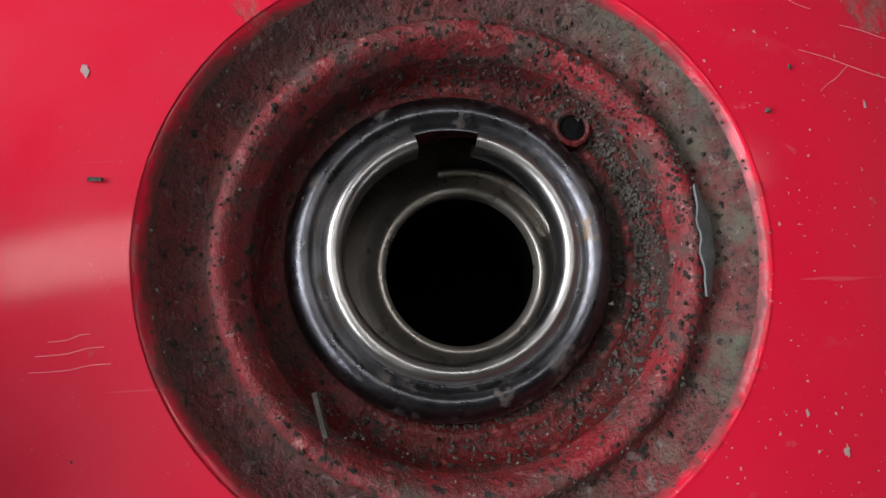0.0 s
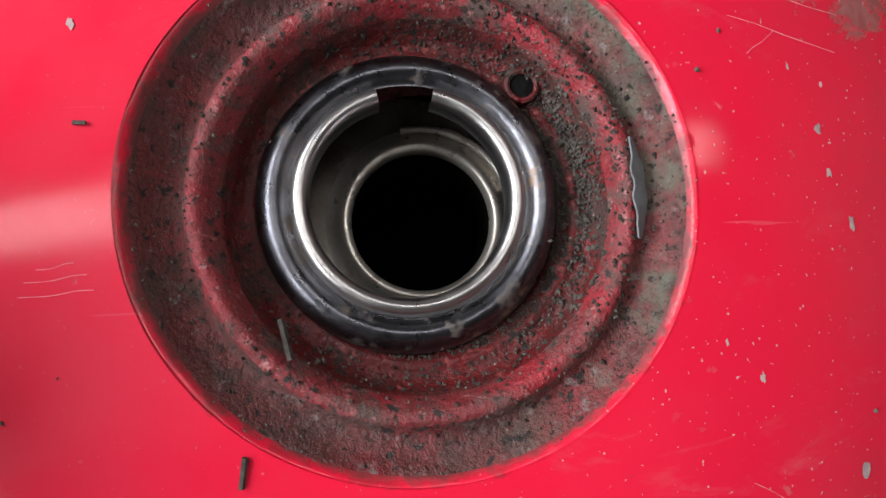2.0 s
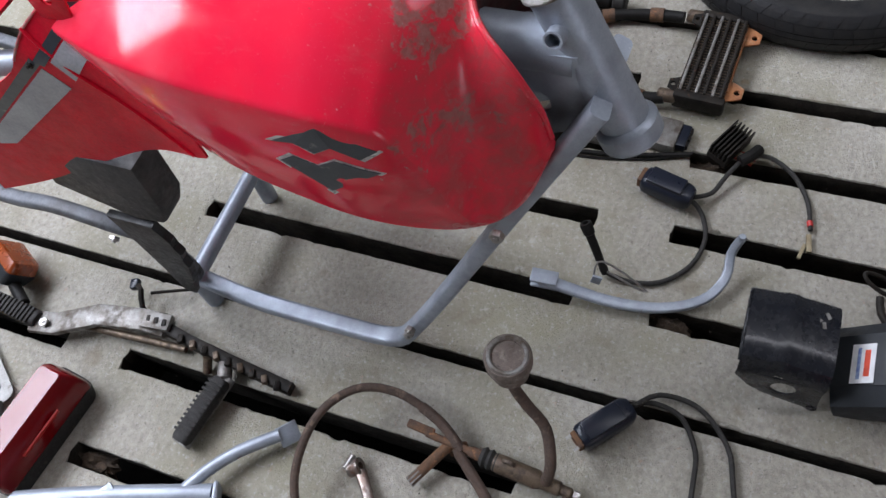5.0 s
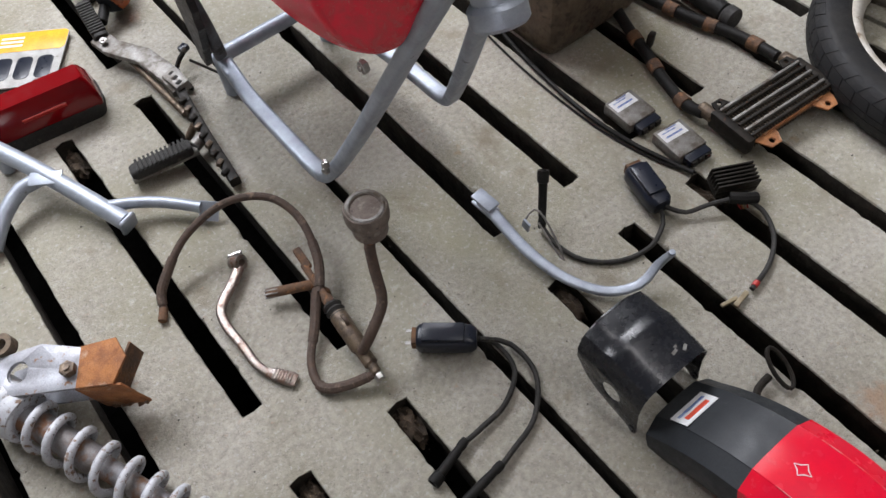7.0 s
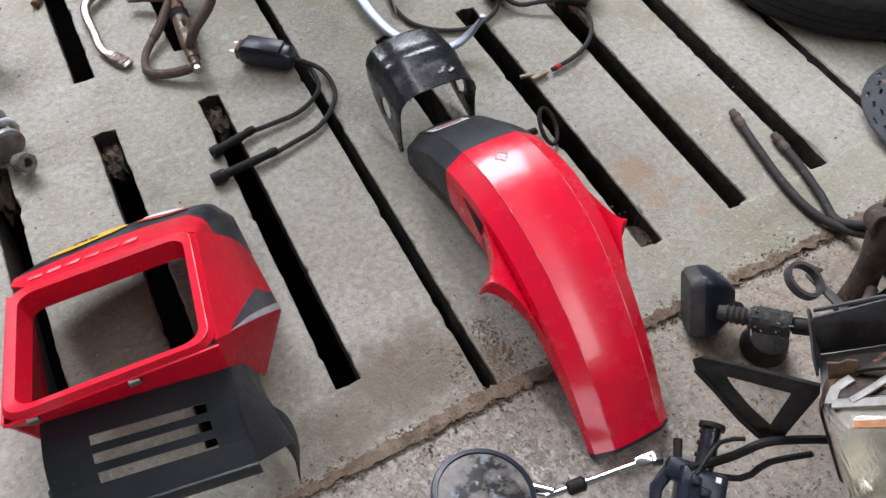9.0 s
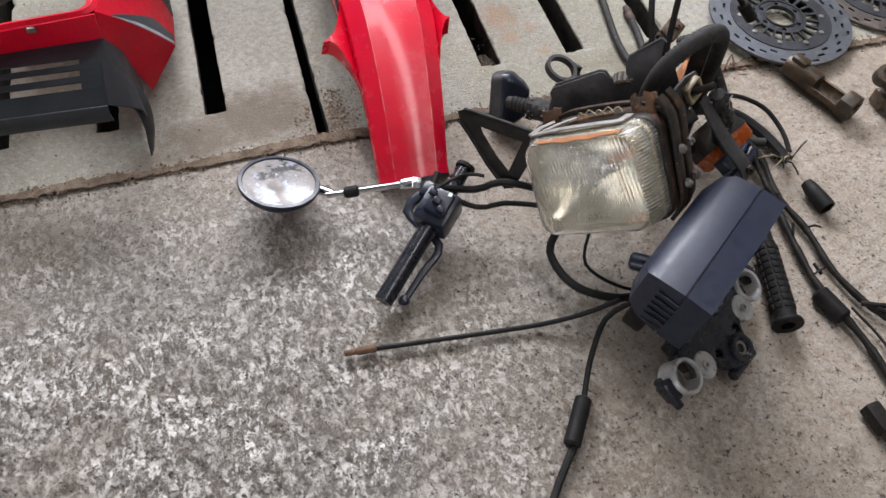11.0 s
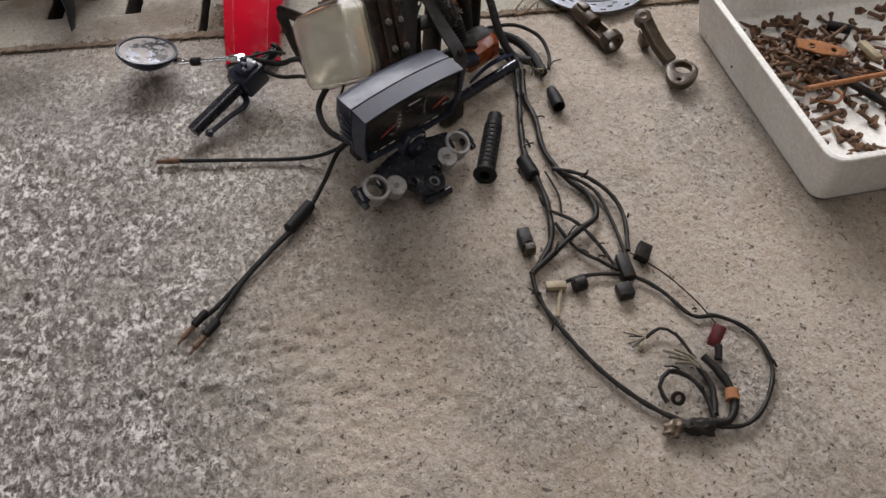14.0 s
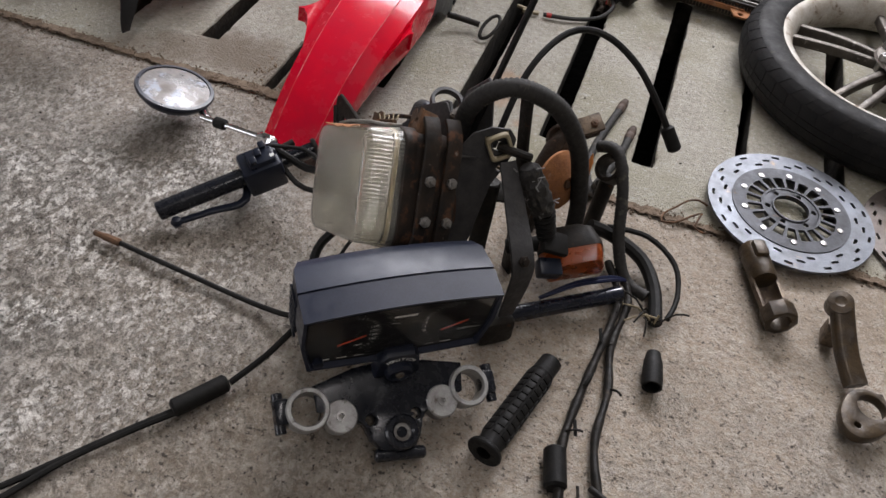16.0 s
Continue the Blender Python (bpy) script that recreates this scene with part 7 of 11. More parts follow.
build_coil("ignition_coil", (-0.142, -0.297, 0.024), (-0.072, -0.358, 0.024), 0.021, "black ignition coil with two curled leads and caps",
           [([(-0.075, -0.352, 0.022), (-0.052, -0.38, 0.012), (-0.058, -0.43, 0.008), (-0.105, -0.462, 0.008), (-0.155, -0.468, 0.009), (-0.195, -0.470, 0.010)], ((-0.185, -0.468, 0.012), (-0.262, -0.488, 0.012))),
            ([(-0.068, -0.362, 0.024), (-0.036, -0.395, 0.014), (-0.038, -0.455, 0.008), (-0.085, -0.505, 0.008), (-0.14, -0.522, 0.009), (-0.175, -0.530, 0.010)], ((-0.168, -0.528, 0.012), (-0.278, -0.540, 0.012)))])
sw = thing("lead_connector", (0.44, -0.46, 0), "taped black wire joint with a cream plug end", "connector")
part("tape", pipe([(0.415, -0.435, 0.030), (0.430, -0.450, 0.030), (0.452, -0.462, 0.024)], 0.0105, 10), RUBBER, sw, "black tape wrapped joint")
part("band", pipe([(0.335, -0.565, 0.008), (0.325, -0.567, 0.008)], 0.0052, 8, straight=True), RED_WIRE, sw, "red tape band")
part("plug", block((0.034, 0.008, 0.007), pose(0.292, -0.569, 0.007, 0, 0, 8), 0.001), CREAM, sw, "cream plug")
part("plug", block((0.030, 0.006, 0.006), pose(0.275, -0.560, 0.006, 0, 0, -12), 0.001), CREAM, sw, "cream plug")

# ---- stands, pedals, brake cylinder ----
st = thing("side_stand", (0.12, -0.3, 0), "silver-painted curved side stand with a wire spring", "side stand")
path = spline([(0.103, -0.165, 0.030), (0.098, -0.22, 0.026), (0.096, -0.29, 0.020), (0.108, -0.365, 0.016), (0.140, -0.425, 0.016), (0.185, -0.452, 0.022), (0.222, -0.452, 0.040), (0.236, -0.462, 0.072)], 0.012)
part("leg", sweep(bmesh.new(), path, rounded(0.022, 0.012, 0.005, 3), scale=lambda u: 1.0 - 0.35 * u), SILVER, st)
part("foot", turned([(0, -0.006), (0.005, -0.005), (0.0065, 0), (0.005, 0.005), (0, 0.006)], pose(0.236, -0.462, 0.072), 16), SILVER, st)
part("pivot_fork", block((0.026, 0.045, 0.006), pose(0.103, -0.172, 0.038, 4, 0, 4), 0.002), SILVER, st)
part("pivot_fork", block((0.026, 0.045, 0.006), pose(0.103, -0.172, 0.022, 4, 0, 4), 0.002), SILVER, st)
part("spring_tab", block((0.004, 0.016, 0.024), pose(0.122, -0.255, 0.034, 10, 0, 0), 0.001), SILVER, st)
part("spring_wire", pipe([(0.125, -0.25, 0.044), (0.142, -0.252, 0.058), (0.146, -0.275, 0.05), (0.135, -0.33, 0.020), (0.128, -0.332, 0.02), (0.135, -0.27, 0.046)], 0.0018, 6), ZINC, st, "bent wire spring")

cs = thing("center_stand", (-0.42, 0.3, 0), "pale silver-blue painted centre stand lying on the slats", "centre stand")
part("main_tube", pipe([(-0.505, 0.505, 0.060), (-0.470, 0.42, 0.055), (-0.430, 0.315, 0.045), (-0.393, 0.215, 0.030)], 0.0165, 16, 0.03), SILVER, cs)
part("main_foot", block((0.036, 0.010, 0.040), along((-0.391, 0.210, 0.028), (-0.375, 0.17, 0.018)) @ pose(0, 0, 0, 90, 0, 0), 0.006), SILVER, cs)
part("side_leg", pipe([(-0.410, 0.262, 0.040), (-0.365, 0.240, 0.036), (-0.32, 0.205, 0.032), (-0.275, 0.152, 0.030)], 0.0105, 12, 0.02), SILVER, cs)
part("foot_plate", block((0.034, 0.036, 0.004), pose(-0.268, 0.143, 0.022, 50, 10, -40), 0.001), SILVER, cs)
part("far_leg", pipe([(-0.455, 0.385, 0.052), (-0.505, 0.395, 0.048), (-0.555, 0.37, 0.036), (-0.60, 0.33, 0.016)], 0.0140, 12, 0.02), SILVER, cs)
part("gusset", block((0.06, 0.028, 0.005), pose(-0.462, 0.372, 0.062, 8, 0, -35), 0.002), SILVER, cs)
part("far_foot", rod((-0.51, 0.51, 0.0), (-0.505, 0.507, 0.062), 0.014, 14, 0.002), SILVER, cs)


def ribbed_peg(parent, a, b, r):
    m = along(a, b)
    ln = (Vector(b) - Vector(a)).length
    part("peg_core", loft([[m @ Vector((x, y - 0.004, z)) for x, y in rounded(r * 1.9, r * 1.0, r * 0.4, 3)] for z in (0, ln)]), ALLOY, parent)
    rub = part("peg_rubber", loft([[m @ Vector((x * k, y * k + 0.004, z)) for x, y in rounded(r * 2, r * 1.5, r * 0.55, 3)] for z, k in ((ln * 0.06, 0.8), (ln * 0.10, 1), (ln * 0.92, 1), (ln * 0.98, 0.8))]), RUBBER_GREY, parent, "ribbed worn rubber")
    for k in range(12):
        part("rib", block((r * 1.9, 0.005, ln * 0.035), m @ pose(0, r * 0.80 + 0.004, ln * (0.14 + 0.065 * k)), 0.001), RUBBER_GREY, rub)


fp = thing("footpeg_plate", (-0.2, 0.4, 0), "worn alloy footrest plate with two ribbed rubber pegs", "footrest")
part("arm", sweep(bmesh.new(), [Vector(p) for p in ((-0.222, 0.69, 0.030), (-0.215, 0.64, 0.034), (-0.178, 0.565, 0.038), (-0.163, 0.48, 0.036), (-0.162, 0.43, 0.034))], rounded(0.042, 0.014, 0.004, 2)), ALLOY, fp)
part("toothed_plate", sweep(bmesh.new(), [Vector(p) for p in ((-0.162, 0.45, 0.040), (-0.175, 0.38, 0.036), (-0.186, 0.29, 0.028), (-0.197, 0.175, 0.014))], rounded(0.020, 0.024, 0.004, 2)), BLACK_DIRTY, fp, "dirty brown edge plate")
for k in range(9):
    q = mix((-0.174, 0.385, 0.046), (-0.196, 0.195, 0.024), k / 8)
    part("tooth", block((0.016, 0.010, 0.010), pose(q.x - 0.006, q.y, q.z + 0.004, 10 * (k % 3), 12, 20 + 15 * (k % 2)), 0.002), GREASE if k % 2 else BLACK_DIRTY, fp)
part("bright_clamp", block((0.030, 0.050, 0.012), pose(-0.164, 0.44, 0.055, 3, 0, 8), 0.002), ALLOY, fp)
for k in range(3):
    part("clamp_slot", block((0.012, 0.008, 0.004), pose(-0.164, 0.424 + 0.016 * k, 0.060, 0, 0, 20), 0.001), BLACK_DIRTY, fp)
part("under_rod", rod((-0.20, 0.60, 0.02), (-0.185, 0.39, 0.014), 0.007, 12), GREASE, fp)
ribbed_peg(fp, (-0.212, 0.287, 0.028), (-0.338, 0.312, 0.022), 0.0165)
ribbed_peg(fp, (-0.220, 0.668, 0.034), (-0.205, 0.81, 0.034), 0.0165)
part("peg_pivot", rod((-0.19, 0.30, 0.028), (-0.218, 0.288, 0.028), 0.0125, 14, 0.002), ALLOY, fp)
bolt(fp, (-0.222, 0.655, 0.045), (0, 0, 1), 0.009, 0.006, ZINC)
part("pinch_bolt", rod((-0.21, 0.335, 0.008), (-0.19, 0.335, 0.03), 0.008, 12), GREASE, fp)
br = thing("bent_bracket", (-0.13, 0.48, 0), "small bent black wire bracket with a plug", "bracket")
part("wire", pipe([(-0.105, 0.53, 0.035), (-0.115, 0.51, 0.045), (-0.14, 0.50, 0.03), (-0.150, 0.47, 0.012), (-0.138, 0.45, 0.006)], 0.005, 8), BLACK_DIRTY, br)
part("plug", block((0.02, 0.016, 0.014), pose(-0.104, 0.535, 0.034, 0, 0, 20), 0.003), BLACK_PLASTIC, br)
part("twig", pipe([(-0.11, 0.50, 0.03), (-0.085, 0.45, 0.02), (-0.07, 0.42, 0.012)], 0.003, 6), BLACK_DIRTY, br)
part("foot", rod((-0.15, 0.47, 0.0), (-0.15, 0.47, 0.014), 0.006, 10), BLACK_DIRTY, br)


def build_master_cylinder():
    mc = thing("brake_cylinder", (-0.2, -0.15, 0), "rusty rear brake cylinder with reservoir and brown hoses", "brake cylinder")
    a, b = Vector((-0.205, -0.075, 0.038)), Vector((-0.226, -0.320, 0.030))
    m = along(a, b)
    part("push_rod", turned([(0, 0), (0.006, 0), (0.006, 0.07), (0.009, 0.075), (0.009, 0.095), (0.0, 0.095)], m, 14), RUST, mc)
    part("boot", turned([(0.0, 0.09), (0.012, 0.09), (0.0165, 0.096), (0.013, 0.101), (0.0165, 0.106), (0.013, 0.111), (0.0145, 0.116), (0, 0.116)], m, 20), RUBBER_GREY, mc, "ribbed rubber boot")
    part("cylinder_body", turned([(0, 0.112), (0.0135, 0.112), (0.0145, 0.118), (0.0145, 0.180), (0.011, 0.188), (0.011, 0.215), (0.008, 0.218), (0.008, 0.232), (0.0055, 0.234), (0, 0.240)], m, 22), GREASE, mc)
    part("banjo_bolt", prism(ring_points(0.0075, 6), 0.010, m @ pose(0, 0, 0.236), 0.001), ZINC, mc)
    part("mount_ear", prism(rounded(0.040, 0.022, 0.010, 5), 0.006, m @ pose(0, 0.004, 0.135, 90, 0, 90), 0.001, holes=[ring_points(0.005, 12, 0.011)]), GREASE, mc)
    part("clevis", block((0.014, 0.010, 0.045), m @ pose(0.004, 0, -0.012), 0.003), RUST, mc)
    part("pedal_shaft", rod((-0.20, -0.118, 0.030), (-0.280, -0.072, 0.024), 0.0085, 16, 0.002), RUST, mc)
    for k in range(8):
        q = 2 * math.pi * k / 8
        part("spline_tooth", rod(Vector((-0.262, -0.082, 0.025)) + Vector((0.004 * math.cos(q), 0.006 * math.cos(q), 0.0078 * math.sin(q))), Vector((-0.281, -0.0715, 0.024)) + Vector((0.004 * math.cos(q), 0.006 * math.cos(q), 0.0078 * math.sin(q))), 0.0018, 6), ALLOY, mc)
    part("shaft_foot", block((0.016, 0.030, 0.03), pose(-0.208, -0.125, 0.015, 0, 0, 20), 0.003), RUST, mc)
    base = Vector((-0.128, -0.198, 0.195))
    res = part("reservoir", turned([(0, 0.0), (0.022, 0.0), (0.026, 0.004), (0.0275, 0.030), (0.0290, 0.032), (0.0290, 0.036), (0, 0.037)], Matrix.Translation(base), 36), DUSTY, mc, "cloudy brown plastic reservoir")
    part("reservoir_cap", turned([(0, 0.035), (0.031, 0.035), (0.0325, 0.038), (0.0325, 0.054), (0.030, 0.059), (0.022, 0.060), (0.021, 0.0575), (0, 0.0575)], Matrix.Translation(base), 40), DUSTY, res, "dusty grey-brown ribbed cap")
    part("cap_rim", turned([(0.022, 0.0595), (0.024, 0.0615), (0.027, 0.0615), (0.0285, 0.0595)], Matrix.Translation(base), 36), ALLOY, res)
    part("feed_hose", pipe([(-0.222, -0.268, 0.042), (-0.205, -0.272, 0.075), (-0.165, -0.255, 0.105), (-0.150, -0.225, 0.140), (-0.140, -0.205, 0.17), (-0.130, -0.199, 0.197)], 0.0085, 12), RUBBER_BROWN, mc, "dirty brown feed hose")
    part("hose_clip", pipe([(-0.136, -0.203, 0.182), (-0.134, -0.201, 0.188)], 0.0112, 12, straight=True), RUST, mc, "rusty hose clip")
    for pts in ([(-0.424, 0.028, 0.008), (-0.405, 0.055, 0.025), (-0.330, 0.090, 0.060), (-0.245, 0.085, 0.085), (-0.185, 0.045, 0.085), (-0.166, -0.015, 0.070), (-0.182, -0.085, 0.048), (-0.214, -0.135, 0.036)],
                [(-0.214, -0.125, 0.036), (-0.250, -0.170, 0.022), (-0.292, -0.220, 0.014), (-0.300, -0.262, 0.012), (-0.272, -0.285, 0.014), (-0.228, -0.304, 0.026)]):
        hose = part("brake_hose", pipe(pts, 0.0068, 10), RUBBER_BROWN, mc, "brown dirty brake hose")
        path = spline(pts, 0.0034)
        for i in list(range(4, 26)) + list(range(len(path) - 26, len(path) - 4)):
            if 0 < i < len(path) - 1:
                part("coil", pipe([path[i - 1], mix(path[i], path[i + 1], 0.1)], 0.0084, 10, straight=True), RUBBER_BROWN, hose)
    part("hose_end", rod((-0.424, 0.028, 0.008), (-0.437, 0.008, 0.007), 0.0075, 12, 0.001), RUST, mc)


build_master_cylinder()
gl = thing("gear_lever", (-0.34, -0.1, 0), "worn chrome gear lever with a ribbed tip", "gear lever")
part("arm", sweep(bmesh.new(), spline([(-0.287, 0.010, 0.014), (-0.312, -0.012, 0.016), (-0.350, -0.040, 0.016), (-0.360, -0.075, 0.014), (-0.358, -0.120, 0.013), (-0.358, -0.165, 0.012), (-0.350, -0.190, 0.010)], 0.012), rounded(0.015, 0.010, 0.004, 3), scale=lambda u: 1.25 - 0.35 * u), PITTED, gl)
part("boss", turned([(0.007, -0.010), (0.013, -0.010), (0.0135, 0.010), (0.007, 0.010)], pose(-0.284, 0.020, 0.016, 70, 0, 30), 20, closed=True), PITTED, gl)
part("boss_bolt", rod((-0.292, 0.034, 0.022), (-0.268, 0.028, 0.022), 0.005, 10, 0.001), ZINC, gl)
tipm = along((-0.351, -0.186, 0.011), (-0.324, -0.226, 0.007))
tip = part("tip", loft([[tipm @ Vector((x * w, y * h, z)) for x, y in rounded(0.020, 0.012, 0.004, 3)] for z, w, h in ((0, 0.7, 0.8), (0.012, 1.0, 0.8), (0.040, 1.25, 0.65), (0.048, 1.0, 0.45))]), PITTED, gl, "flattened ribbed tip")
for k in range(7):
    part("rib", block((0.021, 0.012, 0.0016), tipm @ pose(0, 0.0005, 0.012 + 0.0045 * k), 0.0004), PITTED, tip)

# ---- tail light, number plate, indicator, shock absorbers ----


def build_tail_light():
    tl = thing("tail_light", (-0.39, 0.53, 0), "dusty red tail light with a grey rubber base", "tail light")
    m = pose(-0.395, 0.545, 0.03, 0, 0, -8)
    part("base", loft([[m @ Vector((x, y, z)) for x, y in rounded(0.215 * k, 0.085 * k, 0.02, 4, 0, 0.02)] for z, k in ((-0.030, 0.94), (-0.006, 1.0), (0.004, 1.0))]), RUBBER_GREY, tl, "grey rubber base")
    rings = []
    for z, kx, ky, dy in ((0.0, 0.985, 1.0, 0.020), (0.012, 0.985, 1.0, 0.018), (0.040, 0.95, 0.86, 0.016), (0.062, 0.88, 0.60, 0.016), (0.066, 0.84, 0.54, 0.016)):
        rings.append([m @ Vector((x * kx, y * ky + dy, z)) for x, y in rounded(0.212, 0.082, 0.010, 3)])
    lens = part("lens", loft(rings), RED_LENS, tl, "red plastic lens, dusty on top", smooth=30)
    part("reflector", block((0.085, 0.004, 0.012), m @ pose(0.0, -0.0195, 0.032, 20, 0, 0), 0.001), RED_WIRE, lens, "brighter red reflector bar")
    part("backing", block((0.19, 0.06, 0.004), m @ pose(0, 0.02, 0.004), 0.001), RUBBER_GREY, tl)
    part("stay", pipe([m @ Vector((-0.03, 0.055, 0.0)), m @ Vector((-0.02, 0.09, 0.004)), m @ Vector((0.0, 0.13, -0.014))], 0.011, 10), RUBBER_GREY, tl)


build_tail_light()


def build_plate():
    pl = thing("number_plate", (-0.35, 0.72, 0), "yellow and white number plate with black bars, lying flat", "number plate")
    m = pose(-0.382, 0.782, 0.010, 0, 0, -35)
    part("plate", prism(rounded(0.20, 0.17, 0.016, 5), 0.003, m, 0.0008), PLATE_WHITE, pl, "scuffed white plate")
    part("yellow_field", prism(rounded(0.198, 0.060, 0.012, 4, 0, 0.052), 0.0008, m @ pose(0, 0, 0.003), 0.0002), YELLOW, pl, "yellow sticker field")
    for k in range(4):
        part("character_bar", prism(rounded(0.034, 0.066, 0.012, 4), 0.001, m @ pose(-0.066 + 0.044 * k, -0.030, 0.0031), 0.0002), BLACK_PLASTIC, pl, "black character bar")
    for k in range(3):
        part("print_bar", block((0.05, 0.006, 0.0006), m @ pose(-0.02, 0.040 + 0.012 * k, 0.0042)), STICKER, pl, "white print bar")


build_plate()


def indicator(name, m, label, lens_mat, body_mat, group):
    i = thing(name, (m.translation.x, m.translation.y, 0), label, "indicator", group)
    BASE[i] = Vector(i.location)
    body = loft([[m @ Vector((x * k, y * k, z)) for x, y in rounded(0.088, 0.060, 0.012, 4)] for z, k in ((-0.034, 0.45), (-0.024, 0.80), (0.0, 1.0), (0.006, 1.0))])
    part("housing", body, body_mat, i)
    part("lens", loft([[m @ Vector((x * k, y * k, z)) for x, y in rounded(0.086, 0.058, 0.010, 4)] for z, k in ((0.004, 1.0), (0.022, 0.96), (0.028, 0.88), (0.030, 0.5))]), lens_mat, i, smooth=30)
    part("stem", rod(m @ Vector((-0.034, 0, -0.020)), m @ Vector((-0.085, 0, -0.026)), 0.011, 14, 0.002), RUBBER, i)
    return i


indicator("rear_indicator", pose(-0.138, 0.790, 0.048, 62, 0, 62), "amber indicator in a grey housing on the slats", AMBER_LENS, GREY_PLASTIC, "indicators")
box = thing("black_stay", (-0.17, 0.90, 0), "black metal stay lying beside the indicator", "stay")
part("plate", block((0.05, 0.11, 0.05), pose(-0.175, 0.905, 0.026, 0, 0, 12), 0.008), BLACK_DIRTY, box)
part("socket", block((0.03, 0.05, 0.04), pose(-0.14, 0.87, 0.03, 0, 0, 30), 0.006), BLACK_PLASTIC, box)


def spring_thing(name, a, b, r, wire, turns, label, paint, core):
    s = thing(name, (a[0], a[1], 0), label, "shock absorber", "shock absorbers")
    a, b = Vector(a), Vector(b)
    m = along(a, b)
    ln = (b - a).length
    n = int(turns * 18)
    pts = []
    for k in range(n + 1):
        u = k / n
        q = 2 * math.pi * turns * u
        # closer coils at the ends
        v = 0.5 - 0.5 * math.cos(math.pi * u)
        z = ln * (0.10 + 0.80 * (0.55 * u + 0.45 * (u + 0.35 * math.sin(2 * math.pi * u) / (2 * math.pi) * -1)))
        pts.append(m @ Vector((r * math.cos(q), r * math.sin(q), z)))
    part("coil_spring", pipe(pts, wire, 10, straight=True), paint, s, "chipped painted coil spring", smooth=60)
    part("damper_body", turned([(0, 0.03), (r * 0.62, 0.03), (r * 0.66, 0.04), (r * 0.66, ln * 0.45), (r * 0.50, ln * 0.47), (r * 0.50, ln * 0.80), (r * 0.72, ln * 0.82), (r * 0.72, ln * 0.92), (0, ln * 0.93)], m, 28), core, s)
    for z in (0.055, 0.915):
        part("spring_seat", turned([(0, ln * z - 0.008), (r * 0.86, ln * z - 0.008), (r * 0.94, ln * z - 0.004), (r * 0.94, ln * z + 0.004), (r * 0.8, ln * z + 0.008), (0, ln * z + 0.008)], m, 28), core, s)
    e = along(b, b + Vector((0.3, 0.2, 0.6)))
    part("end_eye", turned([(0.0075, -0.014), (0.0145, -0.014), (0.016, 0), (0.0145, 0.014), (0.0075, 0.014)], Matrix.Translation(b + (b - a).normalized() * 0.012) @ Euler((radians(60), 0, radians(35))).to_matrix().to_4x4(), 22, closed=True), ALLOY, s, "greasy end eye with a bush")
    return s


SHOCK_BODY = material("grey_oxidised_damper", (0.22, 0.22, 0.235), 0.5, 0.4, second=(0.13, 0.115, 0.105), scale=30, grain=0.1, layers=[((0.15, 0.075, 0.04), 26, 0.50, 0.62, 0.85, 0.1), ((0.36, 0.30, 0.10), 20, 0.66, 0.72, 0.7, 0)], bump=[(160, 0.001)])
SPRING_WHITE = material("chipped_white_paint", (0.44, 0.455, 0.485), 0.42, second=(0.35, 0.355, 0.375), scale=50, layers=[((0.17, 0.11, 0.075), 110, 0.54, 0.62, 0.85, 0.1), ((0.06, 0.05, 0.045), 200, 0.62, 0.68, 0.85, 0)], bump=[(200, 0.0006)])
sa = spring_thing("shock_absorber", (-0.690, 0.018, 0.052), (-0.530, -0.375, 0.026), 0.0325, 0.0066, 8.5, "chipped white coil-spring shock absorber on the slats", SPRING_WHITE, SHOCK_BODY)
part("top_cup", turned([(0, -0.01), (0.034, -0.01), (0.040, -0.004), (0.041, 0.008), (0.039, 0.012), (0.041, 0.016), (0.041, 0.030), (0.039, 0.034), (0.041, 0.038), (0.041, 0.050), (0.038, 0.058), (0.0, 0.058)], along((-0.690, 0.018, 0.056), (-0.530, -0.375, 0.030)), 32), SPRING_WHITE, sa, "pale ribbed spring cup")
spring_thing("shock_absorber", (-0.765, -0.16, 0.045), (-0.690, -0.36, 0.036), 0.036, 0.0068, 6, "rusty brown coil spring beside the white one", RUST, RUST)

lk = thing("linkage_bracket", (-0.58, 0.0, 0), "grey steel linkage bracket with orange rust and bolts", "bracket")
SPECKLED = material("speckled_grey_steel", (0.34, 0.35, 0.38), 0.5, 0.5, second=(0.27, 0.27, 0.29), scale=30, layers=[((0.24, 0.12, 0.06), 90, 0.62, 0.68, 0.85, 0)], bump=[(150, 0.0006)])
m = pose(-0.60, -0.025, 0.098, 6, -8, -35)
outline = [(-0.10, 0.03), (-0.02, 0.045), (0.05, 0.028), (0.062, -0.010), (0.05, -0.034), (-0.11, -0.030)]
part("plate", prism(outline, 0.006, m, 0.0012, holes=[ring_points(0.017, 18, -0.052, 0.004), ring_points(0.007, 12, 0.034, -0.006)]), SPECKLED, lk)
part("rusty_cap", prism([(0.046, 0.030), (0.100, 0.036), (0.120, 0.004), (0.104, -0.036), (0.046, -0.034)], 0.005, m @ pose(0, 0, 0.0012), 0.0012), RUST_ORANGE, lk, "orange rusted end of the plate")
part("rusty_web", block((0.072, 0.004, 0.085), m @ pose(0.078, -0.034, -0.042, 0, 0, -2), 0.001), RUST_ORANGE, lk, "rust-eaten side web")
part("rusty_web", block((0.004, 0.060, 0.050), m @ pose(0.108, 0.0, -0.024, 0, 8, -18), 0.001), RUST, lk, "rust-eaten end web")
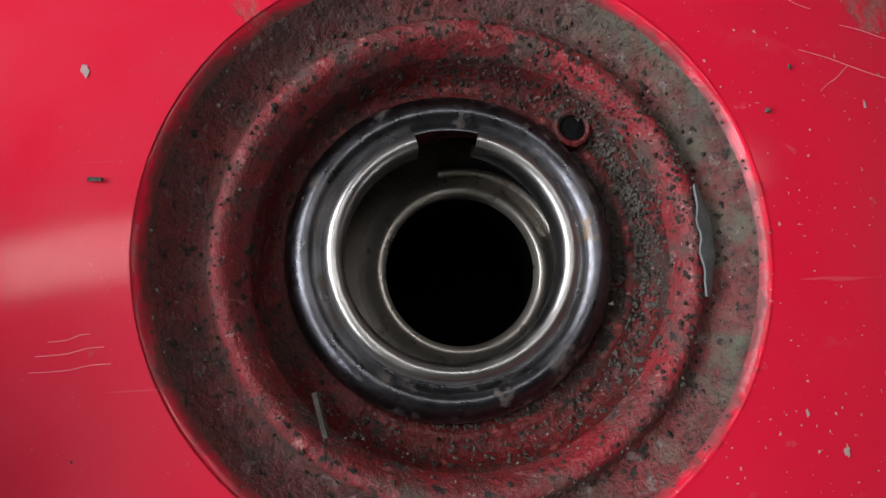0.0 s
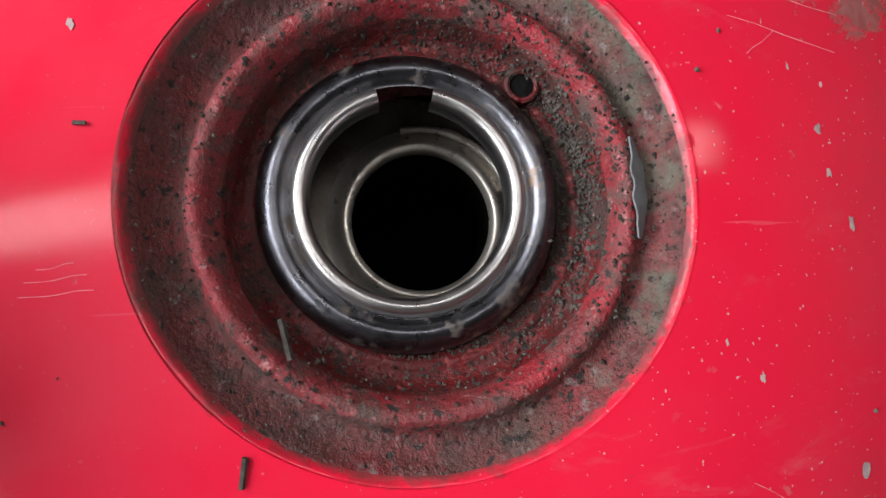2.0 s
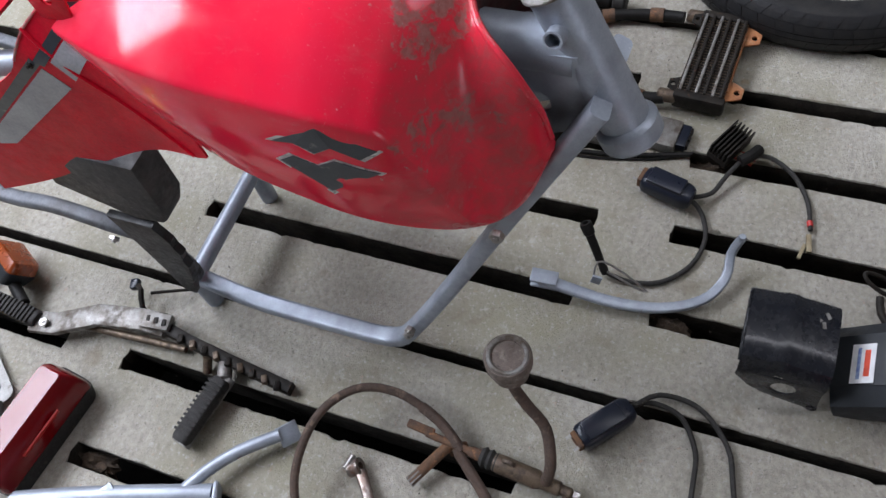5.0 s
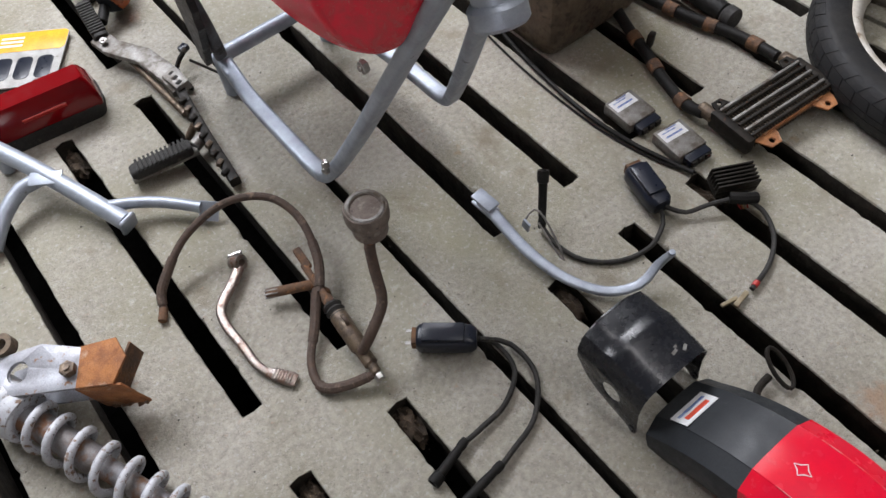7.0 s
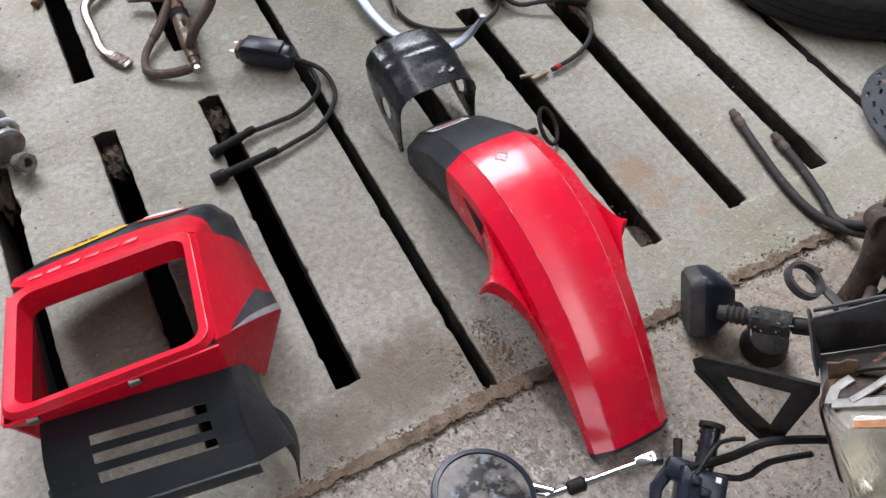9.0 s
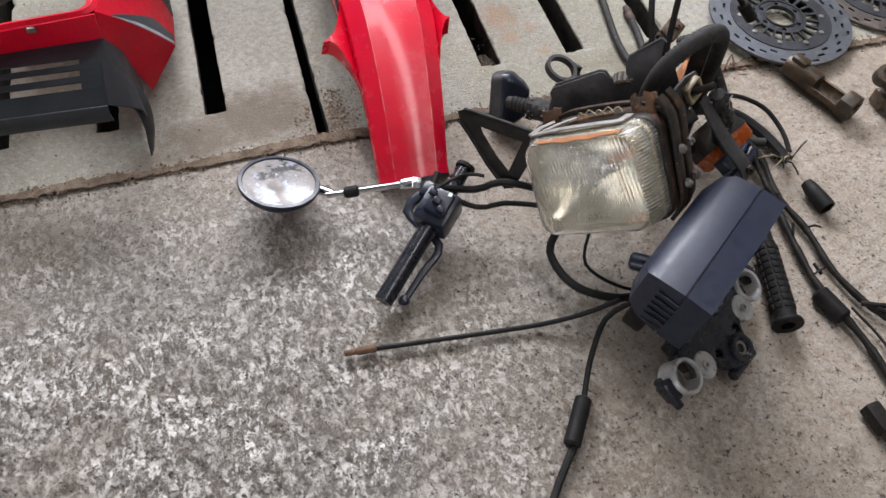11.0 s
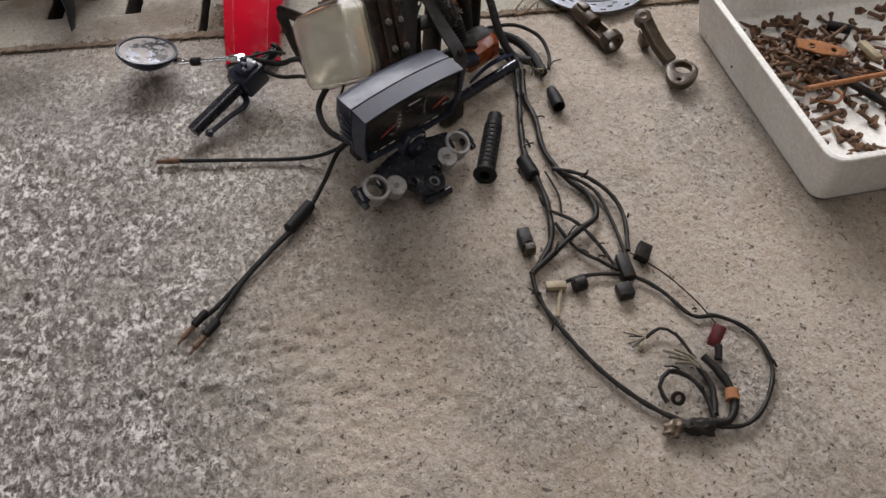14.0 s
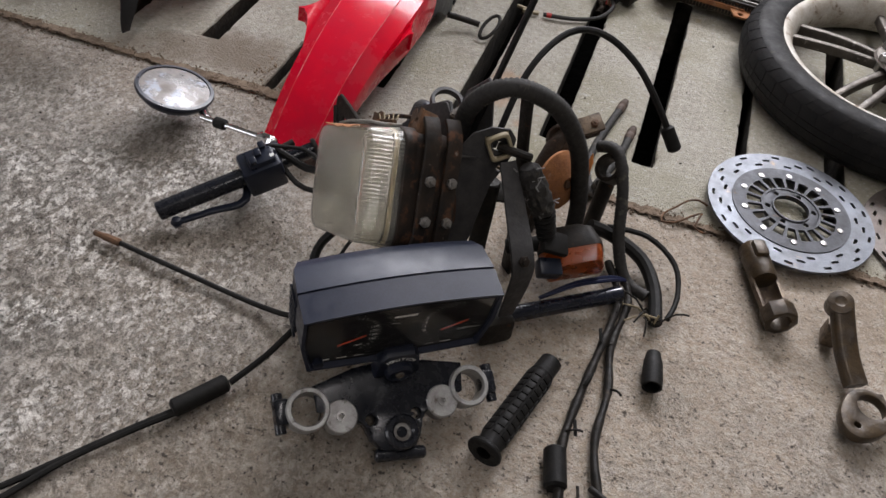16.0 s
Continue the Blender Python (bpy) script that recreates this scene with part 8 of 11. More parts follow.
for k in range(5):
    part("rust_flake", block((0.010, 0.004, 0.012), m @ pose(0.056 + 0.013 * k, -0.035, -0.084 - 0.004 * (k % 2), 20 * (k % 3), 30 * (k % 2), 15 * k), 0.001), RUST, lk)
bolt(lk, m @ Vector((0.034, -0.006, 0.006)), (0, 0, 1), 0.012, 0.012, GREASE)
part("lower_plate", prism(outline, 0.006, m @ pose(0, 0, -0.052), 0.0012), SPECKLED, lk)
part("eye", turned([(0.008, -0.006), (0.017, -0.006), (0.018, 0.012), (0.009, 0.012)], m @ pose(-0.085, 0.052, 0.0), 20, closed=True), GREASE, lk)
part("leg", block((0.03, 0.04, 0.060), m @ pose(0.05, 0.008, -0.072), 0.005), RUST, lk)
ln_ = thing("suspension_linkage", (-0.61, -0.36, 0), "greasy curved linkage arm with two round eyes", "linkage arm")
for p in ((-0.640, -0.318, 0.020), (-0.588, -0.428, 0.020)):
    part("eye", turned([(0.0085, -0.018), (0.0185, -0.018), (0.0195, 0.0), (0.0185, 0.018), (0.0085, 0.018), (0.0075, 0)], pose(*p, 14, 6, 0), 24, closed=True), GREASE, ln_, "round eye with bush")
part("arm", sweep(bmesh.new(), spline([(-0.628, -0.325, 0.016), (-0.596, -0.345, 0.016), (-0.582, -0.385, 0.016), (-0.586, -0.415, 0.016)], 0.01), rounded(0.022, 0.022, 0.007, 3)), GREASE, ln_)

# ---- black arched bracket ----


def build_arch():
    ab = thing("arched_bracket", (0.08, -0.54, 0), "glossy black pressed-steel arched bracket with side holes", "bracket")
    rows = []
    for i in range(13):
        u = i / 12
        y = -0.490 - 0.122 * u
        top = 0.118 + 0.006 * math.sin(math.pi * u) + (0.004 if 0.36 < u < 0.55 else 0.0) - 0.004 * u
        row = []
        for x, z in ((0.010, top - 0.034), (0.013, top - 0.020), (0.021, top - 0.008), (0.034, top - 0.002), (0.050, top), (0.075, top + 0.001), (0.100, top), (0.116, top - 0.002), (0.128, top - 0.008), (0.136, top - 0.020), (0.139, top - 0.034)):
            row.append((x, y, z))
        rows.append(row)
    part("top_plate", sheet(rows, -0.0025), BLACK_PAINT, ab, smooth=28)
    for x, name in ((0.0085, "side_wall"), (0.1385, "side_wall")):
        outline = [(-0.490, 0.086), (-0.490, 0.064), (-0.512, 0.036), (-0.534, 0.022), (-0.560, 0.014), (-0.596, 0.006), (-0.604, 0.0), (-0.613, 0.0), (-0.616, 0.008), (-0.613, 0.030), (-0.611, 0.060), (-0.612, 0.082)]
        frame_ = Matrix(((0, 0, 1, x), (1, 0, 0, 0), (0, 1, 0, 0), (0, 0, 0, 1)))
        part(name, prism(outline, 0.0025, frame_, 0.0006, holes=[ring_points(0.0175, 20, -0.560, 0.053, 0.0185)]), BLACK_PAINT, ab)
        part("lug", turned([(0.003, 0), (0.007, 0), (0.007, 0.004), (0.003, 0.004)], Matrix.Translation((x - 0.001, -0.609, 0.008)) @ pose(0, 0, 0, 0, 90, 0), 14, closed=True), BLACK_PAINT, ab)
    part("bend_roll", pipe([(0.016, -0.490, 0.100), (0.045, -0.488, 0.116), (0.075, -0.488, 0.118), (0.105, -0.488, 0.116), (0.134, -0.490, 0.100)], 0.003, 8), BLACK_PAINT, ab)
    for x, y, a in ((0.090, -0.590, 10), (0.098, -0.582, 60), (0.106, -0.594, 30)):
        part("worn_mark", block((0.010, 0.005, 0.0006), pose(x, y, 0.1213, 2, 0, a)), ALLOY, ab, "scuffed grey mark")


build_arch()

# ---- front mudguard ----


def build_mudguard():
    fe = thing("front_mudguard", (0.075, -0.9, 0), "glossy red front mudguard with a black front tip", "mudguard")
    cxs = curve_at([(-1.175, 0.058), (-1.05, 0.070), (-0.95, 0.078), (-0.86, 0.080), (-0.75, 0.077), (-0.62, 0.076)])
    zs = curve_at([(-1.190, 0.023), (-1.175, 0.034), (-1.12, 0.076), (-1.06, 0.110), (-0.97, 0.143), (-0.90, 0.155), (-0.84, 0.156), (-0.78, 0.146), (-0.72, 0.122), (-0.67, 0.088), (-0.622, 0.044)])
    slope = lambda y: (zs(y + 0.004) - zs(y - 0.004)) / 0.008
    ws = curve_at([(-1.175, 0.056), (-1.05, 0.064), (-0.95, 0.071), (-0.86, 0.073), (-0.75, 0.071), (-0.62, 0.066)])
    deep = curve_at([(-1.175, 0.014), (-1.10, 0.030), (-1.0, 0.052), (-0.90, 0.066), (-0.82, 0.066), (-0.74, 0.055), (-0.67, 0.046), (-0.62, 0.040)])

    def row(y, drop=0.0):
        t = math.atan(slope(y))
        nz, ny = math.cos(t), -math.sin(t)
        out = []
        half = [(-1.0, -0.018 - deep(y)), (-1.03, -0.020 - deep(y) * 0.55), (-1.01, -0.024), (-0.985, -0.017), (-0.62, -0.0012), (-0.605, 0.0), (-0.58, 0.0), (-0.30, 0.0016), (0, 0.0022)]
        for a, d in half + [(-p, q) for p, q in half[-2::-1]]:
            d -= drop
            out.append(Vector((cxs(y) + ws(y) * a, y + ny * d, max(0.0035, zs(y) + nz * d))))
        return out

    ys = [-1.184 + (1.184 - 0.762) * i / 49 for i in range(50)]
    part("shell", sheet([row(y) for y in ys], -0.003), RED, fe, smooth=16)
    for a in (-0.605, 0.605):
        line = [Vector((cxs(y) + ws(y) * a, y, zs(y) + 0.0002)) for y in (-1.168 + 0.025 * k for k in range(16))]
        part("worn_crease", pipe(line, 0.0007, 6), WORN_RED, fe, "pale worn crease line")
    edge_rows = [[p + Vector((0, 0, -0.0032)) for p in row(y)] for y in (-1.187, -1.184, -1.180)]
    part("tail_edge", sheet(edge_rows, -0.002), GREY_PLASTIC, fe, "black rubber tail edge", smooth=16)
    ys = [-0.762 + (0.762 - 0.622) * i / 14 for i in range(15)]
    part("front_tip", sheet([row(y, 0.0015) for y in ys], -0.003), GREY_PLASTIC, fe, "matt black plastic front tip", smooth=16)

    def side(y, s, d):
        t = math.atan(slope(y))
        return Vector((cxs(y) + s * ws(y) * 0.99, y + math.sin(t) * d, zs(y) - math.cos(t) * d))

    for s, top_tip, low_tip in ((-1, (-0.036, -0.952, 0.124), (-0.041, -0.947, 0.095)), (1, (0.171, -0.957, 0.138), (0.168, -0.960, 0.108))):
        bm = bmesh.new()
        A, B, C = side(-0.865, s, 0.022), side(-0.955, s, 0.012), side(-1.06, s, 0.028)
        D, E_, F = side(-0.865, s, 0.050), side(-0.955, s, 0.056), side(-1.06, s, 0.040)
        T, L = Vector(top_tip), Vector(low_tip)
        fine_ = 6
        up_edge = [mix(mix(A, mix(B, T, 0.35), u), mix(mix(B, T, 0.35), T, u), u) for u in (k / fine_ for k in range(fine_ + 1))]
        up_back = [mix(mix(C, mix(B, T, 0.30), u), mix(mix(B, T, 0.30), T, u), u) for u in (k / fine_ for k in range(fine_ + 1))]
        low_edge = [mix(mix(D, mix(E_, L, 0.35), u), mix(mix(E_, L, 0.35), L, u), u) for u in (k / fine_ for k in range(fine_ + 1))]
        low_back = [mix(mix(F, mix(E_, L, 0.30), u), mix(mix(E_, L, 0.30), L, u), u) for u in (k / fine_ for k in range(fine_ + 1))]
        rings_ = []
        for a, b, c, d in zip(up_edge, up_back, low_back, low_edge):
            if (a - b).length < 1e-6:
                b, c = b + Vector((0, -0.0025, 0)), c + Vector((0, -0.0025, 0))
            rings_.append([a, b, c, d])
        loft(rings_, bm)
        part("wing", bm, RED, fe, smooth=40)
    # black plates laid on for the shade in the side cut-out and recess
    stay = [(-0.822, 0.126), (-0.872, 0.124), (-0.872, 0.100)]
    part("cutout_shade", prism(stay, 0.0016, Matrix(((0, 0, 1, cxs(-0.85) - ws(-0.85) * 1.028 - 0.0012), (1, 0, 0, 0), (0, 1, 0, 0), (0, 0, 0, 1))), 0.0003), BLACK_DIRTY, fe, "black plate for the shade in the triangular side opening")
    part("cutout_shade", prism([(-0.875, 0.096), (-0.905, 0.120), (-0.925, 0.110), (-0.925, 0.085), (-0.895, 0.075)], 0.0016, Matrix(((0, 0, 1, cxs(-0.9) - ws(-0.9) * 1.028 - 0.0010), (1, 0, 0, 0), (0, 1, 0, 0), (0, 0, 0, 1))), 0.0003), BLACK_DIRTY, fe, "black plate for the shade in the recess behind the wing")
    m = pose(cxs(-0.655) - 0.008, -0.655, zs(-0.655) + 0.0018, math.degrees(math.atan(slope(-0.655))), 0, 0)
    part("sticker", block((0.062, 0.034, 0.0008), m @ pose(0, 0, -0.0005)), STICKER, fe, "white sticker with red print")
    for k, (w, y) in enumerate(((0.050, 0.006), (0.042, -0.006))):
        part("print_bar", block((w, 0.008 if k else 0.005, 0.0005), m @ pose(0, y, 0.0002)), STICKER_RED if k else STICKER_BLUE, fe, "red and blue print bar")
    star = [(0.010 * (1.0 if k % 2 == 0 else 0.55) * math.cos(k * math.pi / 4), 0.012 * (1.0 if k % 2 == 0 else 0.6) * math.sin(k * math.pi / 4)) for k in range(8)]
    ring = [Vector((0.072 + x, -0.802 + y, zs(-0.802 + y) + 0.0026)) for x, y in star]
    part("outline_mark", pipe(ring, 0.0008, 6, 0.01, closed=True, straight=True), STICKER, fe, "small white outlined mark")
    part("cable_guide", pipe([(0.155, -0.70, 0.030), (0.185, -0.685, 0.020), (0.215, -0.682, 0.016)], 0.006, 10), BLACK_DIRTY, fe)
    loop = [(0.237 + 0.013 * math.cos(a) * 1.0 + 0.006 * math.sin(a), -0.684 + 0.030 * math.sin(a), 0.018 + 0.010 * math.sin(a)) for a in (2 * math.pi * k / 18 for k in range(18))]
    part("cable_loop", pipe(loop, 0.0036, 8, 0.01, closed=True, straight=True), BLACK_DIRTY, fe, "black oval wire cable loop")


build_mudguard()

# ---- headlamp cowl ----


def build_cowl():
    co = thing("headlamp_cowl", (-0.44, -0.85, 0), "red and black headlamp cowl with an empty lamp opening", "headlamp cowl")
    TL, TR, BR = Vector((-0.552, -0.735, 0.172)), Vector((-0.335, -0.762, 0.200)), Vector((-0.357, -0.942, 0.238))
    BL = TL + BR - TR
    u, v = (TR - TL), (BR - TR)
    n = u.cross(-v).normalized()
    if n.z < 0:
        n = -n

    def face(a, b, d=0.0):
        return TL + u * a + v * b + n * d

    def outline(grow, d, r=0.10):
        out = []
        for ca, cb, sa in ((1, 0, -90), (1, 1, 0), (0, 1, 90), (0, 0, 180)):
            for k in range(7):
                q = radians(sa + 90 * k / 6)
                ia, ib = (1 - r if ca else r), (1 - r if cb else r)
                out.append(face(0.5 + (ia + r * math.cos(q) - 0.5) * grow, 0.5 + (ib + r * math.sin(q) - 0.5) * grow, d))
        return out

    inner, lip, front, edge = outline(0.87, -0.030), outline(0.895, -0.002), outline(0.99, 0.0), outline(1.03, -0.006)
    part("lamp_surround", loft([inner, lip, front, edge], cap=False), RED_DULL, co, smooth=32)
    corner_tr, corner_br = face(1.02, 0.03, -0.006), face(1.02, 0.98, -0.006)
    back_tr, back_tip, back_low, low_br = Vector((-0.272, -0.706, 0.020)), Vector((-0.270, -0.834, 0.062)), Vector((-0.319, -0.893, 0.028)), Vector((-0.352, -0.955, 0.198))

    def cheek(a, b, out=0.0):
        """A spot on the right cheek: a from the lamp to the back edge, b from top to bottom."""
        p = mix(mix(corner_tr, corner_br, b), mix(back_tr, back_tip, b), a)
        way = Vector((0.80, 0.10, 0.59))
        return p + way * (0.012 * math.sin(math.pi * a) * (1 - 0.6 * b) + out)

    rows = [[cheek(a / 8, b / 8) for b in range(9)] for a in range(9)]
    part("cheek", sheet(rows, -0.003), RED_DULL, co, smooth=40)
    rows = [[mix(cheek(a / 8, 1.0), mix(low_br, back_low, a / 8), b / 4) for b in range(5)] for a in range(9)]
    part("lower_cheek", sheet(rows, -0.003), RED_DULL, co, "red lower cheek", smooth=40)
    # brow and black crown over the lamp
    front_line = [Vector((-0.548, -0.722, 0.165)), face(0.10, -0.015, -0.004), face(0.37, -0.02, -0.004), face(0.66, -0.02, -0.004), face(0.93, -0.015, -0.004), corner_tr, mix(corner_tr, corner_br, 0.02) + Vector((0.004, 0, -0.010))]
    back_line = [Vector((-0.556, -0.640, 0.050)), Vector((-0.520, -0.612, 0.050)), Vector((-0.43, -0.596, 0.046)), Vector((-0.345, -0.592, 0.040)), Vector((-0.293, -0.606, 0.038)), Vector((-0.274, -0.640, 0.036)), back_tr + Vector((0.001, 0.004, 0.0))]

    def crown(a, b, out=0.0):
        p = mix(front_line[int(b)], front_line[min(6, int(b) + 1)], b - int(b)).lerp(mix(back_line[int(b)], back_line[min(6, int(b) + 1)], b - int(b)), a)
        lift = 0.013 * math.sin(math.pi * min(1, a)) * (1.0 if b < 5 else 0.6)
        return p + Vector((0.10, 0.62, 0.78)) * (lift + out)

    bs = [k * 0.25 for k in range(25)]
    part("brow", sheet([[crown(0.30 * a / 4, b) for b in bs] for a in range(5)], -0.003), RED_DULL, co, "red brow over the lamp opening", smooth=40)
    part("crown", sheet([[crown(0.30 + 0.70 * a / 8, b) for b in bs] for a in range(9)], -0.003), BLACK_PLASTIC, co, "satin black crown with worn stickers", smooth=40)
    # far cheek and chin
    rows = [[mix(face(-0.02, b / 6, -0.006), Vector((-0.575 - 0.01 * b / 6, -0.655 - 0.20 * b / 6, 0.010)), a / 5) for b in range(7)] for a in range(6)]
    part("far_cheek", sheet(rows, 0.003), RED_DULL, co, smooth=40)
    chin_l, chin_r = Vector((-0.556, -0.893, 0.138)), low_br
    rows = [[mix(face(-0.01 + 1.03 * b / 8, 1.015, -0.006), mix(chin_l, chin_r, b / 8), a / 3) for b in range(9)] for a in range(4)]
    part("chin", sheet(rows, -0.003), RED_DULL, co, smooth=40)
    # white edge wear on the opening
    part("worn_edge", pipe([p + n * 0.0006 for p in outline(0.985, 0.0)[3:11]], 0.0007, 6, straight=True), WORN_RED, co, "pale worn edge")
    # stickers and lettering bars on the crown and brow

    def laid(a0, a1, b0, b1, name, mat_, label, out, oval=False):
        rows = []
        for i in range(9):
            w_ = i / 8
            shrink = math.sqrt(max(0.02, 1 - (2 * w_ - 1) ** 2)) if oval else 1.0
            am = (a0 + a1) / 2
            rows.append([crown(am + (a0 + (a1 - a0) * v - am) * shrink, b0 + (b1 - b0) * w_, out) for v in (0, 0.25, 0.5, 0.75, 1)])
        part(name, sheet(rows, -0.0006), mat_, co, label)

    laid(0.40, 0.66, 1.15, 2.55, "sticker", YELLOW, "yellow oval sticker", 0.0012, True)
    c0 = crown(0.50, 1.85, 0.0028)
    wx = (crown(0.53, 2.3) - crown(0.53, 1.4)).normalized()
    wy = (crown(0.60, 1.85) - crown(0.45, 1.85)).normalized()
    wy = (wy - wx * wy.dot(wx)).normalized()
    cm = Matrix((wx, wy, wx.cross(wy))).transposed().to_4x4()
    cm.translation = c0
    writing("NL", 0.026, cm @ pose(0, -0.006, 0), BLACK_PLASTIC, co)
    laid(0.42, 0.60, 2.75, 3.85, "sticker", STICKER_RED, "red and white oval sticker", 0.0012, True)
    laid(0.46, 0.56, 2.85, 3.75, "sticker_field", STICKER, "white oval field", 0.0022, True)
    for k in range(6):
        laid(0.09, 0.14, 1.00 + 0.36 * k, 1.26 + 0.36 * k, "lettering_bar", WORN_RED, "worn pale lettering bar", 0.0010)
    # pointed stripes on the cheek
    for pts, mt in (([(0.16, 0.965), (0.62, 0.66), (0.97, 0.70), (0.97, 0.86)], STRIPE_DARK), ([(0.16, 0.99), (0.45, 0.93), (0.97, 0.88), (0.99, 0.975)], STRIPE_GREY)):
        (a0, b0), (a1, b1), (a2, b2), (a3, b3) = pts
        rows = []
        for i in range(9):
            w_ = i / 8
            if w_ < 0.5:
                up_ = (a0 + (a1 - a0) * w_ * 2, b0 + (b1 - b0) * w_ * 2)
            else:
                up_ = (a1 + (a2 - a1) * (w_ - 0.5) * 2, b1 + (b2 - b1) * (w_ - 0.5) * 2)
            lo_ = (a0 + (a3 - a0) * w_, b0 + 0.004 + (b3 - b0) * w_)
            rows.append([cheek(up_[0] + (lo_[0] - up_[0]) * v, up_[1] + (lo_[1] - up_[1]) * v, 0.0012) for v in (0, 0.5, 1)])
        part("stripe", sheet(rows, -0.0006), mt, co, "pointed stripe")
    # lower grille of dark plastic
    gm0, gm1 = Vector((-0.556, -0.896, 0.152)), Vector((-0.354, -0.957, 0.197))
    lowl, lowr = Vector((-0.566, -1.010, 0.128)), Vector((-0.362, -1.052, 0.158))
    sideR, hook = Vector((-0.330, -0.965, 0.085)), Vector((-0.318, -1.022, 0.004))
    rows = []
    bm = bmesh.new()
    slots = [(0.30, 0.40), (0.48, 0.58), (0.66, 0.76)]
    cuts = [0.0, 0.30, 0.40, 0.48, 0.58, 0.66, 0.76, 1.0]
    cols = [0.0, 0.24, 0.36, 0.48, 0.60, 0.72, 0.85, 1.0]

    def panel(a, b, off=0.0):
        p = mix(mix(gm0, gm1, a), mix(lowl, lowr, a), b)
        nn = (gm1 - gm0).cross(lowl - gm0).normalized()
        if nn.z < 0:
            nn = -nn
        return p + nn * (0.010 * math.sin(math.pi * b) + off)

    for i in range(len(cuts) - 1):
        for j in range(len(cols) - 1):
            if (cuts[i], cuts[i + 1]) in slots and 0.24 <= cols[j] < 0.85:
                continue
            q = [(cols[j], cuts[i]), (cols[j + 1], cuts[i]), (cols[j + 1], cuts[i + 1]), (cols[j], cuts[i + 1])]
            f = [bm.verts.new(panel(a, b)) for a, b in q]
            g = [bm.verts.new(panel(a, b, -0.003)) for a, b in q]
            bm.faces.new(f)
            bm.faces.new(g[::-1])
            for k in range(4):
                bm.faces.new((f[k], f[(k + 1) % 4], g[(k + 1) % 4], g[k]))
    bmesh.ops.remove_doubles(bm, verts=bm.verts, dist=0.0003)
    grille = part("lower_grille", bm, GREY_PLASTIC, co, "dark grey plastic grille with three slots", smooth=40)
    rows = [[panel(1.0, b) for b in (0, 0.35, 0.7, 1)],
            [Vector((-0.340, -0.935, 0.150)), Vector((-0.340, -0.972, 0.155)), Vector((-0.338, -1.005, 0.150)), Vector((-0.338, -1.042, 0.138))],
            [Vector((-0.334, -0.915, 0.090)), Vector((-0.331, -0.965, 0.100)), Vector((-0.327, -1.000, 0.115)), Vector((-0.325, -1.034, 0.120))],
            [Vector((-0.335, -0.903, 0.046)), Vector((-0.333, -0.960, 0.060)), Vector((-0.326, -0.998, 0.088)), Vector((-0.323, -1.028, 0.100))]]
    part("corner", sheet(rows, 0.003), GREY_PLASTIC, grille, smooth=60)
    part("front_lip", sheet([[panel(k / 8, 1.0), panel(k / 8, 1.0) + Vector((0, -0.004, -0.014)), panel(k / 8, 1.0) + Vector((0, 0.002, -0.030))] for k in range(9)], 0.003), GREY_PLASTIC, grille, smooth=60)
    part("hook", sweep(bmesh.new(), spline([(-0.345, -1.000, 0.136), (-0.326, -1.012, 0.116), (-0.322, -1.026, 0.084), (-0.327, -1.036, 0.052), (-0.330, -1.038, 0.034)], 0.006), rounded(0.052, 0.005, 0.002, 2), up=(0.9, -0.2, 0.4), scale=lambda t: 1 - 0.68 * t), GREY_PLASTIC, grille, "hooked tab")
    for p in (face(0.60, 1.03, -0.012), face(0.12, 1.03, -0.012)):
        part("clip", block((0.012, 0.006, 0.008), Matrix.Translation(p), 0.001), ALLOY, co)
    part("left_foot", sweep(bmesh.new(), spline([panel(0.0, 0.8), (-0.580, -0.985, 0.08), (-0.586, -0.975, 0.003)], 0.01), rounded(0.03, 0.006, 0.002, 2), up=(1, 0, 0.1)), GREY_PLASTIC, grille)


build_cowl()

# ---- headlamp with its brackets ----


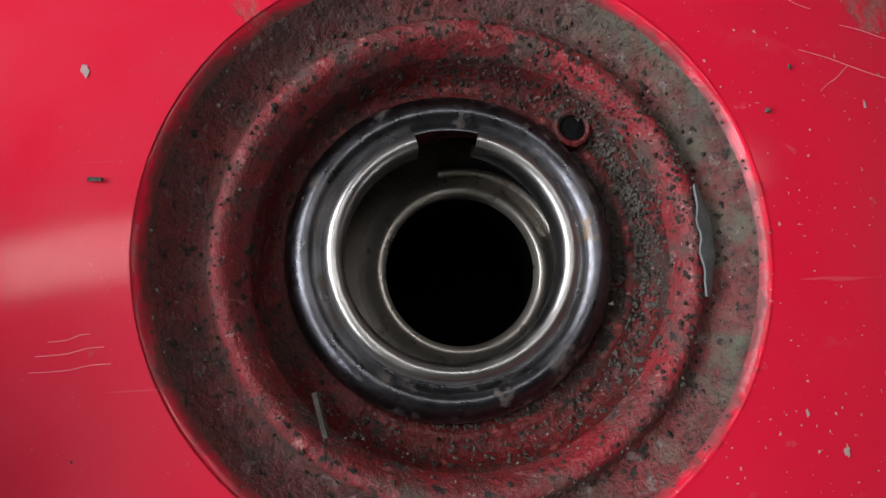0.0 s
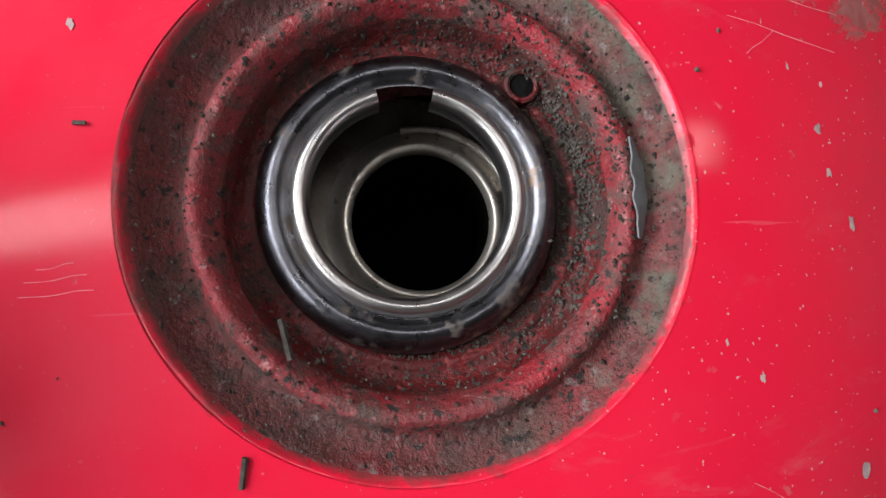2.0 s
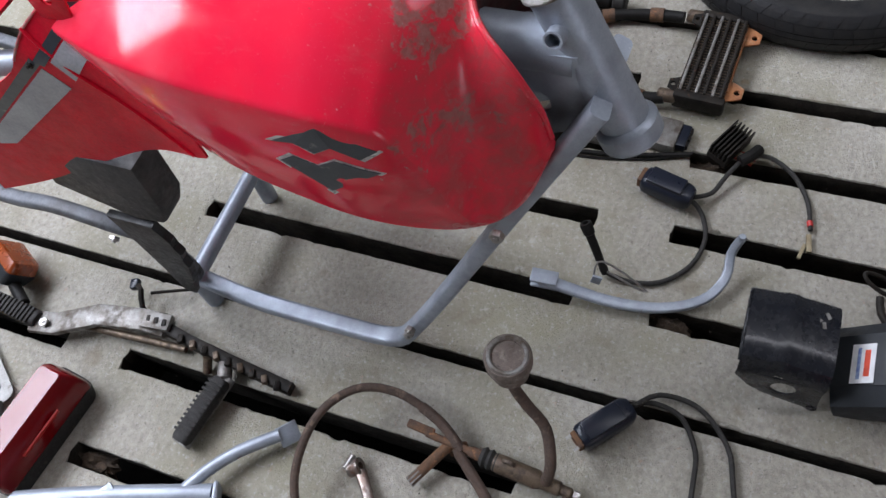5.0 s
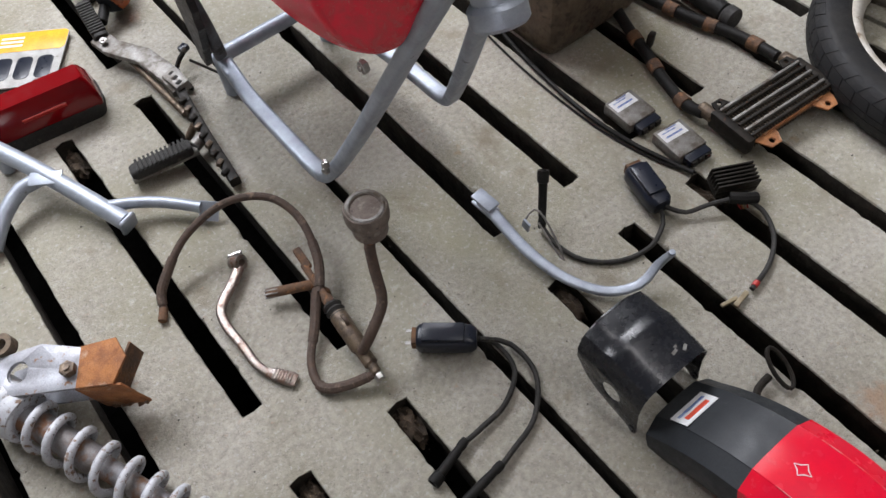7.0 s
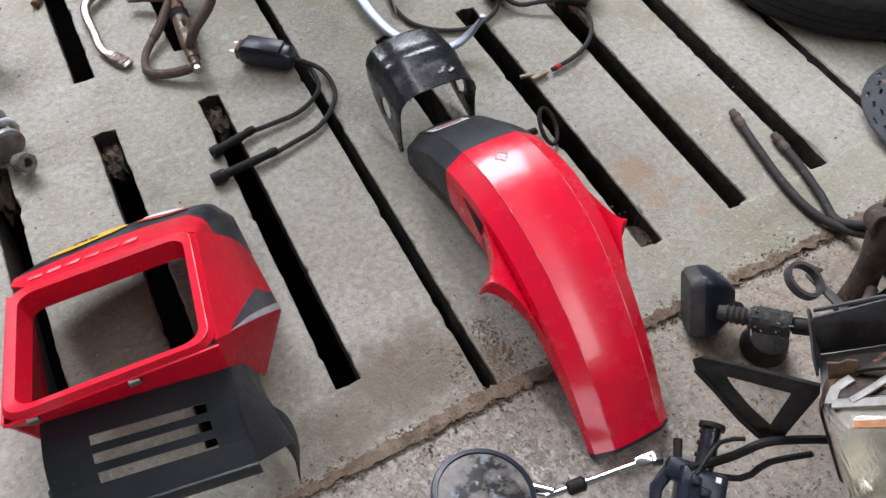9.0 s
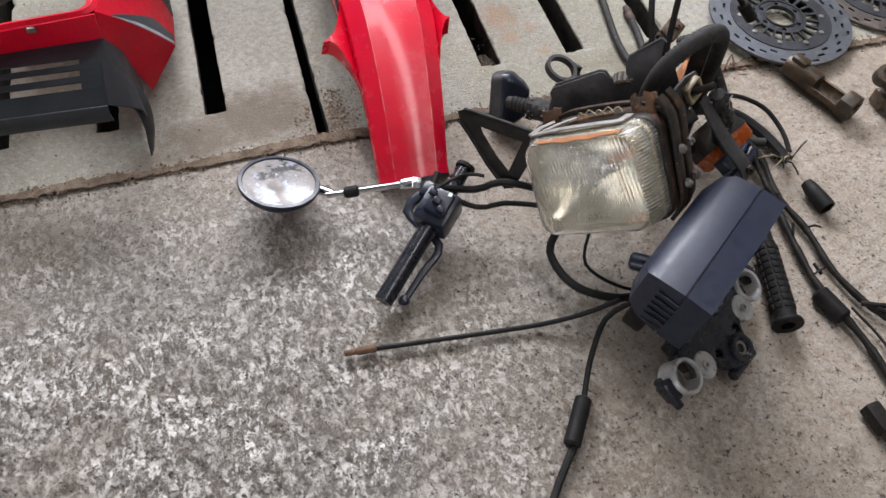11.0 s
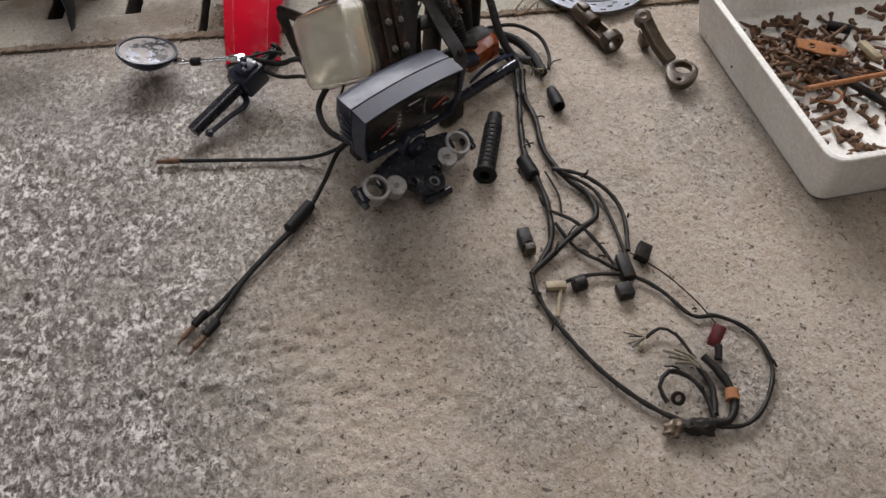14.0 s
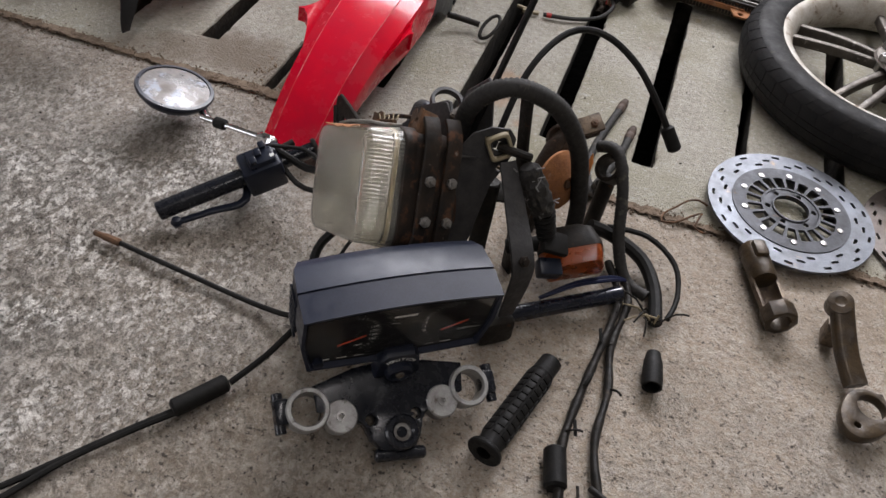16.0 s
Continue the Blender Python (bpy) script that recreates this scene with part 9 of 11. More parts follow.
def build_headlamp():
    hl = thing("headlamp", (0.27, -1.33, 0), "rectangular headlamp with ribbed yellowed glass and dirty black shell", "headlamp")
    TL, BL, TR = Vector((0.168, -1.302, 0.197)), Vector((0.188, -1.381, 0.092)), Vector((0.268, -1.387, 0.289))
    w, h = (TR - TL), (BL - TL)
    W, H = w.length, h.length
    x, y = w.normalized(), -h.normalized()
    z = x.cross(y).normalized()
    c = TL + w / 2 + h / 2
    m = Matrix((x, y, z)).transposed().to_4x4()
    m.translation = c

    def ring(k, d, r=0.022, ky=None):
        return [m @ Vector((p[0] * k, p[1] * (ky or 1 + (k - 1) * (0.45 if k > 1 else 1)), d)) for p in rounded(W, H, r, 6)]

    glass = loft([ring(0.89, -0.0006), ring(0.955, -0.0016), ring(0.980, -0.0045), ring(1.0, -0.009), ring(1.125, -0.040), ring(1.135, -0.046), ring(1.17, -0.046), ring(1.16, -0.040), ring(1.03, -0.006), ring(1.0, -0.001), ring(0.97, 0.002), ring(0.90, 0.003)])
    front_glass = ribbed_glass("ribbed_front_glass", x + y * 0.10, 0.0052, 0.00014, (0.92, 0.91, 0.85), 0.96)
    side_glass = ribbed_glass("ribbed_side_glass", y, 0.0046, 0.0005, (0.90, 0.88, 0.80), 0.97)
    for f in glass.faces:
        f.normal_update()
        f.material_index = 0 if f.normal.dot(z) > 0.8 else 2 if f.normal.dot(z) < -0.8 else 1
    lens = part("lens", glass, [front_glass, side_glass, INNER_GLASS], hl, "yellowed ribbed headlamp glass", smooth=50)
    lens.visible_shadow = False
    bowl = []
    for k in (1.06, 0.98, 0.88, 0.76, 0.64, 0.52, 0.40, 0.28, 0.18, 0.10):
        d = -0.030 - 0.076 * (1.12 - k * k)
        bowl.append([m @ Vector((p[0] * k, p[1] * min(k, 1.0), d)) for p in rounded(W, H, min(0.028 / k, 0.062), 6)])
    bm = loft(bowl, cap=False)
    bm.verts.ensure_lookup_table()
    bm.faces.new(bm.verts[-len(bowl[-1]):])
    part("reflector", bm, REFLECTOR, hl, "mirror-bright reflector bowl", smooth=80)
    part("bulb_shield", turned([(0, 0), (0.013, 0), (0.014, 0.003), (0.010, 0.007), (0, 0.009)], m @ pose(0.0, 0.0, -0.070), 24), CHROME, hl, "bright bulb shield")
    part("bulb", turned([(0, 0), (0.008, 0), (0.009, 0.02), (0.006, 0.032), (0, 0.036)], m @ pose(0, 0, -0.108), 18), COPPER, hl, "brown tinted bulb")
    part("lens_frame", loft([ring(1.09, -0.030), ring(1.06, -0.031), ring(1.06, -0.034), ring(1.09, -0.036)], cap=False), CREAM, hl)
    back = [ring(1.18, -0.043), ring(1.20, -0.056), ring(1.17, -0.078), ring(1.02, -0.112), ring(0.70, -0.138)]
    bm = loft(back, cap=False)
    bm.verts.ensure_lookup_table()
    bm.faces.new(bm.verts[-len(back[-1]):])
    part("shell", bm, RUSTY_BLACK, hl, "dirty black lamp shell", smooth=40)
    part("rim_band", loft([ring(1.175, -0.040), ring(1.20, -0.042), ring(1.21, -0.052), ring(1.18, -0.056)], cap=False), RUSTY_BLACK, hl, "rusty black rim band", smooth=40)
    rust = []
    for i in range(25):
        u = -0.36 + 0.76 * i / 24
        wide = 0.0024 * math.sin(math.pi * min(1, (i + 0.6) / 25)) * (1 + 0.25 * math.sin(i * 0.9))
        rust.append([m @ Vector((W * u, H * 0.499 - wide * v + 0.0024, -0.0006 - 0.0060 * (1 - v))) for v in (0.0, 0.5, 1.0, 1.5)])
    part("rust_streak", sheet(rust, 0.0006), RUST_ORANGE, hl, "orange rust along the top edge", smooth=60)
    # side straps, bolts and the top bracket
    for d in (-0.070, -0.098):
        part("side_strap", sweep(bmesh.new(), spline([m @ Vector((W * 0.56, H * 0.64, d)), m @ Vector((W * 0.64, H * 0.45, d)), m @ Vector((W * 0.63, 0, d)), m @ Vector((W * 0.61, -H * 0.42, d)), m @ Vector((W * 0.50, -H * 0.60, d))], 0.012), rounded(0.020, 0.006, 0.002, 2), up=tuple(x)), RUSTY_BLACK, hl, "black steel strap")
        for v in (0.1, -0.25):
            bolt(hl, m @ Vector((W * 0.655, H * v, d)), x, 0.0065, 0.006, ALLOY)
    lug = prism([(-0.015, -0.012), (0.015, -0.012), (0.015, 0.012), (0.004, 0.013), (-0.002, 0.008), (-0.015, 0.010)], 0.003, m @ pose(-0.068, 0.080, -0.074, -8, 0, -6), 0.0008)
    block((0.030, 0.003, 0.022), m @ pose(-0.068, 0.069, -0.063, 6, 0, 0), 0.0008, bm=lug)
    part("hinge_lug", lug, RUST, hl, "rusty folded mounting lug")
    lug = prism([(-0.014, -0.016), (0.014, -0.016), (0.014, 0.014), (0.006, 0.017), (0.003, 0.011), (-0.004, 0.011), (-0.006, 0.017), (-0.014, 0.014)], 0.003, m @ pose(0.070, 0.079, -0.062, -14, 0, 4), 0.0008, holes=[ring_points(0.0032, 10, 0.003, 0.002)])
    block((0.003, 0.028, 0.018), m @ pose(0.0835, 0.078, -0.070, -14, 0, 4), 0.0008, bm=lug)
    part("hinge_lug", lug, RUST, hl, "rusty folded mounting lug")
    for name, pts, wide, thick, mt, lab in (
            ("top_rail", [(-0.078, 0.071, -0.030), (-0.03, 0.0745, -0.026), (0.03, 0.0745, -0.026), (0.052, 0.073, -0.030), (0.058, 0.074, -0.048)], 0.013, 0.0032, STEEL_DUSTY, "pale dusty steel top rail"),
            ("top_rail", [(-0.080, 0.071, -0.030), (-0.076, 0.073, -0.050), (-0.060, 0.075, -0.064)], 0.012, 0.003, STEEL_DUSTY, "pale dusty steel top rail"),
            ("top_rail", [(-0.060, 0.074, -0.030), (-0.040, 0.077, -0.044), (-0.022, 0.077, -0.062)], 0.009, 0.003, STEEL_DUSTY, "pale dusty steel brace"),
            ("rear_rail", [(-0.055, 0.078, -0.074), (-0.035, 0.084, -0.070), (0.02, 0.086, -0.066), (0.066, 0.082, -0.068), (0.092, 0.066, -0.072)], 0.010, 0.005, RUSTY_BLACK, "rust-specked black rail"),
            ("rear_rail", [(-0.030, 0.074, -0.050), (0.0, 0.078, -0.048), (0.035, 0.078, -0.050)], 0.006, 0.004, RUST, "rusty inner rail")):
        part(name, sweep(bmesh.new(), spline([m @ Vector(q) for q in pts], 0.008), rounded(wide, thick, 0.0012, 2), up=tuple(y)), mt, hl, lab)
    for k in range(5):
        q = [Vector((-0.02 + 0.012 * k, 0.079, -0.056 + 0.004 * (k % 3))), Vector((-0.012 + 0.014 * k, 0.086 + 0.002 * (k % 2), -0.050)), Vector((0.002 + 0.012 * k, 0.080, -0.046))]
        part("straw", pipe([m @ v for v in q], 0.0008, 5), CREAM, hl, "dry straw caught in the bracket")
    # leaf-shaped side bracket
    tip, up_, lo_ = Vector((0.132, -1.160, 0.126)), Vector((0.202, -1.228, 0.158)), Vector((0.192, -1.288, 0.066))
    ax = ((up_ + lo_) / 2 - tip).normalized()
    ay = (up_ - lo_) - ax * (up_ - lo_).dot(ax)
    ay = ay.normalized()
    bmx = Matrix((ax, ay, ax.cross(ay))).transposed().to_4x4()
    bmx.translation = tip
    leaf = [(-0.005, 0.002), (0.002, 0.011), (0.014, 0.016), (0.045, 0.027), (0.085, 0.040), (0.122, 0.052), (0.128, 0.040), (0.128, -0.044), (0.118, -0.053), (0.080, -0.042), (0.034, -0.021), (0.004, -0.009)]
    gap = [(0.036, 0.003), (0.060, 0.011), (0.104, 0.024), (0.108, -0.028), (0.078, -0.019), (0.044, -0.005)]
    side = part("side_bracket", prism(leaf, 0.004, bmx, 0.001, holes=[gap]), BLACK_DIRTY, hl, "dusty black leaf-shaped side bracket")
    for edge in (leaf[1:6], leaf[8:12]):
        part("flange", pipe([bmx @ Vector((x, y * 0.97, 0.004)) for x, y in edge], 0.0032, 8), BLACK_DIRTY, side)
    part("foot_wire", pipe([(0.225, -1.36, 0.09), (0.20, -1.385, 0.055), (0.22, -1.44, 0.04), (0.28, -1.47, 0.03), (0.33, -1.46, 0.02)], 0.006, 8), RUBBER, hl)
    for k in range(1):
        part("loose_wire", pipe([(0.26 + 0.02 * k, -1.38 - 0.012 * k, 0.12), (0.24 + 0.03 * k, -1.42, 0.06 + 0.01 * k), (0.30 + 0.02 * k, -1.46 + 0.01 * k, 0.03), (0.34 + 0.01 * k, -1.42, 0.012)], 0.0025, 6), RUBBER, hl)


build_headlamp()


def build_fork_bracket():
    fb = thing("fork_bracket", (0.40, -1.23, 0), "dirty black fork bracket frame with rusty cast clamps", "fork bracket")
    # local axes run along the headlamp's width, height and front
    x = Vector((0.6239, -0.5303, 0.5740)).normalized()
    y = Vector((-0.1505, 0.5944, 0.7900))
    y = (y - x * y.dot(x)).normalized()
    m = Matrix((x, y, x.cross(y))).transposed().to_4x4()
    m.translation = Vector((0.228, -1.384, 0.1905))
    # tray-shaped shroud behind the lamp: back, floor and side walls
    back = [(-0.098, 0.0), (0.086, 0.0), (0.086, 0.084), (0.080, 0.090), (0.032, 0.076), (0.024, 0.066), (0.020, 0.046), (0.002, 0.044), (-0.006, 0.052), (-0.010, 0.062), (-0.018, 0.064), (-0.092, 0.056), (-0.098, 0.050)]
    sh = part("shroud", prism(back, 0.003, m @ pose(0, 0.050, -0.152, 4, 6, 0), 0.001), DUST_BLACK, fb, "dusty black pressed shroud")
    part("shroud_floor", block((0.184, 0.003, 0.066), m @ pose(-0.006, 0.046, -0.118, 0, 6, 0), 0.001), DUST_BLACK, sh)
    part("shroud_side", prism([(0, 0), (0.058, 0), (0.050, 0.022), (0.004, 0.056), (0.0, 0.054)], 0.003, m @ pose(-0.098, 0.048, -0.160, 0, -90, 0), 0.0008), DUST_BLACK, sh)
    part("shroud_lip", pipe([m @ Vector((px, 0.050 + py, -0.150 + 0.0001 * k)) for k, (px, py) in enumerate(back[2:12])], 0.0026, 6, straight=True), DUST_BLACK, sh, "rolled edge")
    # bearing in the shroud's notch
    bc = m @ Vector((0.011, 0.088, -0.160))
    ba = along(bc, bc + y * 0.02 - m.to_3x3().col[2] * 0.02)
    br = part("bearing", turned([(0.010, -0.008), (0.017, -0.008), (0.019, 0.008), (0.012, 0.008)], ba, 24, closed=True), GREASE, fb, "greasy roller bearing")
    for k in range(14):
        t = 2 * math.pi * k / 14
        part("roller", rod(ba @ Vector((0.0178 * math.cos(t), 0.0178 * math.sin(t), -0.006)), ba @ Vector((0.0190 * math.cos(t), 0.0190 * math.sin(t), 0.007)), 0.0030, 8), ALLOY, br)
    # cast pillar with a pinch clamp at its head, standing on the floor behind
    neck = [((0.440, -1.155, 0.0), 0.021), ((0.443, -1.150, 0.05), 0.019), ((0.446, -1.140, 0.095), 0.017), ((0.456, -1.128, 0.125), 0.020), ((0.470, -1.116, 0.143), 0.022)]
    rings = []
    for k, (q, r) in enumerate(neck):
        f = along(q, neck[min(k + 1, 4)][0] if k < 4 else Vector(q) * 2 - Vector(neck[3][0]))
        rings.append([f @ Vector((r * (1 + 0.06 * noise.noise((math.cos(t) * 2, math.sin(t) * 2, k))) * math.cos(t), r * math.sin(t), 0)) for t in (2 * math.pi * i / 20 for i in range(20))])
    part("cast_pillar", loft(rings), RUST_CAST, fb, "dark rusty cast pillar", smooth=50)
    ta = along((0.466, -1.112, 0.136), (0.432, -1.150, 0.166))
    part("cast_clamp", turned([(0.0135, -0.016), (0.0195, -0.016), (0.0205, 0.0), (0.0205, 0.022), (0.0190, 0.025), (0.0150, 0.025), (0.0135, 0.022)], ta, 28, closed=True), RUST_CAST, fb, "dark rusty cast clamp tube")
    part("clamp_head", block((0.034, 0.026, 0.012), pose(0.488, -1.101, 0.157, 24, -16, 34), 0.003), RUST_CAST, fb)
    part("clamp_head", block((0.036, 0.028, 0.008), pose(0.492, -1.104, 0.170, 24, -16, 34), 0.003), GREASE, fb)
    bolt(fb, Vector((0.497, -1.108, 0.175)), Vector((0.1, -0.3, 0.9)).normalized(), 0.006, 0.006, RUST)
    part("side_lug", rod((0.436, -1.166, 0.070), (0.410, -1.180, 0.072), 0.0075, 12, 0.002), RUST_CAST, fb)
    cb2 = along((0.540, -1.122, 0.118), (0.515, -1.150, 0.146))
    part("cast_clamp", turned([(0.015, -0.012), (0.0205, -0.012), (0.0215, 0.0), (0.0205, 0.014), (0.015, 0.014)], cb2, 26, closed=True), BLACK_DIRTY, fb, "black cast clamp ring")
    part("clamp_neck", rod((0.535, -1.135, 0.0), (0.540, -1.122, 0.104), 0.012, 14, 0.003), BLACK_DIRTY, fb)
    part("splinter", prism([(-0.006, 0), (0.006, 0), (0.004, 0.022), (-0.002, 0.034)], 0.003, pose(0.506, -1.150, 0.118, 70, 0, -20), 0.0005), ORANGE_CHIP, fb, "broken orange plastic")
    # ring on a stalk
    rm = pose(0.290, -1.144, 0.166, 14, 10, 20)
    part("ring_bracket", turned([(0.0195, -0.005), (0.0245, -0.005), (0.0250, 0.0), (0.0245, 0.005), (0.0195, 0.005)], rm, 30, closed=True), DUST_BLACK, fb, "black ring on a stalk")
    part("ring_stalk", sweep(bmesh.new(), spline([rm @ Vector((0.024, 0.0, 0)), rm @ Vector((0.036, -0.004, -0.003)), rm @ Vector((0.040, -0.006, -0.020)), m @ Vector((-0.060, 0.090, -0.156)), m @ Vector((-0.060, 0.060, -0.156))], 0.008), rounded(0.013, 0.004, 0.0015, 2)), DUST_BLACK, fb)
    # side plate between the lamp straps and the spring cup
    plate = [(-0.092, -0.120), (-0.050, -0.125), (-0.014, -0.050), (0.012, -0.020), (0.022, 0.004), (0.016, 0.018), (-0.006, 0.024), (-0.030, 0.020), (-0.062, -0.010), (-0.092, -0.040)]
    cup = Vector((0.401, -1.301, 0.247))
    px_ = Vector((0.60, 0.34, 0.10)).normalized()
    py_ = Vector((-0.30, 0.20, 0.92))
    py_ = (py_ - px_ * py_.dot(px_)).normalized()
    pm = Matrix((px_, py_, px_.cross(py_))).transposed().to_4x4()
    pm.translation = cup - px_.cross(py_) * 0.004
    part("side_plate", prism(plate, 0.004, pm, 0.001, holes=[ring_points(0.006, 12, -0.002, 0), ring_points(0.0035, 10, -0.002, -0.030)]), DUST_BLACK, fb, "flat black side plate")
    part("yellow_cup", prism(rounded(0.030, 0.032, 0.006, 3), 0.010, pm @ pose(0, 0, 0.004, 0, 0, 12), 0.002, holes=[rounded(0.021, 0.023, 0.005, 3)]), CREAM, fb, "yellow zinc spring cup")
    part("cup_pin", pipe([pm @ Vector((0, 0, 0.004)), pm @ Vector((0.014, -0.006, 0.014)), pm @ Vector((0.036, -0.018, 0.014))], 0.0055, 10), BLACK_DIRTY, fb)
    # long side arm running down to the handlebar clamp
    low = Vector((0.470, -1.388, 0.162))
    path = [cup + Vector((0.016, -0.012, -0.010)), mix(cup, low, 0.55) + Vector((0.004, 0.004, -0.004)), low, Vector((0.474, -1.392, 0.130)), Vector((0.466, -1.385, 0.050))]
    part("side_arm", sweep(bmesh.new(), spline(path, 0.010), rounded(0.028, 0.005, 0.002, 2), up=(0.5, -0.55, 0.65), scale=lambda u: 0.75 + 0.35 * math.sin(math.pi * u)), DUST_BLACK, fb, "dusty black side arm")
    bolt(fb, low + Vector((0.002, -0.004, 0.002)), Vector((0.4, -0.6, 0.6)).normalized(), 0.007, 0.005, RUSTY_BLACK)
    # perished rubber mount with bellows below it
    top, bot = Vector((0.441, -1.310, 0.236)), Vector((0.474, -1.306, 0.170))
    f = along(top, bot)
    rng = random.Random(12)
    rings = []
    for k in range(15):
        u = k / 14
        rings.append([f @ Vector((r * math.cos(t), r * math.sin(t), 0.076 * u)) for t in (2 * math.pi * i / 22 for i in range(22)) for r in [(0.0125 + 0.003 * math.sin(u * 2.6)) * (0.82 + rng.random() * 0.34) * (0.7 if k in (0, 14) else 1)]])
    part("perished_mount", loft(rings), RUBBER_GREY, fb, "crumbling grey-black rubber mount", smooth=20)
    for k in range(26):
        t, u = rng.random() * 6.28, rng.random()
        a_ = f @ Vector((0.0135 * math.cos(t), 0.0135 * math.sin(t), 0.07 * u))
        part("frayed_strand", pipe([a_, a_ + Vector((rng.uniform(-0.01, 0.01), rng.uniform(-0.01, 0.01), rng.uniform(-0.006, 0.008)))], 0.0009, 5, straight=True), FRAYED, fb)
    prof = [(0.0, 0.0)] + [(0.0150 - 0.0025 * (k % 2) - 0.0002 * k, 0.004 * k) for k in range(11)] + [(0, 0.042)]
    part("rubber_bellows", turned(prof, along(bot, (0.494, -1.305, 0.100)), 20), RUBBER, fb, "ribbed rubber bellows")
    part("mount_foot", block((0.040, 0.030, 0.012), pose(0.497, -1.305, 0.122, 22, 24, 30), 0.003), RUBBER, fb)
    # uprights and cross plate
    part("upright", rod((0.395, -1.30, 0.0), (0.398, -1.285, 0.175), 0.0125, 16, 0.002), BLACK_DIRTY, fb)
    part("upright", rod((0.345, -1.29, 0.0), (0.345, -1.268, 0.15), 0.0085, 14, 0.002), RUST, fb)
    part("cross_plate", block((0.12, 0.03, 0.006), pose(0.40, -1.275, 0.150, 20, 0, 15), 0.002), BLACK_DIRTY, fb)
    part("relay", block((0.032, 0.024, 0.020), pose(0.500, -1.325, 0.095, 20, 10, 30), 0.003), BLACK_PLASTIC, fb)


build_fork_bracket()

hn = thing("horn", (0.475, -1.215, 0), "rusty orange-brown domed disc horn", "horn")
m = along((0.478, -1.205, 0.140), (0.62, -1.295, 0.19))
part("disc", turned([(0, -0.022), (0.020, -0.022), (0.036, -0.010), (0.042, -0.006), (0.043, -0.001), (0.036, 0.004), (0.020, 0.009), (0.009, 0.014), (0.008, 0.010), (0.0, 0.010)], m, 40), RUST_ORANGE, hn)
part("bolt", turned([(0, 0.009), (0.006, 0.009), (0.006, 0.015), (0, 0.016)], m, 6), RUST, hn)
part("stay", rod((0.462, -1.188, 0.13), (0.45, -1.17, 0.0), 0.007, 10), BLACK_DIRTY, hn)

indicator("front_indicator", pose(0.520, -1.268, 0.078, 108, -18, 22), "amber-lensed indicator in dirty black housing", AMBER_LENS, BLACK_DIRTY, "indicators")
bi = thing("front_indicator", (0.240, -1.070, 0), "black indicator standing on edge, tape-wrapped stem", "indicator", "indicators")
deep = Vector((0.88, -0.42, 0.10)).normalized()
long_ = Vector((0.16, 0.55, 0.82))
long_ = (long_ - deep * long_.dot(deep)).normalized()
im = Matrix((long_.cross(deep), long_, deep)).transposed().to_4x4()
im.translation = Vector((0.236, -1.066, 0.043))
rings = [[im @ Vector((x * k, y * k, z)) for x, y in rounded(0.060, 0.090, 0.014, 4)] for z, k in ((0.0, 0.99), (0.004, 1.0), (0.014, 0.97), (0.034, 0.66), (0.044, 0.40))]
part("housing", loft(rings), BLACK_PLASTIC, bi, "glossy black housing", smooth=30)
rings = [[im @ Vector((x * k, y * k, z)) for x, y in rounded(0.060, 0.090, 0.014, 4)] for z, k in ((-0.018, 0.86), (-0.013, 0.95), (-0.002, 0.985), (0.001, 0.985))]
part("lens", loft(rings), DUST_BLACK, bi, "matt black covered lens", smooth=40)
part("boss", rod(im @ Vector((0, -0.012, 0.030)), im @ Vector((0, -0.022, 0.056)), 0.013, 16, 0.003), RUBBER, bi)
st_ = thing("taped_stem", (0.30, -1.15, 0), "frayed tape-wrapped stem of the black indicator", "stem")
rng = random.Random(31)
ts = along((0.236, -1.106, 0.072), (0.286, -1.164, 0.092))
prof = [(0.0, -0.008), (0.009, -0.008)]
for k in range(9):
    prof += [(0.0125 if k % 2 else 0.0100, 0.0035 * k)]
part("bellows", turned(prof + [(0.010, 0.034), (0, 0.034)], ts, 18), RUBBER_GREY, st_, "ribbed rubber neck of the stem")
rings = []
for k in range(12):
    rings.append([ts @ Vector(((0.0165 if k else 0.011) * (0.9 + 0.22 * rng.random()) * math.cos(t), 0.0165 * (0.9 + 0.22 * rng.random()) * math.sin(t), 0.030 + 0.0046 * k)) for t in (2 * math.pi * i / 18 for i in range(18))])
part("tape", loft(rings), RUBBER_GREY, st_, "frayed grey tape", smooth=20)
for k in range(44):
    t, u = rng.random() * 6.28, rng.random()
    q = ts @ Vector((0.0170 * math.cos(t), 0.0170 * math.sin(t), 0.030 + 0.052 * u))
    part("frayed_strand", pipe([q, q + Vector((rng.uniform(-0.007, 0.007), rng.uniform(-0.007, 0.007), rng.uniform(-0.003, 0.005)))], 0.0009, 5, straight=True), FRAYED, st_)
part("end", rod(ts @ Vector((0, 0, 0.080)), (0.320, -1.200, 0.108), 0.011, 14, 0.003), BLACK_DIRTY, st_)
part("under_boot", turned([(0, 0), (0.03, 0), (0.032, 0.006), (0.026, 0.03), (0, 0.034)], pose(0.292, -1.150, 0.0), 22), BLACK_DIRTY, st_)

# ---- instrument cluster and top yoke ----


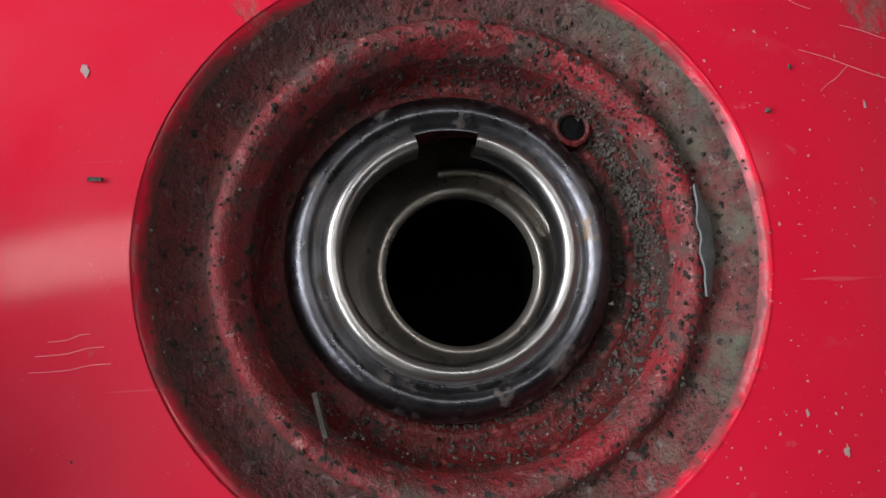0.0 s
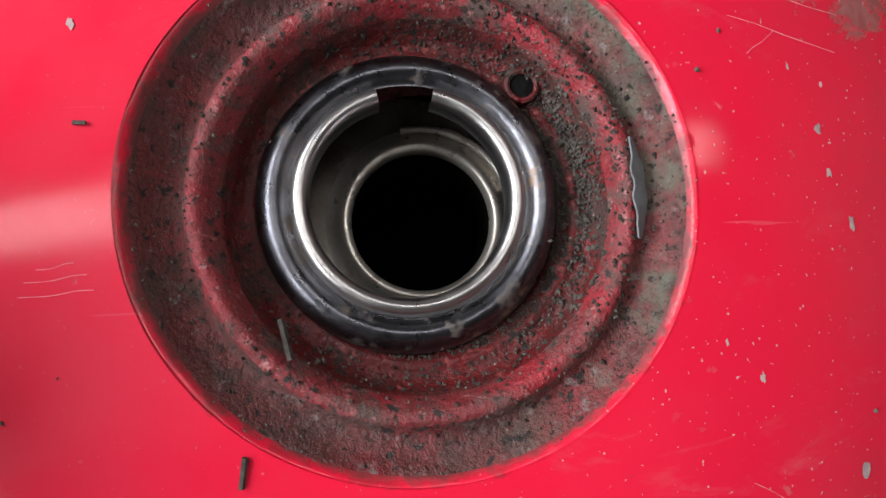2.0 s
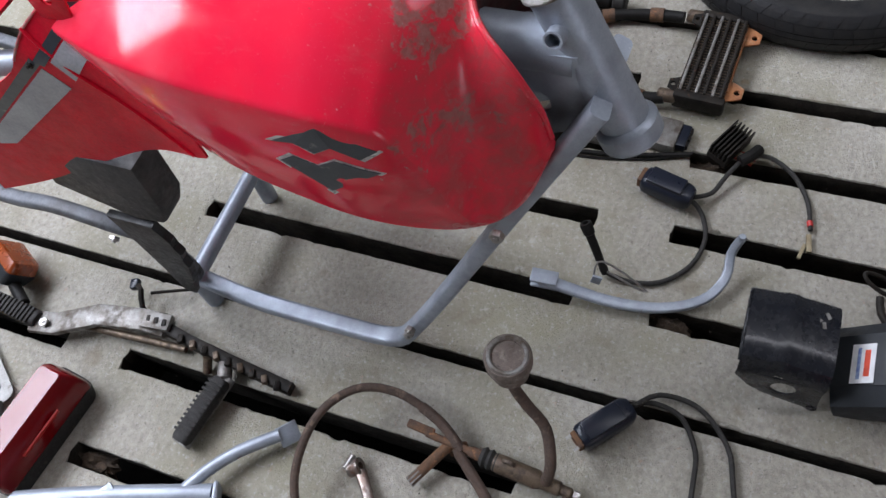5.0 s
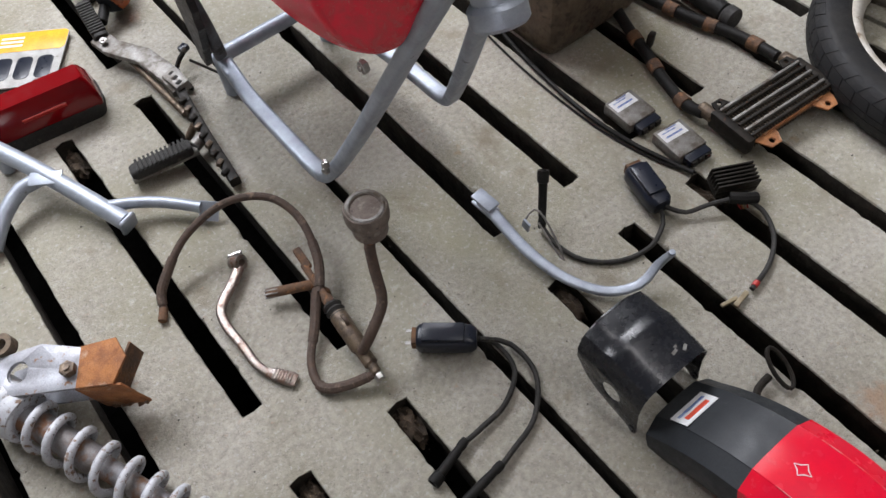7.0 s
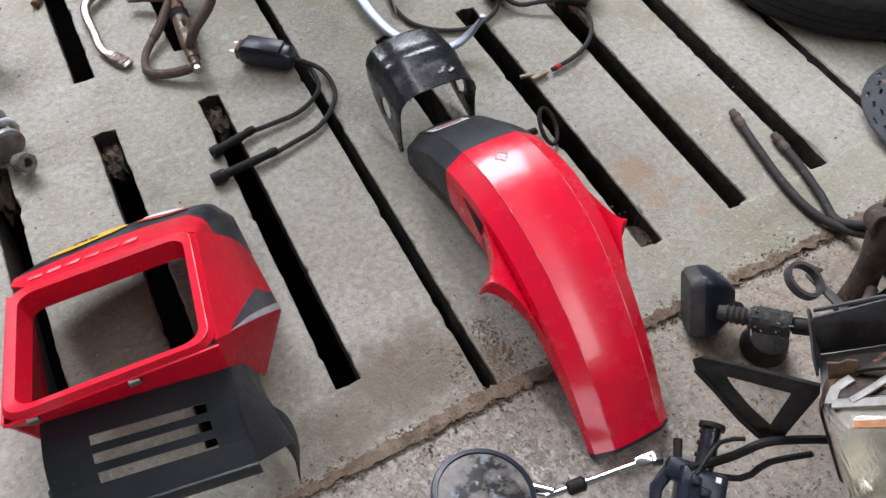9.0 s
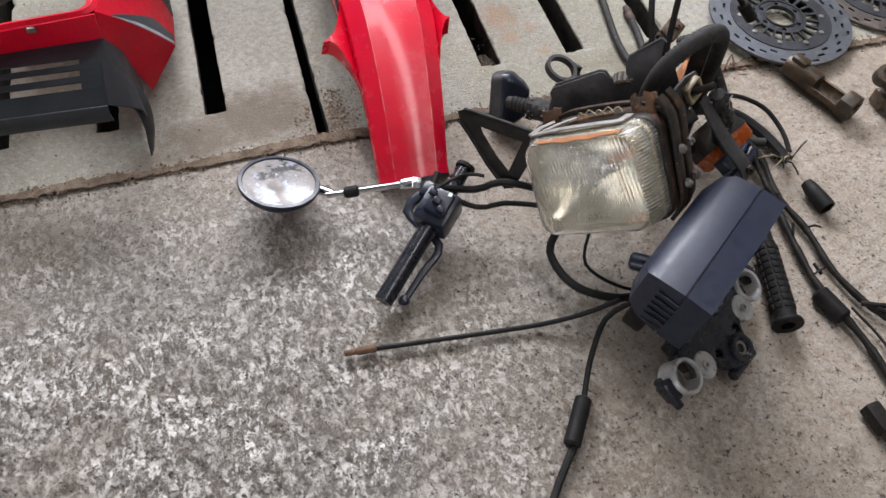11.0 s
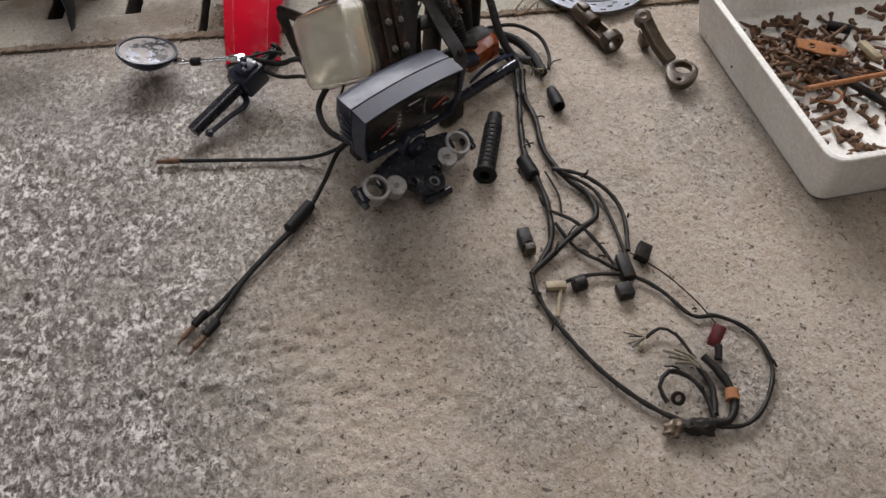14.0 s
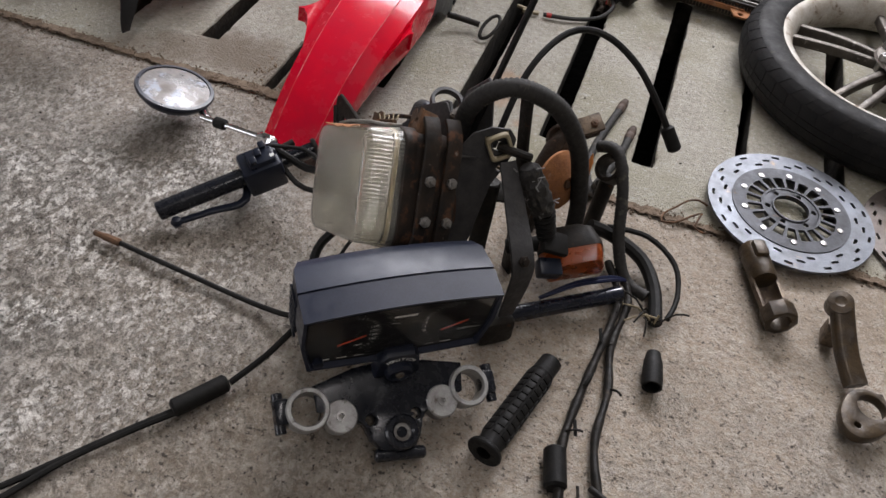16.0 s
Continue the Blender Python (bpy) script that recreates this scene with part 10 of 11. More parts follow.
def build_cluster():
    ic = thing("instrument_cluster", (0.36, -1.52, 0), "black instrument cluster with speedometer, rev counter and ignition key", "instrument cluster")
    X = Vector((0.805, 0.593, -0.045)).normalized()
    Y = Vector((-0.56, 0.80, 0.12))
    Y = (Y - X * Y.dot(X)).normalized()
    Z = X.cross(Y)
    m = Matrix((X, Y, Z)).transposed().to_4x4()
    m.translation = Vector((0.372, -1.536, 0.150))
    W, H = 0.218, 0.104

    def ring(kw, top, low, y):
        pts = []
        for k in range(13):
            u = -1 + 2 * k / 12
            pts.append((u * W / 2 * kw, top + 0.008 * (1 - u * u)))
        pts += [(W / 2 * kw * 1.01, (top + low) / 2), (W / 2 * kw * 0.93, low), (0, low - 0.004), (-W / 2 * kw * 0.93, low), (-W / 2 * kw * 1.01, (top + low) / 2)]
        return [m @ Vector((a, y, b)) for a, b in pts]

    t, l = H * 0.5, -H * 0.5
    part("housing", loft([ring(0.955, t - 0.006, l + 0.004, 0.004), ring(0.965, t - 0.0045, l + 0.003, -0.003), ring(1.0, t, l, -0.004), ring(1.0, t + 0.001, l, 0.030), ring(0.985, t - 0.001, l + 0.003, 0.0305), ring(0.985, t - 0.001, l + 0.003, 0.0325), ring(1.0, t + 0.001, l, 0.033), ring(0.98, t - 0.004, l + 0.006, 0.066), ring(0.92, t - 0.014, l + 0.014, 0.082), ring(0.70, t - 0.030, l + 0.022, 0.092)]), CLUSTER_BLACK, ic, "scuffed satin black plastic housing", smooth=30)
    part("dial_panel", loft([ring(0.945, t - 0.008, l + 0.006, 0.0038), ring(0.945, t - 0.008, l + 0.006, 0.0020)]), DIAL, ic, "dark dial panel")
    glass = part("window", loft([ring(0.95, t - 0.007, l + 0.020, -0.0010), ring(0.95, t - 0.007, l + 0.020, -0.0022)]), DIAL_GLASS, ic, "dusty clear window")
    glass.visible_shadow = False
    face = m @ pose(0, 0.0016, 0, 90, 0, 0)
    for cx, n0, texts, unit in ((-0.058, 15, ("110", "120", "130", "140"), "mph"), (0.060, 13, ("3", "2", "1", "0"), "x1000 r/min")):
        for k in range(17):
            a = radians((-62 if cx < 0 else 78) + 138 * k / 16)
            r = 0.034
            part("tick", block((0.0008 if k % 3 else 0.0014, 0.004, 0.0004), face @ pose(cx + r * math.cos(a), 0.006 + r * math.sin(a), 0.0003) @ pose(0, 0, 0, 0, 0, math.degrees(a) - 90)), PRINT_GREY, ic, "faded dial tick")
        ang = radians(205 if cx < 0 else 208)
        s = 1 if cx < 0 else 1
        part("needle", block((0.034, 0.0022, 0.0010), face @ pose(cx + 0.004 * s, -0.004, 0.0014, 0, 0, 24), 0.0003), NEEDLE, ic, "orange-red needle")
        for k, tx in enumerate(texts):
            writing(tx, 0.0062, face @ pose(cx + (0.027 if cx < 0 else -0.031), 0.016 - 0.0085 * k, 0.0004), PRINT_WHITE, ic, "numerals", 0.0001)
        writing(unit, 0.0055, face @ pose(cx + (0.012 if cx < 0 else 0.024), -0.018, 0.0004), PRINT_WHITE, ic, "numerals", 0.0001)
    for k in range(2):
        part("gauge_arc", pipe([face @ pose(-0.008 + 0.024 * k, 0.010 - 0.002 * k, 0.0004) @ Vector((0.008 * math.cos(t), 0.008 * math.sin(t), 0)) for t in (0.4 + 0.25 * i for i in range(8))], 0.0004, 5, straight=True), PRINT_GREY, ic, "faded gauge arc")
    part("print_bar", block((0.026, 0.003, 0.0004), face @ pose(0.003, 0.030, 0.0003)), PRINT_WHITE, ic, "small pale print bar")
    for k in range(5):
        part("print_bar", block((0.012, 0.0022, 0.0004), face @ pose(-0.082 + 0.020 * k if k < 3 else 0.040 + 0.020 * (k - 3), -0.0405, 0.0003)), PRINT_WHITE, ic, "small pale print bar")
    part("trip_knob", turned([(0, 0), (0.006, 0), (0.006, 0.008), (0, 0.009)], face @ pose(-0.090, -0.036, 0.001), 16), BLACK_PLASTIC, ic)
    # ignition switch below the panel
    part("switch_housing", prism([(-0.028, -0.030), (0.028, -0.030), (0.024, 0.004), (0.016, 0.016), (-0.016, 0.016), (-0.024, 0.004)], 0.020, face @ pose(0.004, -0.052, -0.006), 0.004), BLACK_PLASTIC, ic)
    part("switch_ring", turned([(0.0, 0), (0.0165, 0), (0.0165, 0.010), (0.0135, 0.013), (0.0115, 0.013), (0.011, 0.0115), (0, 0.0115)], face @ pose(0.004, -0.066, 0.010), 32), BLACK_PLASTIC, ic)
    part("key_slot", turned([(0, 0.011), (0.0052, 0.011), (0.005, 0.0135), (0, 0.0138)], face @ pose(0.004, -0.066, 0.010), 20), ALLOY, ic, "worn metal key slot")
    for k, ch in enumerate("IGNITION"):
        a = radians(131 - 11.8 * k)
        writing(ch, 0.0078, face @ pose(0.004 + 0.0205 * math.cos(a), -0.066 + 0.0205 * math.sin(a), 0.0146, 0, 0, math.degrees(a) - 90), PRINT_WHITE, ic, "lettering", 0.0002)
    for k in range(6):
        part("side_rib", block((0.003, 0.030, 0.004), m @ pose(-W * 0.505, 0.045, -0.030 + 0.012 * k), 0.001), BLACK_PLASTIC, ic)
    part("cable_socket", rod(m @ Vector((-0.05, 0.085, -0.01)), m @ Vector((-0.055, 0.11, -0.02)), 0.012, 14, 0.003), BLACK_PLASTIC, ic)
    part("back_foot", block((0.16, 0.03, 0.07), m @ pose(0.0, 0.060, -0.075), 0.006), BLACK_DIRTY, ic)

    # top yoke, bolted under the cluster
    ty = thing("top_yoke", (0.38, -1.56, 0), "black cast top yoke with two bright fork clamps", "top yoke")
    c = Vector((0.376, -1.561, 0.0545))
    U = Vector((0.156, 0.114, -0.019)).normalized()
    V = Vector((0.50, -0.72, -0.42))
    V = (V - U * V.dot(U)).normalized()
    y = Matrix((U, V, U.cross(V))).transposed().to_4x4()
    y.translation = c
    if y.to_3x3().col[2].z < 0:
        y = y @ pose(0, 0, 0, 0, 180, 0)
    s = 1
    out = [(-0.088, -0.026), (-0.084, 0.002), (-0.066, 0.012), (-0.048, 0.018), (-0.036, 0.026), (-0.030, 0.046), (-0.022, 0.058), (0.0, 0.062), (0.020, 0.056), (0.030, 0.044), (0.036, 0.026), (0.048, 0.018), (0.066, 0.012), (0.084, 0.002), (0.088, -0.026), (0.040, -0.040), (0.0, -0.044), (-0.040, -0.040)]
    part("plate", prism(out, 0.020, y @ pose(0, 0, -0.018), 0.004, holes=[ring_points(0.006, 14, -0.027, 0.022), ring_points(0.006, 14, 0.027, 0.022)]), BLACK_PAINT, ty, "black painted cast plate")
    for sx in (-1, 1):
        part("fork_clamp", turned([(0.0185, -0.024), (0.0245, -0.024), (0.0250, 0.004), (0.0235, 0.0065), (0.0195, 0.0065), (0.0185, 0.004)], y @ pose(sx * 0.097, 0.0, 0), 36, closed=True), CLAMP, ty, "bright worn fork clamp ring")
        part("clamp_pad", turned([(0, -0.02), (0.019, -0.02), (0.0195, 0.002), (0.018, 0.004), (0.0, 0.004)], y @ pose(sx * 0.061, 0.013, 0), 30), CLAMP, ty, "bright worn bolt pad")
        part("bridge", block((0.016, 0.020, 0.022), y @ pose(sx * 0.0745, 0.007, -0.009, 0, 0, -sx * 20), 0.003), ALLOY, ty)
        part("pad_bolt", turned([(0, 0.004), (0.0062, 0.004), (0.0062, 0.0065), (0.003, 0.0065), (0.003, 0.004), (0, 0.004)], y @ pose(sx * 0.061, 0.013, 0), 16), ZINC, ty)
        part("pinch_boss", block((0.020, 0.030, 0.022), y @ pose(sx * 0.124, -0.002, -0.010), 0.005), BLACK_PAINT, ty)
        part("pinch_bolt", rod(y @ Vector((sx * 0.128, -0.024, -0.010)), y @ Vector((sx * 0.128, 0.022, -0.010)), 0.0065, 12, 0.001), BLACK_PAINT, ty)
        part("foot", block((0.022, 0.02, 0.04), y @ pose(sx * 0.045, -0.02, -0.030), 0.003), BLACK_PAINT, ty)
    part("stem_boss", turned([(0.0105, -0.02), (0.0205, -0.02), (0.0205, 0.007), (0.018, 0.010), (0.0135, 0.010), (0.0105, 0.007)], y @ pose(-0.006, 0.041, 0), 32, closed=True), BLACK_PAINT, ty)
    part("stem_nut", turned([(0.0065, -0.01), (0.0115, -0.01), (0.0115, 0.004), (0.0065, 0.004)], y @ pose(-0.006, 0.041, 0), 24, closed=True), ALLOY, ty)
    part("front_lug", rod(y @ Vector((-0.034, 0.066, -0.012)), y @ Vector((0.026, 0.062, -0.012)), 0.0075, 14, 0.002), BLACK_PAINT, ty)
    part("front_foot", block((0.02, 0.014, 0.022), y @ pose(-0.004, 0.05, -0.028), 0.003), BLACK_PAINT, ty)


build_cluster()

# ---- handlebar halves, mirror, grip ----


def build_bar():
    hb = thing("handlebar_half", (0.05, -1.3, 0), "black clip-on handlebar with clutch lever and switch block", "handlebar")
    a, b = Vector((-0.046, -1.387, 0.024)), Vector((0.124, -1.221, 0.080))
    part("bar", rod(a, b, 0.0112, 20, 0.0012), BLACK_PAINT, hb)
    part("grip_tube", rod(a, mix(a, b, 0.55), 0.0138, 20, 0.0015), BLACK_PAINT, hb, "scuffed black grip tube")
    way = (b - a).normalized()
    c = mix(a, b, 0.66)
    m = along(c - way * 0.03, c)
    part("switch_block", block((0.052, 0.046, 0.058), m @ pose(0.000, 0.0, 0.026), 0.006), BLACK_PLASTIC, hb, "black switch block with worn print")
    part("switch_cap", block((0.034, 0.014, 0.040), m @ pose(-0.002, 0.024, 0.030), 0.004), BLACK_PLASTIC, hb)
    for k in range(3):
        part("button", block((0.012, 0.008, 0.010), m @ pose(-0.012 + 0.012 * k, 0.033, 0.018 + 0.010 * k, 0, 0, 10), 0.002), BLACK_PLASTIC, hb)
    part("print_mark", block((0.008, 0.0006, 0.012), m @ pose(-0.023, 0.010, 0.034, 0, 0, 90)), PRINT_WHITE, hb, "worn white print mark")
    part("print_mark", block((0.006, 0.0006, 0.006), m @ pose(-0.012, 0.0312, 0.046)), PRINT_WHITE, hb, "worn white print mark")
    part("lever_perch", block((0.034, 0.030, 0.026), m @ pose(0.024, -0.006, 0.050), 0.006), BLACK_PLASTIC, hb)
    part("lever", sweep(bmesh.new(), spline([m @ Vector((0.034, -0.006, 0.050)), m @ Vector((0.044, -0.010, 0.010)), (0.055, -1.318, 0.030), (0.020, -1.355, 0.024), (-0.014, -1.388, 0.018)], 0.012), rounded(0.014, 0.008, 0.003, 3), scale=lambda u: 1.15 - 0.45 * u), BLACK_PLASTIC, hb, "black clutch lever with a ball end")
    part("lever_ball", turned([(0, -0.0085), (0.006, -0.006), (0.0085, 0), (0.006, 0.006), (0, 0.0085)], pose(-0.016, -1.389, 0.018), 18), BLACK_PLASTIC, hb)
    part("cable_adjuster", rod(m @ Vector((0.030, -0.004, 0.062)), m @ Vector((0.034, -0.004, 0.085)), 0.0055, 12, 0.001), BLACK_DIRTY, hb)
    part("bar_collar", turned([(0.0112, -0.003), (0.0150, -0.003), (0.0155, 0.0), (0.0150, 0.003), (0.0112, 0.003)], along(b - way * 0.004, b), 20, closed=True), BLACK_DIRTY, hb)
    for k in range(3):
        part("bar_notch", block((0.004, 0.007, 0.005), along(b - way * (0.012 + 0.014 * k), b) @ pose(0.0112, 0, 0, 0, 0, 0), 0.001), BLACK_DIRTY, hb)
    for r, pts in ((0.0055, [m @ Vector((0.02, 0.02, 0.05)), (0.125, -1.262, 0.072), (0.160, -1.268, 0.085), (0.205, -1.285, 0.080), (0.25, -1.30, 0.06)]), (0.004, [m @ Vector((0.026, 0.012, 0.05)), (0.12, -1.285, 0.06), (0.165, -1.285, 0.055), (0.22, -1.30, 0.05)]), (0.0028, [m @ Vector((0.012, 0.03, 0.045)), (0.112, -1.245, 0.09), (0.14, -1.255, 0.09)])):
        part("switch_cable", pipe(pts, r, 8), RUBBER, hb)

    mr = thing("mirror", (-0.12, -1.17, 0), "round rear-view mirror with black rim on a chrome stem", "mirror")
    mm = pose(-0.152, -1.166, 0.052, -8.8, 11.6, 0)
    part("bowl", turned([(0, -0.030), (0.030, -0.026), (0.052, -0.010), (0.060, 0.0), (0.0615, 0.004), (0.060, 0.0075), (0.0545, 0.0080), (0.0535, 0.0055), (0, 0.0055)], mm, 56), BLACK_PLASTIC, mr, "black rubber-edged bowl", smooth=50)
    part("glass", turned([(0, 0.0076), (0.030, 0.0072), (0.0538, 0.0060)], mm, 56), MIRROR_GLASS, mr, "mirror glass with dust and painted sky reflections", smooth=60)
    j = Vector((-0.086, -1.197, 0.044))
    part("ball_joint", rod(mm @ Vector((0.056, -0.008, -0.006)), j + Vector((0.012, -0.002, 0.002)), 0.0085, 16, 0.003, r2=0.006), CHROME, mr)
    e = Vector((0.040, -1.219, 0.062))
    part("stem", rod(j, e, 0.0046, 12), CHROME, mr, "dull chrome stem")
    part("sleeve", rod(mix(j, e, 0.20), mix(j, e, 0.38), 0.0088, 14, 0.003), RUBBER, mr, "black rubber sleeve")
    part("adaptor", block((0.014, 0.030, 0.014), along(mix(j, e, 0.88), e) @ pose(0, 0, 0.012, 90, 0, 0), 0.004), CHROME, mr)
    part("adaptor_nut", prism(ring_points(0.009, 6), 0.014, along(e, e + Vector((0.06, -0.02, 0.0))), 0.001), CHROME, mr)


build_bar()
rb = thing("handlebar_half", (0.53, -1.31, 0), "dark blue-black handlebar tube with a taped clamp", "handlebar")
part("tube", rod((0.455, -1.375, 0.028), (0.604, -1.262, 0.024), 0.0115, 20, 0.001), material("blue_black_paint", (0.007, 0.009, 0.018), 0.25, scale=30, coat=0.4), rb)
part("clamp", block((0.05, 0.04, 0.045), pose(0.452, -1.385, 0.024, 0, 0, 38), 0.008), BLACK_DIRTY, rb)
for k in range(2):
    part("wire", pipe([(0.50, -1.335, 0.045), (0.54, -1.30 + 0.006 * k, 0.052), (0.585, -1.262 + 0.006 * k, 0.045), (0.605, -1.24, 0.03)], 0.0026, 6), BLUE_WIRE, rb, "blue wire")

gp = thing("handlebar_grip", (0.52, -1.49, 0), "worn black ribbed rubber handlebar grip", "grip")
m = along((0.497, -1.568, 0.020), (0.541, -1.408, 0.019))
part("sleeve", turned([(0.0095, 0), (0.0215, 0), (0.0225, 0.002), (0.0215, 0.006), (0.0165, 0.010), (0.0158, 0.016), (0.0162, 0.022), (0.0158, 0.135), (0.0162, 0.138), (0.0150, 0.140), (0.0145, 0.164), (0.010, 0.166), (0, 0.166)], m, 32), RUBBER, gp)
# the hollow end's shade is put into its colour
part("bore", turned([(0, 0.012), (0.0095, 0.012), (0.0098, -0.0004)], m, 20), PIT_SHADE, gp)
for i in range(10):
    for k in range(8):
        a = 2 * math.pi * k / 8
        part("grip_block", block((0.0030, 0.0098, 0.0092), m @ pose(0.0158 * math.cos(a), 0.0158 * math.sin(a), 0.028 + 0.0112 * i) @ pose(0, 0, 0, 0, 0, math.degrees(a)), 0.0008), RUBBER, gp)

# ---- cables and wiring loom ----
cb = thing("throttle_cable", (0.05, -1.6, 0), "black throttle cable splitting in two, with rusty ends", "cable")
part("upper_cable", pipe([(0.270, -1.505, 0.080), (0.235, -1.508, 0.055), (0.205, -1.545, 0.020), (0.180, -1.590, 0.009)], 0.0042, 8), RUBBER, cb)
part("joint_box", rod((0.178, -1.592, 0.012), (0.138, -1.650, 0.012), 0.0115, 18, 0.003), RUBBER, cb, "black joint box")
for off, e in ((0.0, (-0.022, -1.845)), (0.010, (-0.002, -1.866))):
    part("lower_cable", pipe([(0.142 + off * 0.4, -1.648, 0.010), (0.105 + off * 0.3, -1.690, 0.007), (0.060 + off * 0.4, -1.748, 0.006), (0.020 + off, -1.800 - off, 0.006), (e[0] + 0.012, e[1] + 0.018, 0.006)], 0.0042, 8), RUBBER, cb)
    part("boot", rod((e[0] + 0.030, e[1] + 0.040, 0.008), (e[0] + 0.010, e[1] + 0.014, 0.008), 0.0068, 12, 0.002), RUBBER, cb)
    part("ferrule", rod((e[0] + 0.011, e[1] + 0.015, 0.006), (e[0] - 0.006, e[1] - 0.007, 0.005), 0.0042, 10, 0.001), RUST, cb, "rusty threaded end")
    part("nipple", rod((e[0] - 0.004, e[1] - 0.004, 0.005), (e[0] - 0.012, e[1] - 0.016, 0.004), 0.0024, 8), RUST, cb)
cc = thing("choke_cable", (0.05, -1.46, 0), "thin black cable lying straight on the concrete", "cable")
part("sheath", pipe([(0.26, -1.492, 0.070), (0.222, -1.480, 0.030), (0.16, -1.470, 0.008), (0.04, -1.458, 0.006), (-0.075, -1.446, 0.006)], 0.0038, 8), RUBBER, cc)
part("ferrule", rod((-0.070, -1.4465, 0.006), (-0.098, -1.4445, 0.006), 0.0055, 10, 0.0015), RUST, cc, "rusty cable end")
part("nipple", rod((-0.098, -1.4445, 0.006), (-0.114, -1.443, 0.005), 0.0042, 10, 0.001), RUST, cc)


def corrugated(parent, pts, r, name, mat_, label, pitch=0.0052):
    path = spline(pts, pitch / 2)
    bm = bmesh.new()
    n = len(path)
    pipe(path, r, 12, bm=bm, straight=True, scale=lambda u: 1.0 + (0.09 if int(round(u * (n - 1))) % 2 else -0.05))
    return part(name, bm, mat_, parent, label, smooth=70)


ch = thing("corrugated_conduit", (0.45, -1.23, 0), "grey-black corrugated conduit arching over the brackets", "conduit")
corrugated(ch, [(0.350, -1.286, 0.185), (0.349, -1.288, 0.250), (0.362, -1.290, 0.292), (0.390, -1.288, 0.318), (0.420, -1.278, 0.318), (0.458, -1.252, 0.285), (0.488, -1.224, 0.220), (0.503, -1.206, 0.150), (0.511, -1.196, 0.090), (0.515, -1.19, 0.012)], 0.0112, "conduit", RUBBER_GREY, "corrugated conduit")
corrugated(ch, [(0.512, -1.10, 0.135), (0.540, -1.115, 0.145), (0.562, -1.150, 0.115), (0.580, -1.200, 0.060), (0.605, -1.230, 0.022), (0.640, -1.245, 0.016)], 0.0085, "conduit", RUBBER_GREY, "thin corrugated conduit")
part("thin_cable", pipe([(0.385, -1.25, 0.20), (0.398, -1.17, 0.27), (0.430, -1.105, 0.300), (0.475, -1.085, 0.300), (0.530, -1.092, 0.272), (0.580, -1.115, 0.225), (0.600, -1.125, 0.200)], 0.0046, 8), RUBBER, ch, "thin black cable")
part("cable_end", rod((0.590, -1.119, 0.212), (0.612, -1.130, 0.186), 0.0095, 14, 0.003), RUBBER, ch, "black cable end")
part("strap", sweep(bmesh.new(), spline([(0.440, -1.262, 0.0), (0.436, -1.262, 0.12), (0.424, -1.268, 0.24), (0.418, -1.272, 0.312)], 0.02), rounded(0.022, 0.006, 0.002, 2), up=(0.7, 0.7, 0)), BLACK_DIRTY, ch, "flat black strap")

for pts in ([(0.528, -0.800, 0.009), (0.515, -0.870, 0.009), (0.503, -0.950, 0.009), (0.505, -1.015, 0.010), (0.525, -1.070, 0.020), (0.53, -1.10, 0.05)], [(0.556, -0.872, 0.009), (0.550, -0.930, 0.009), (0.538, -0.990, 0.009), (0.525, -1.040, 0.012), (0.53, -1.09, 0.06)]):
    hs = thing("rubber_hose", (pts[0][0], pts[0][1], 0), "grey rubber hose with a brown end", "hose", "rubber hoses")
    part("tube", pipe(pts, 0.0068, 12), RUBBER_GREY, hs)
    a, b = Vector(pts[0]), Vector(pts[1])
    prof = [(0, -0.014), (0.0055, -0.014), (0.0062, -0.012), (0.0062, -0.004), (0.0080, -0.003), (0.0085, 0.002), (0.0074, 0.004), (0.0074, 0.010), (0.0084, 0.012), (0.0084, 0.018), (0.0072, 0.024), (0, 0.024)]
    part("end_fitting", turned(prof, along(a, b), 16), RUBBER_BROWN, hs, "brown ribbed end fitting")


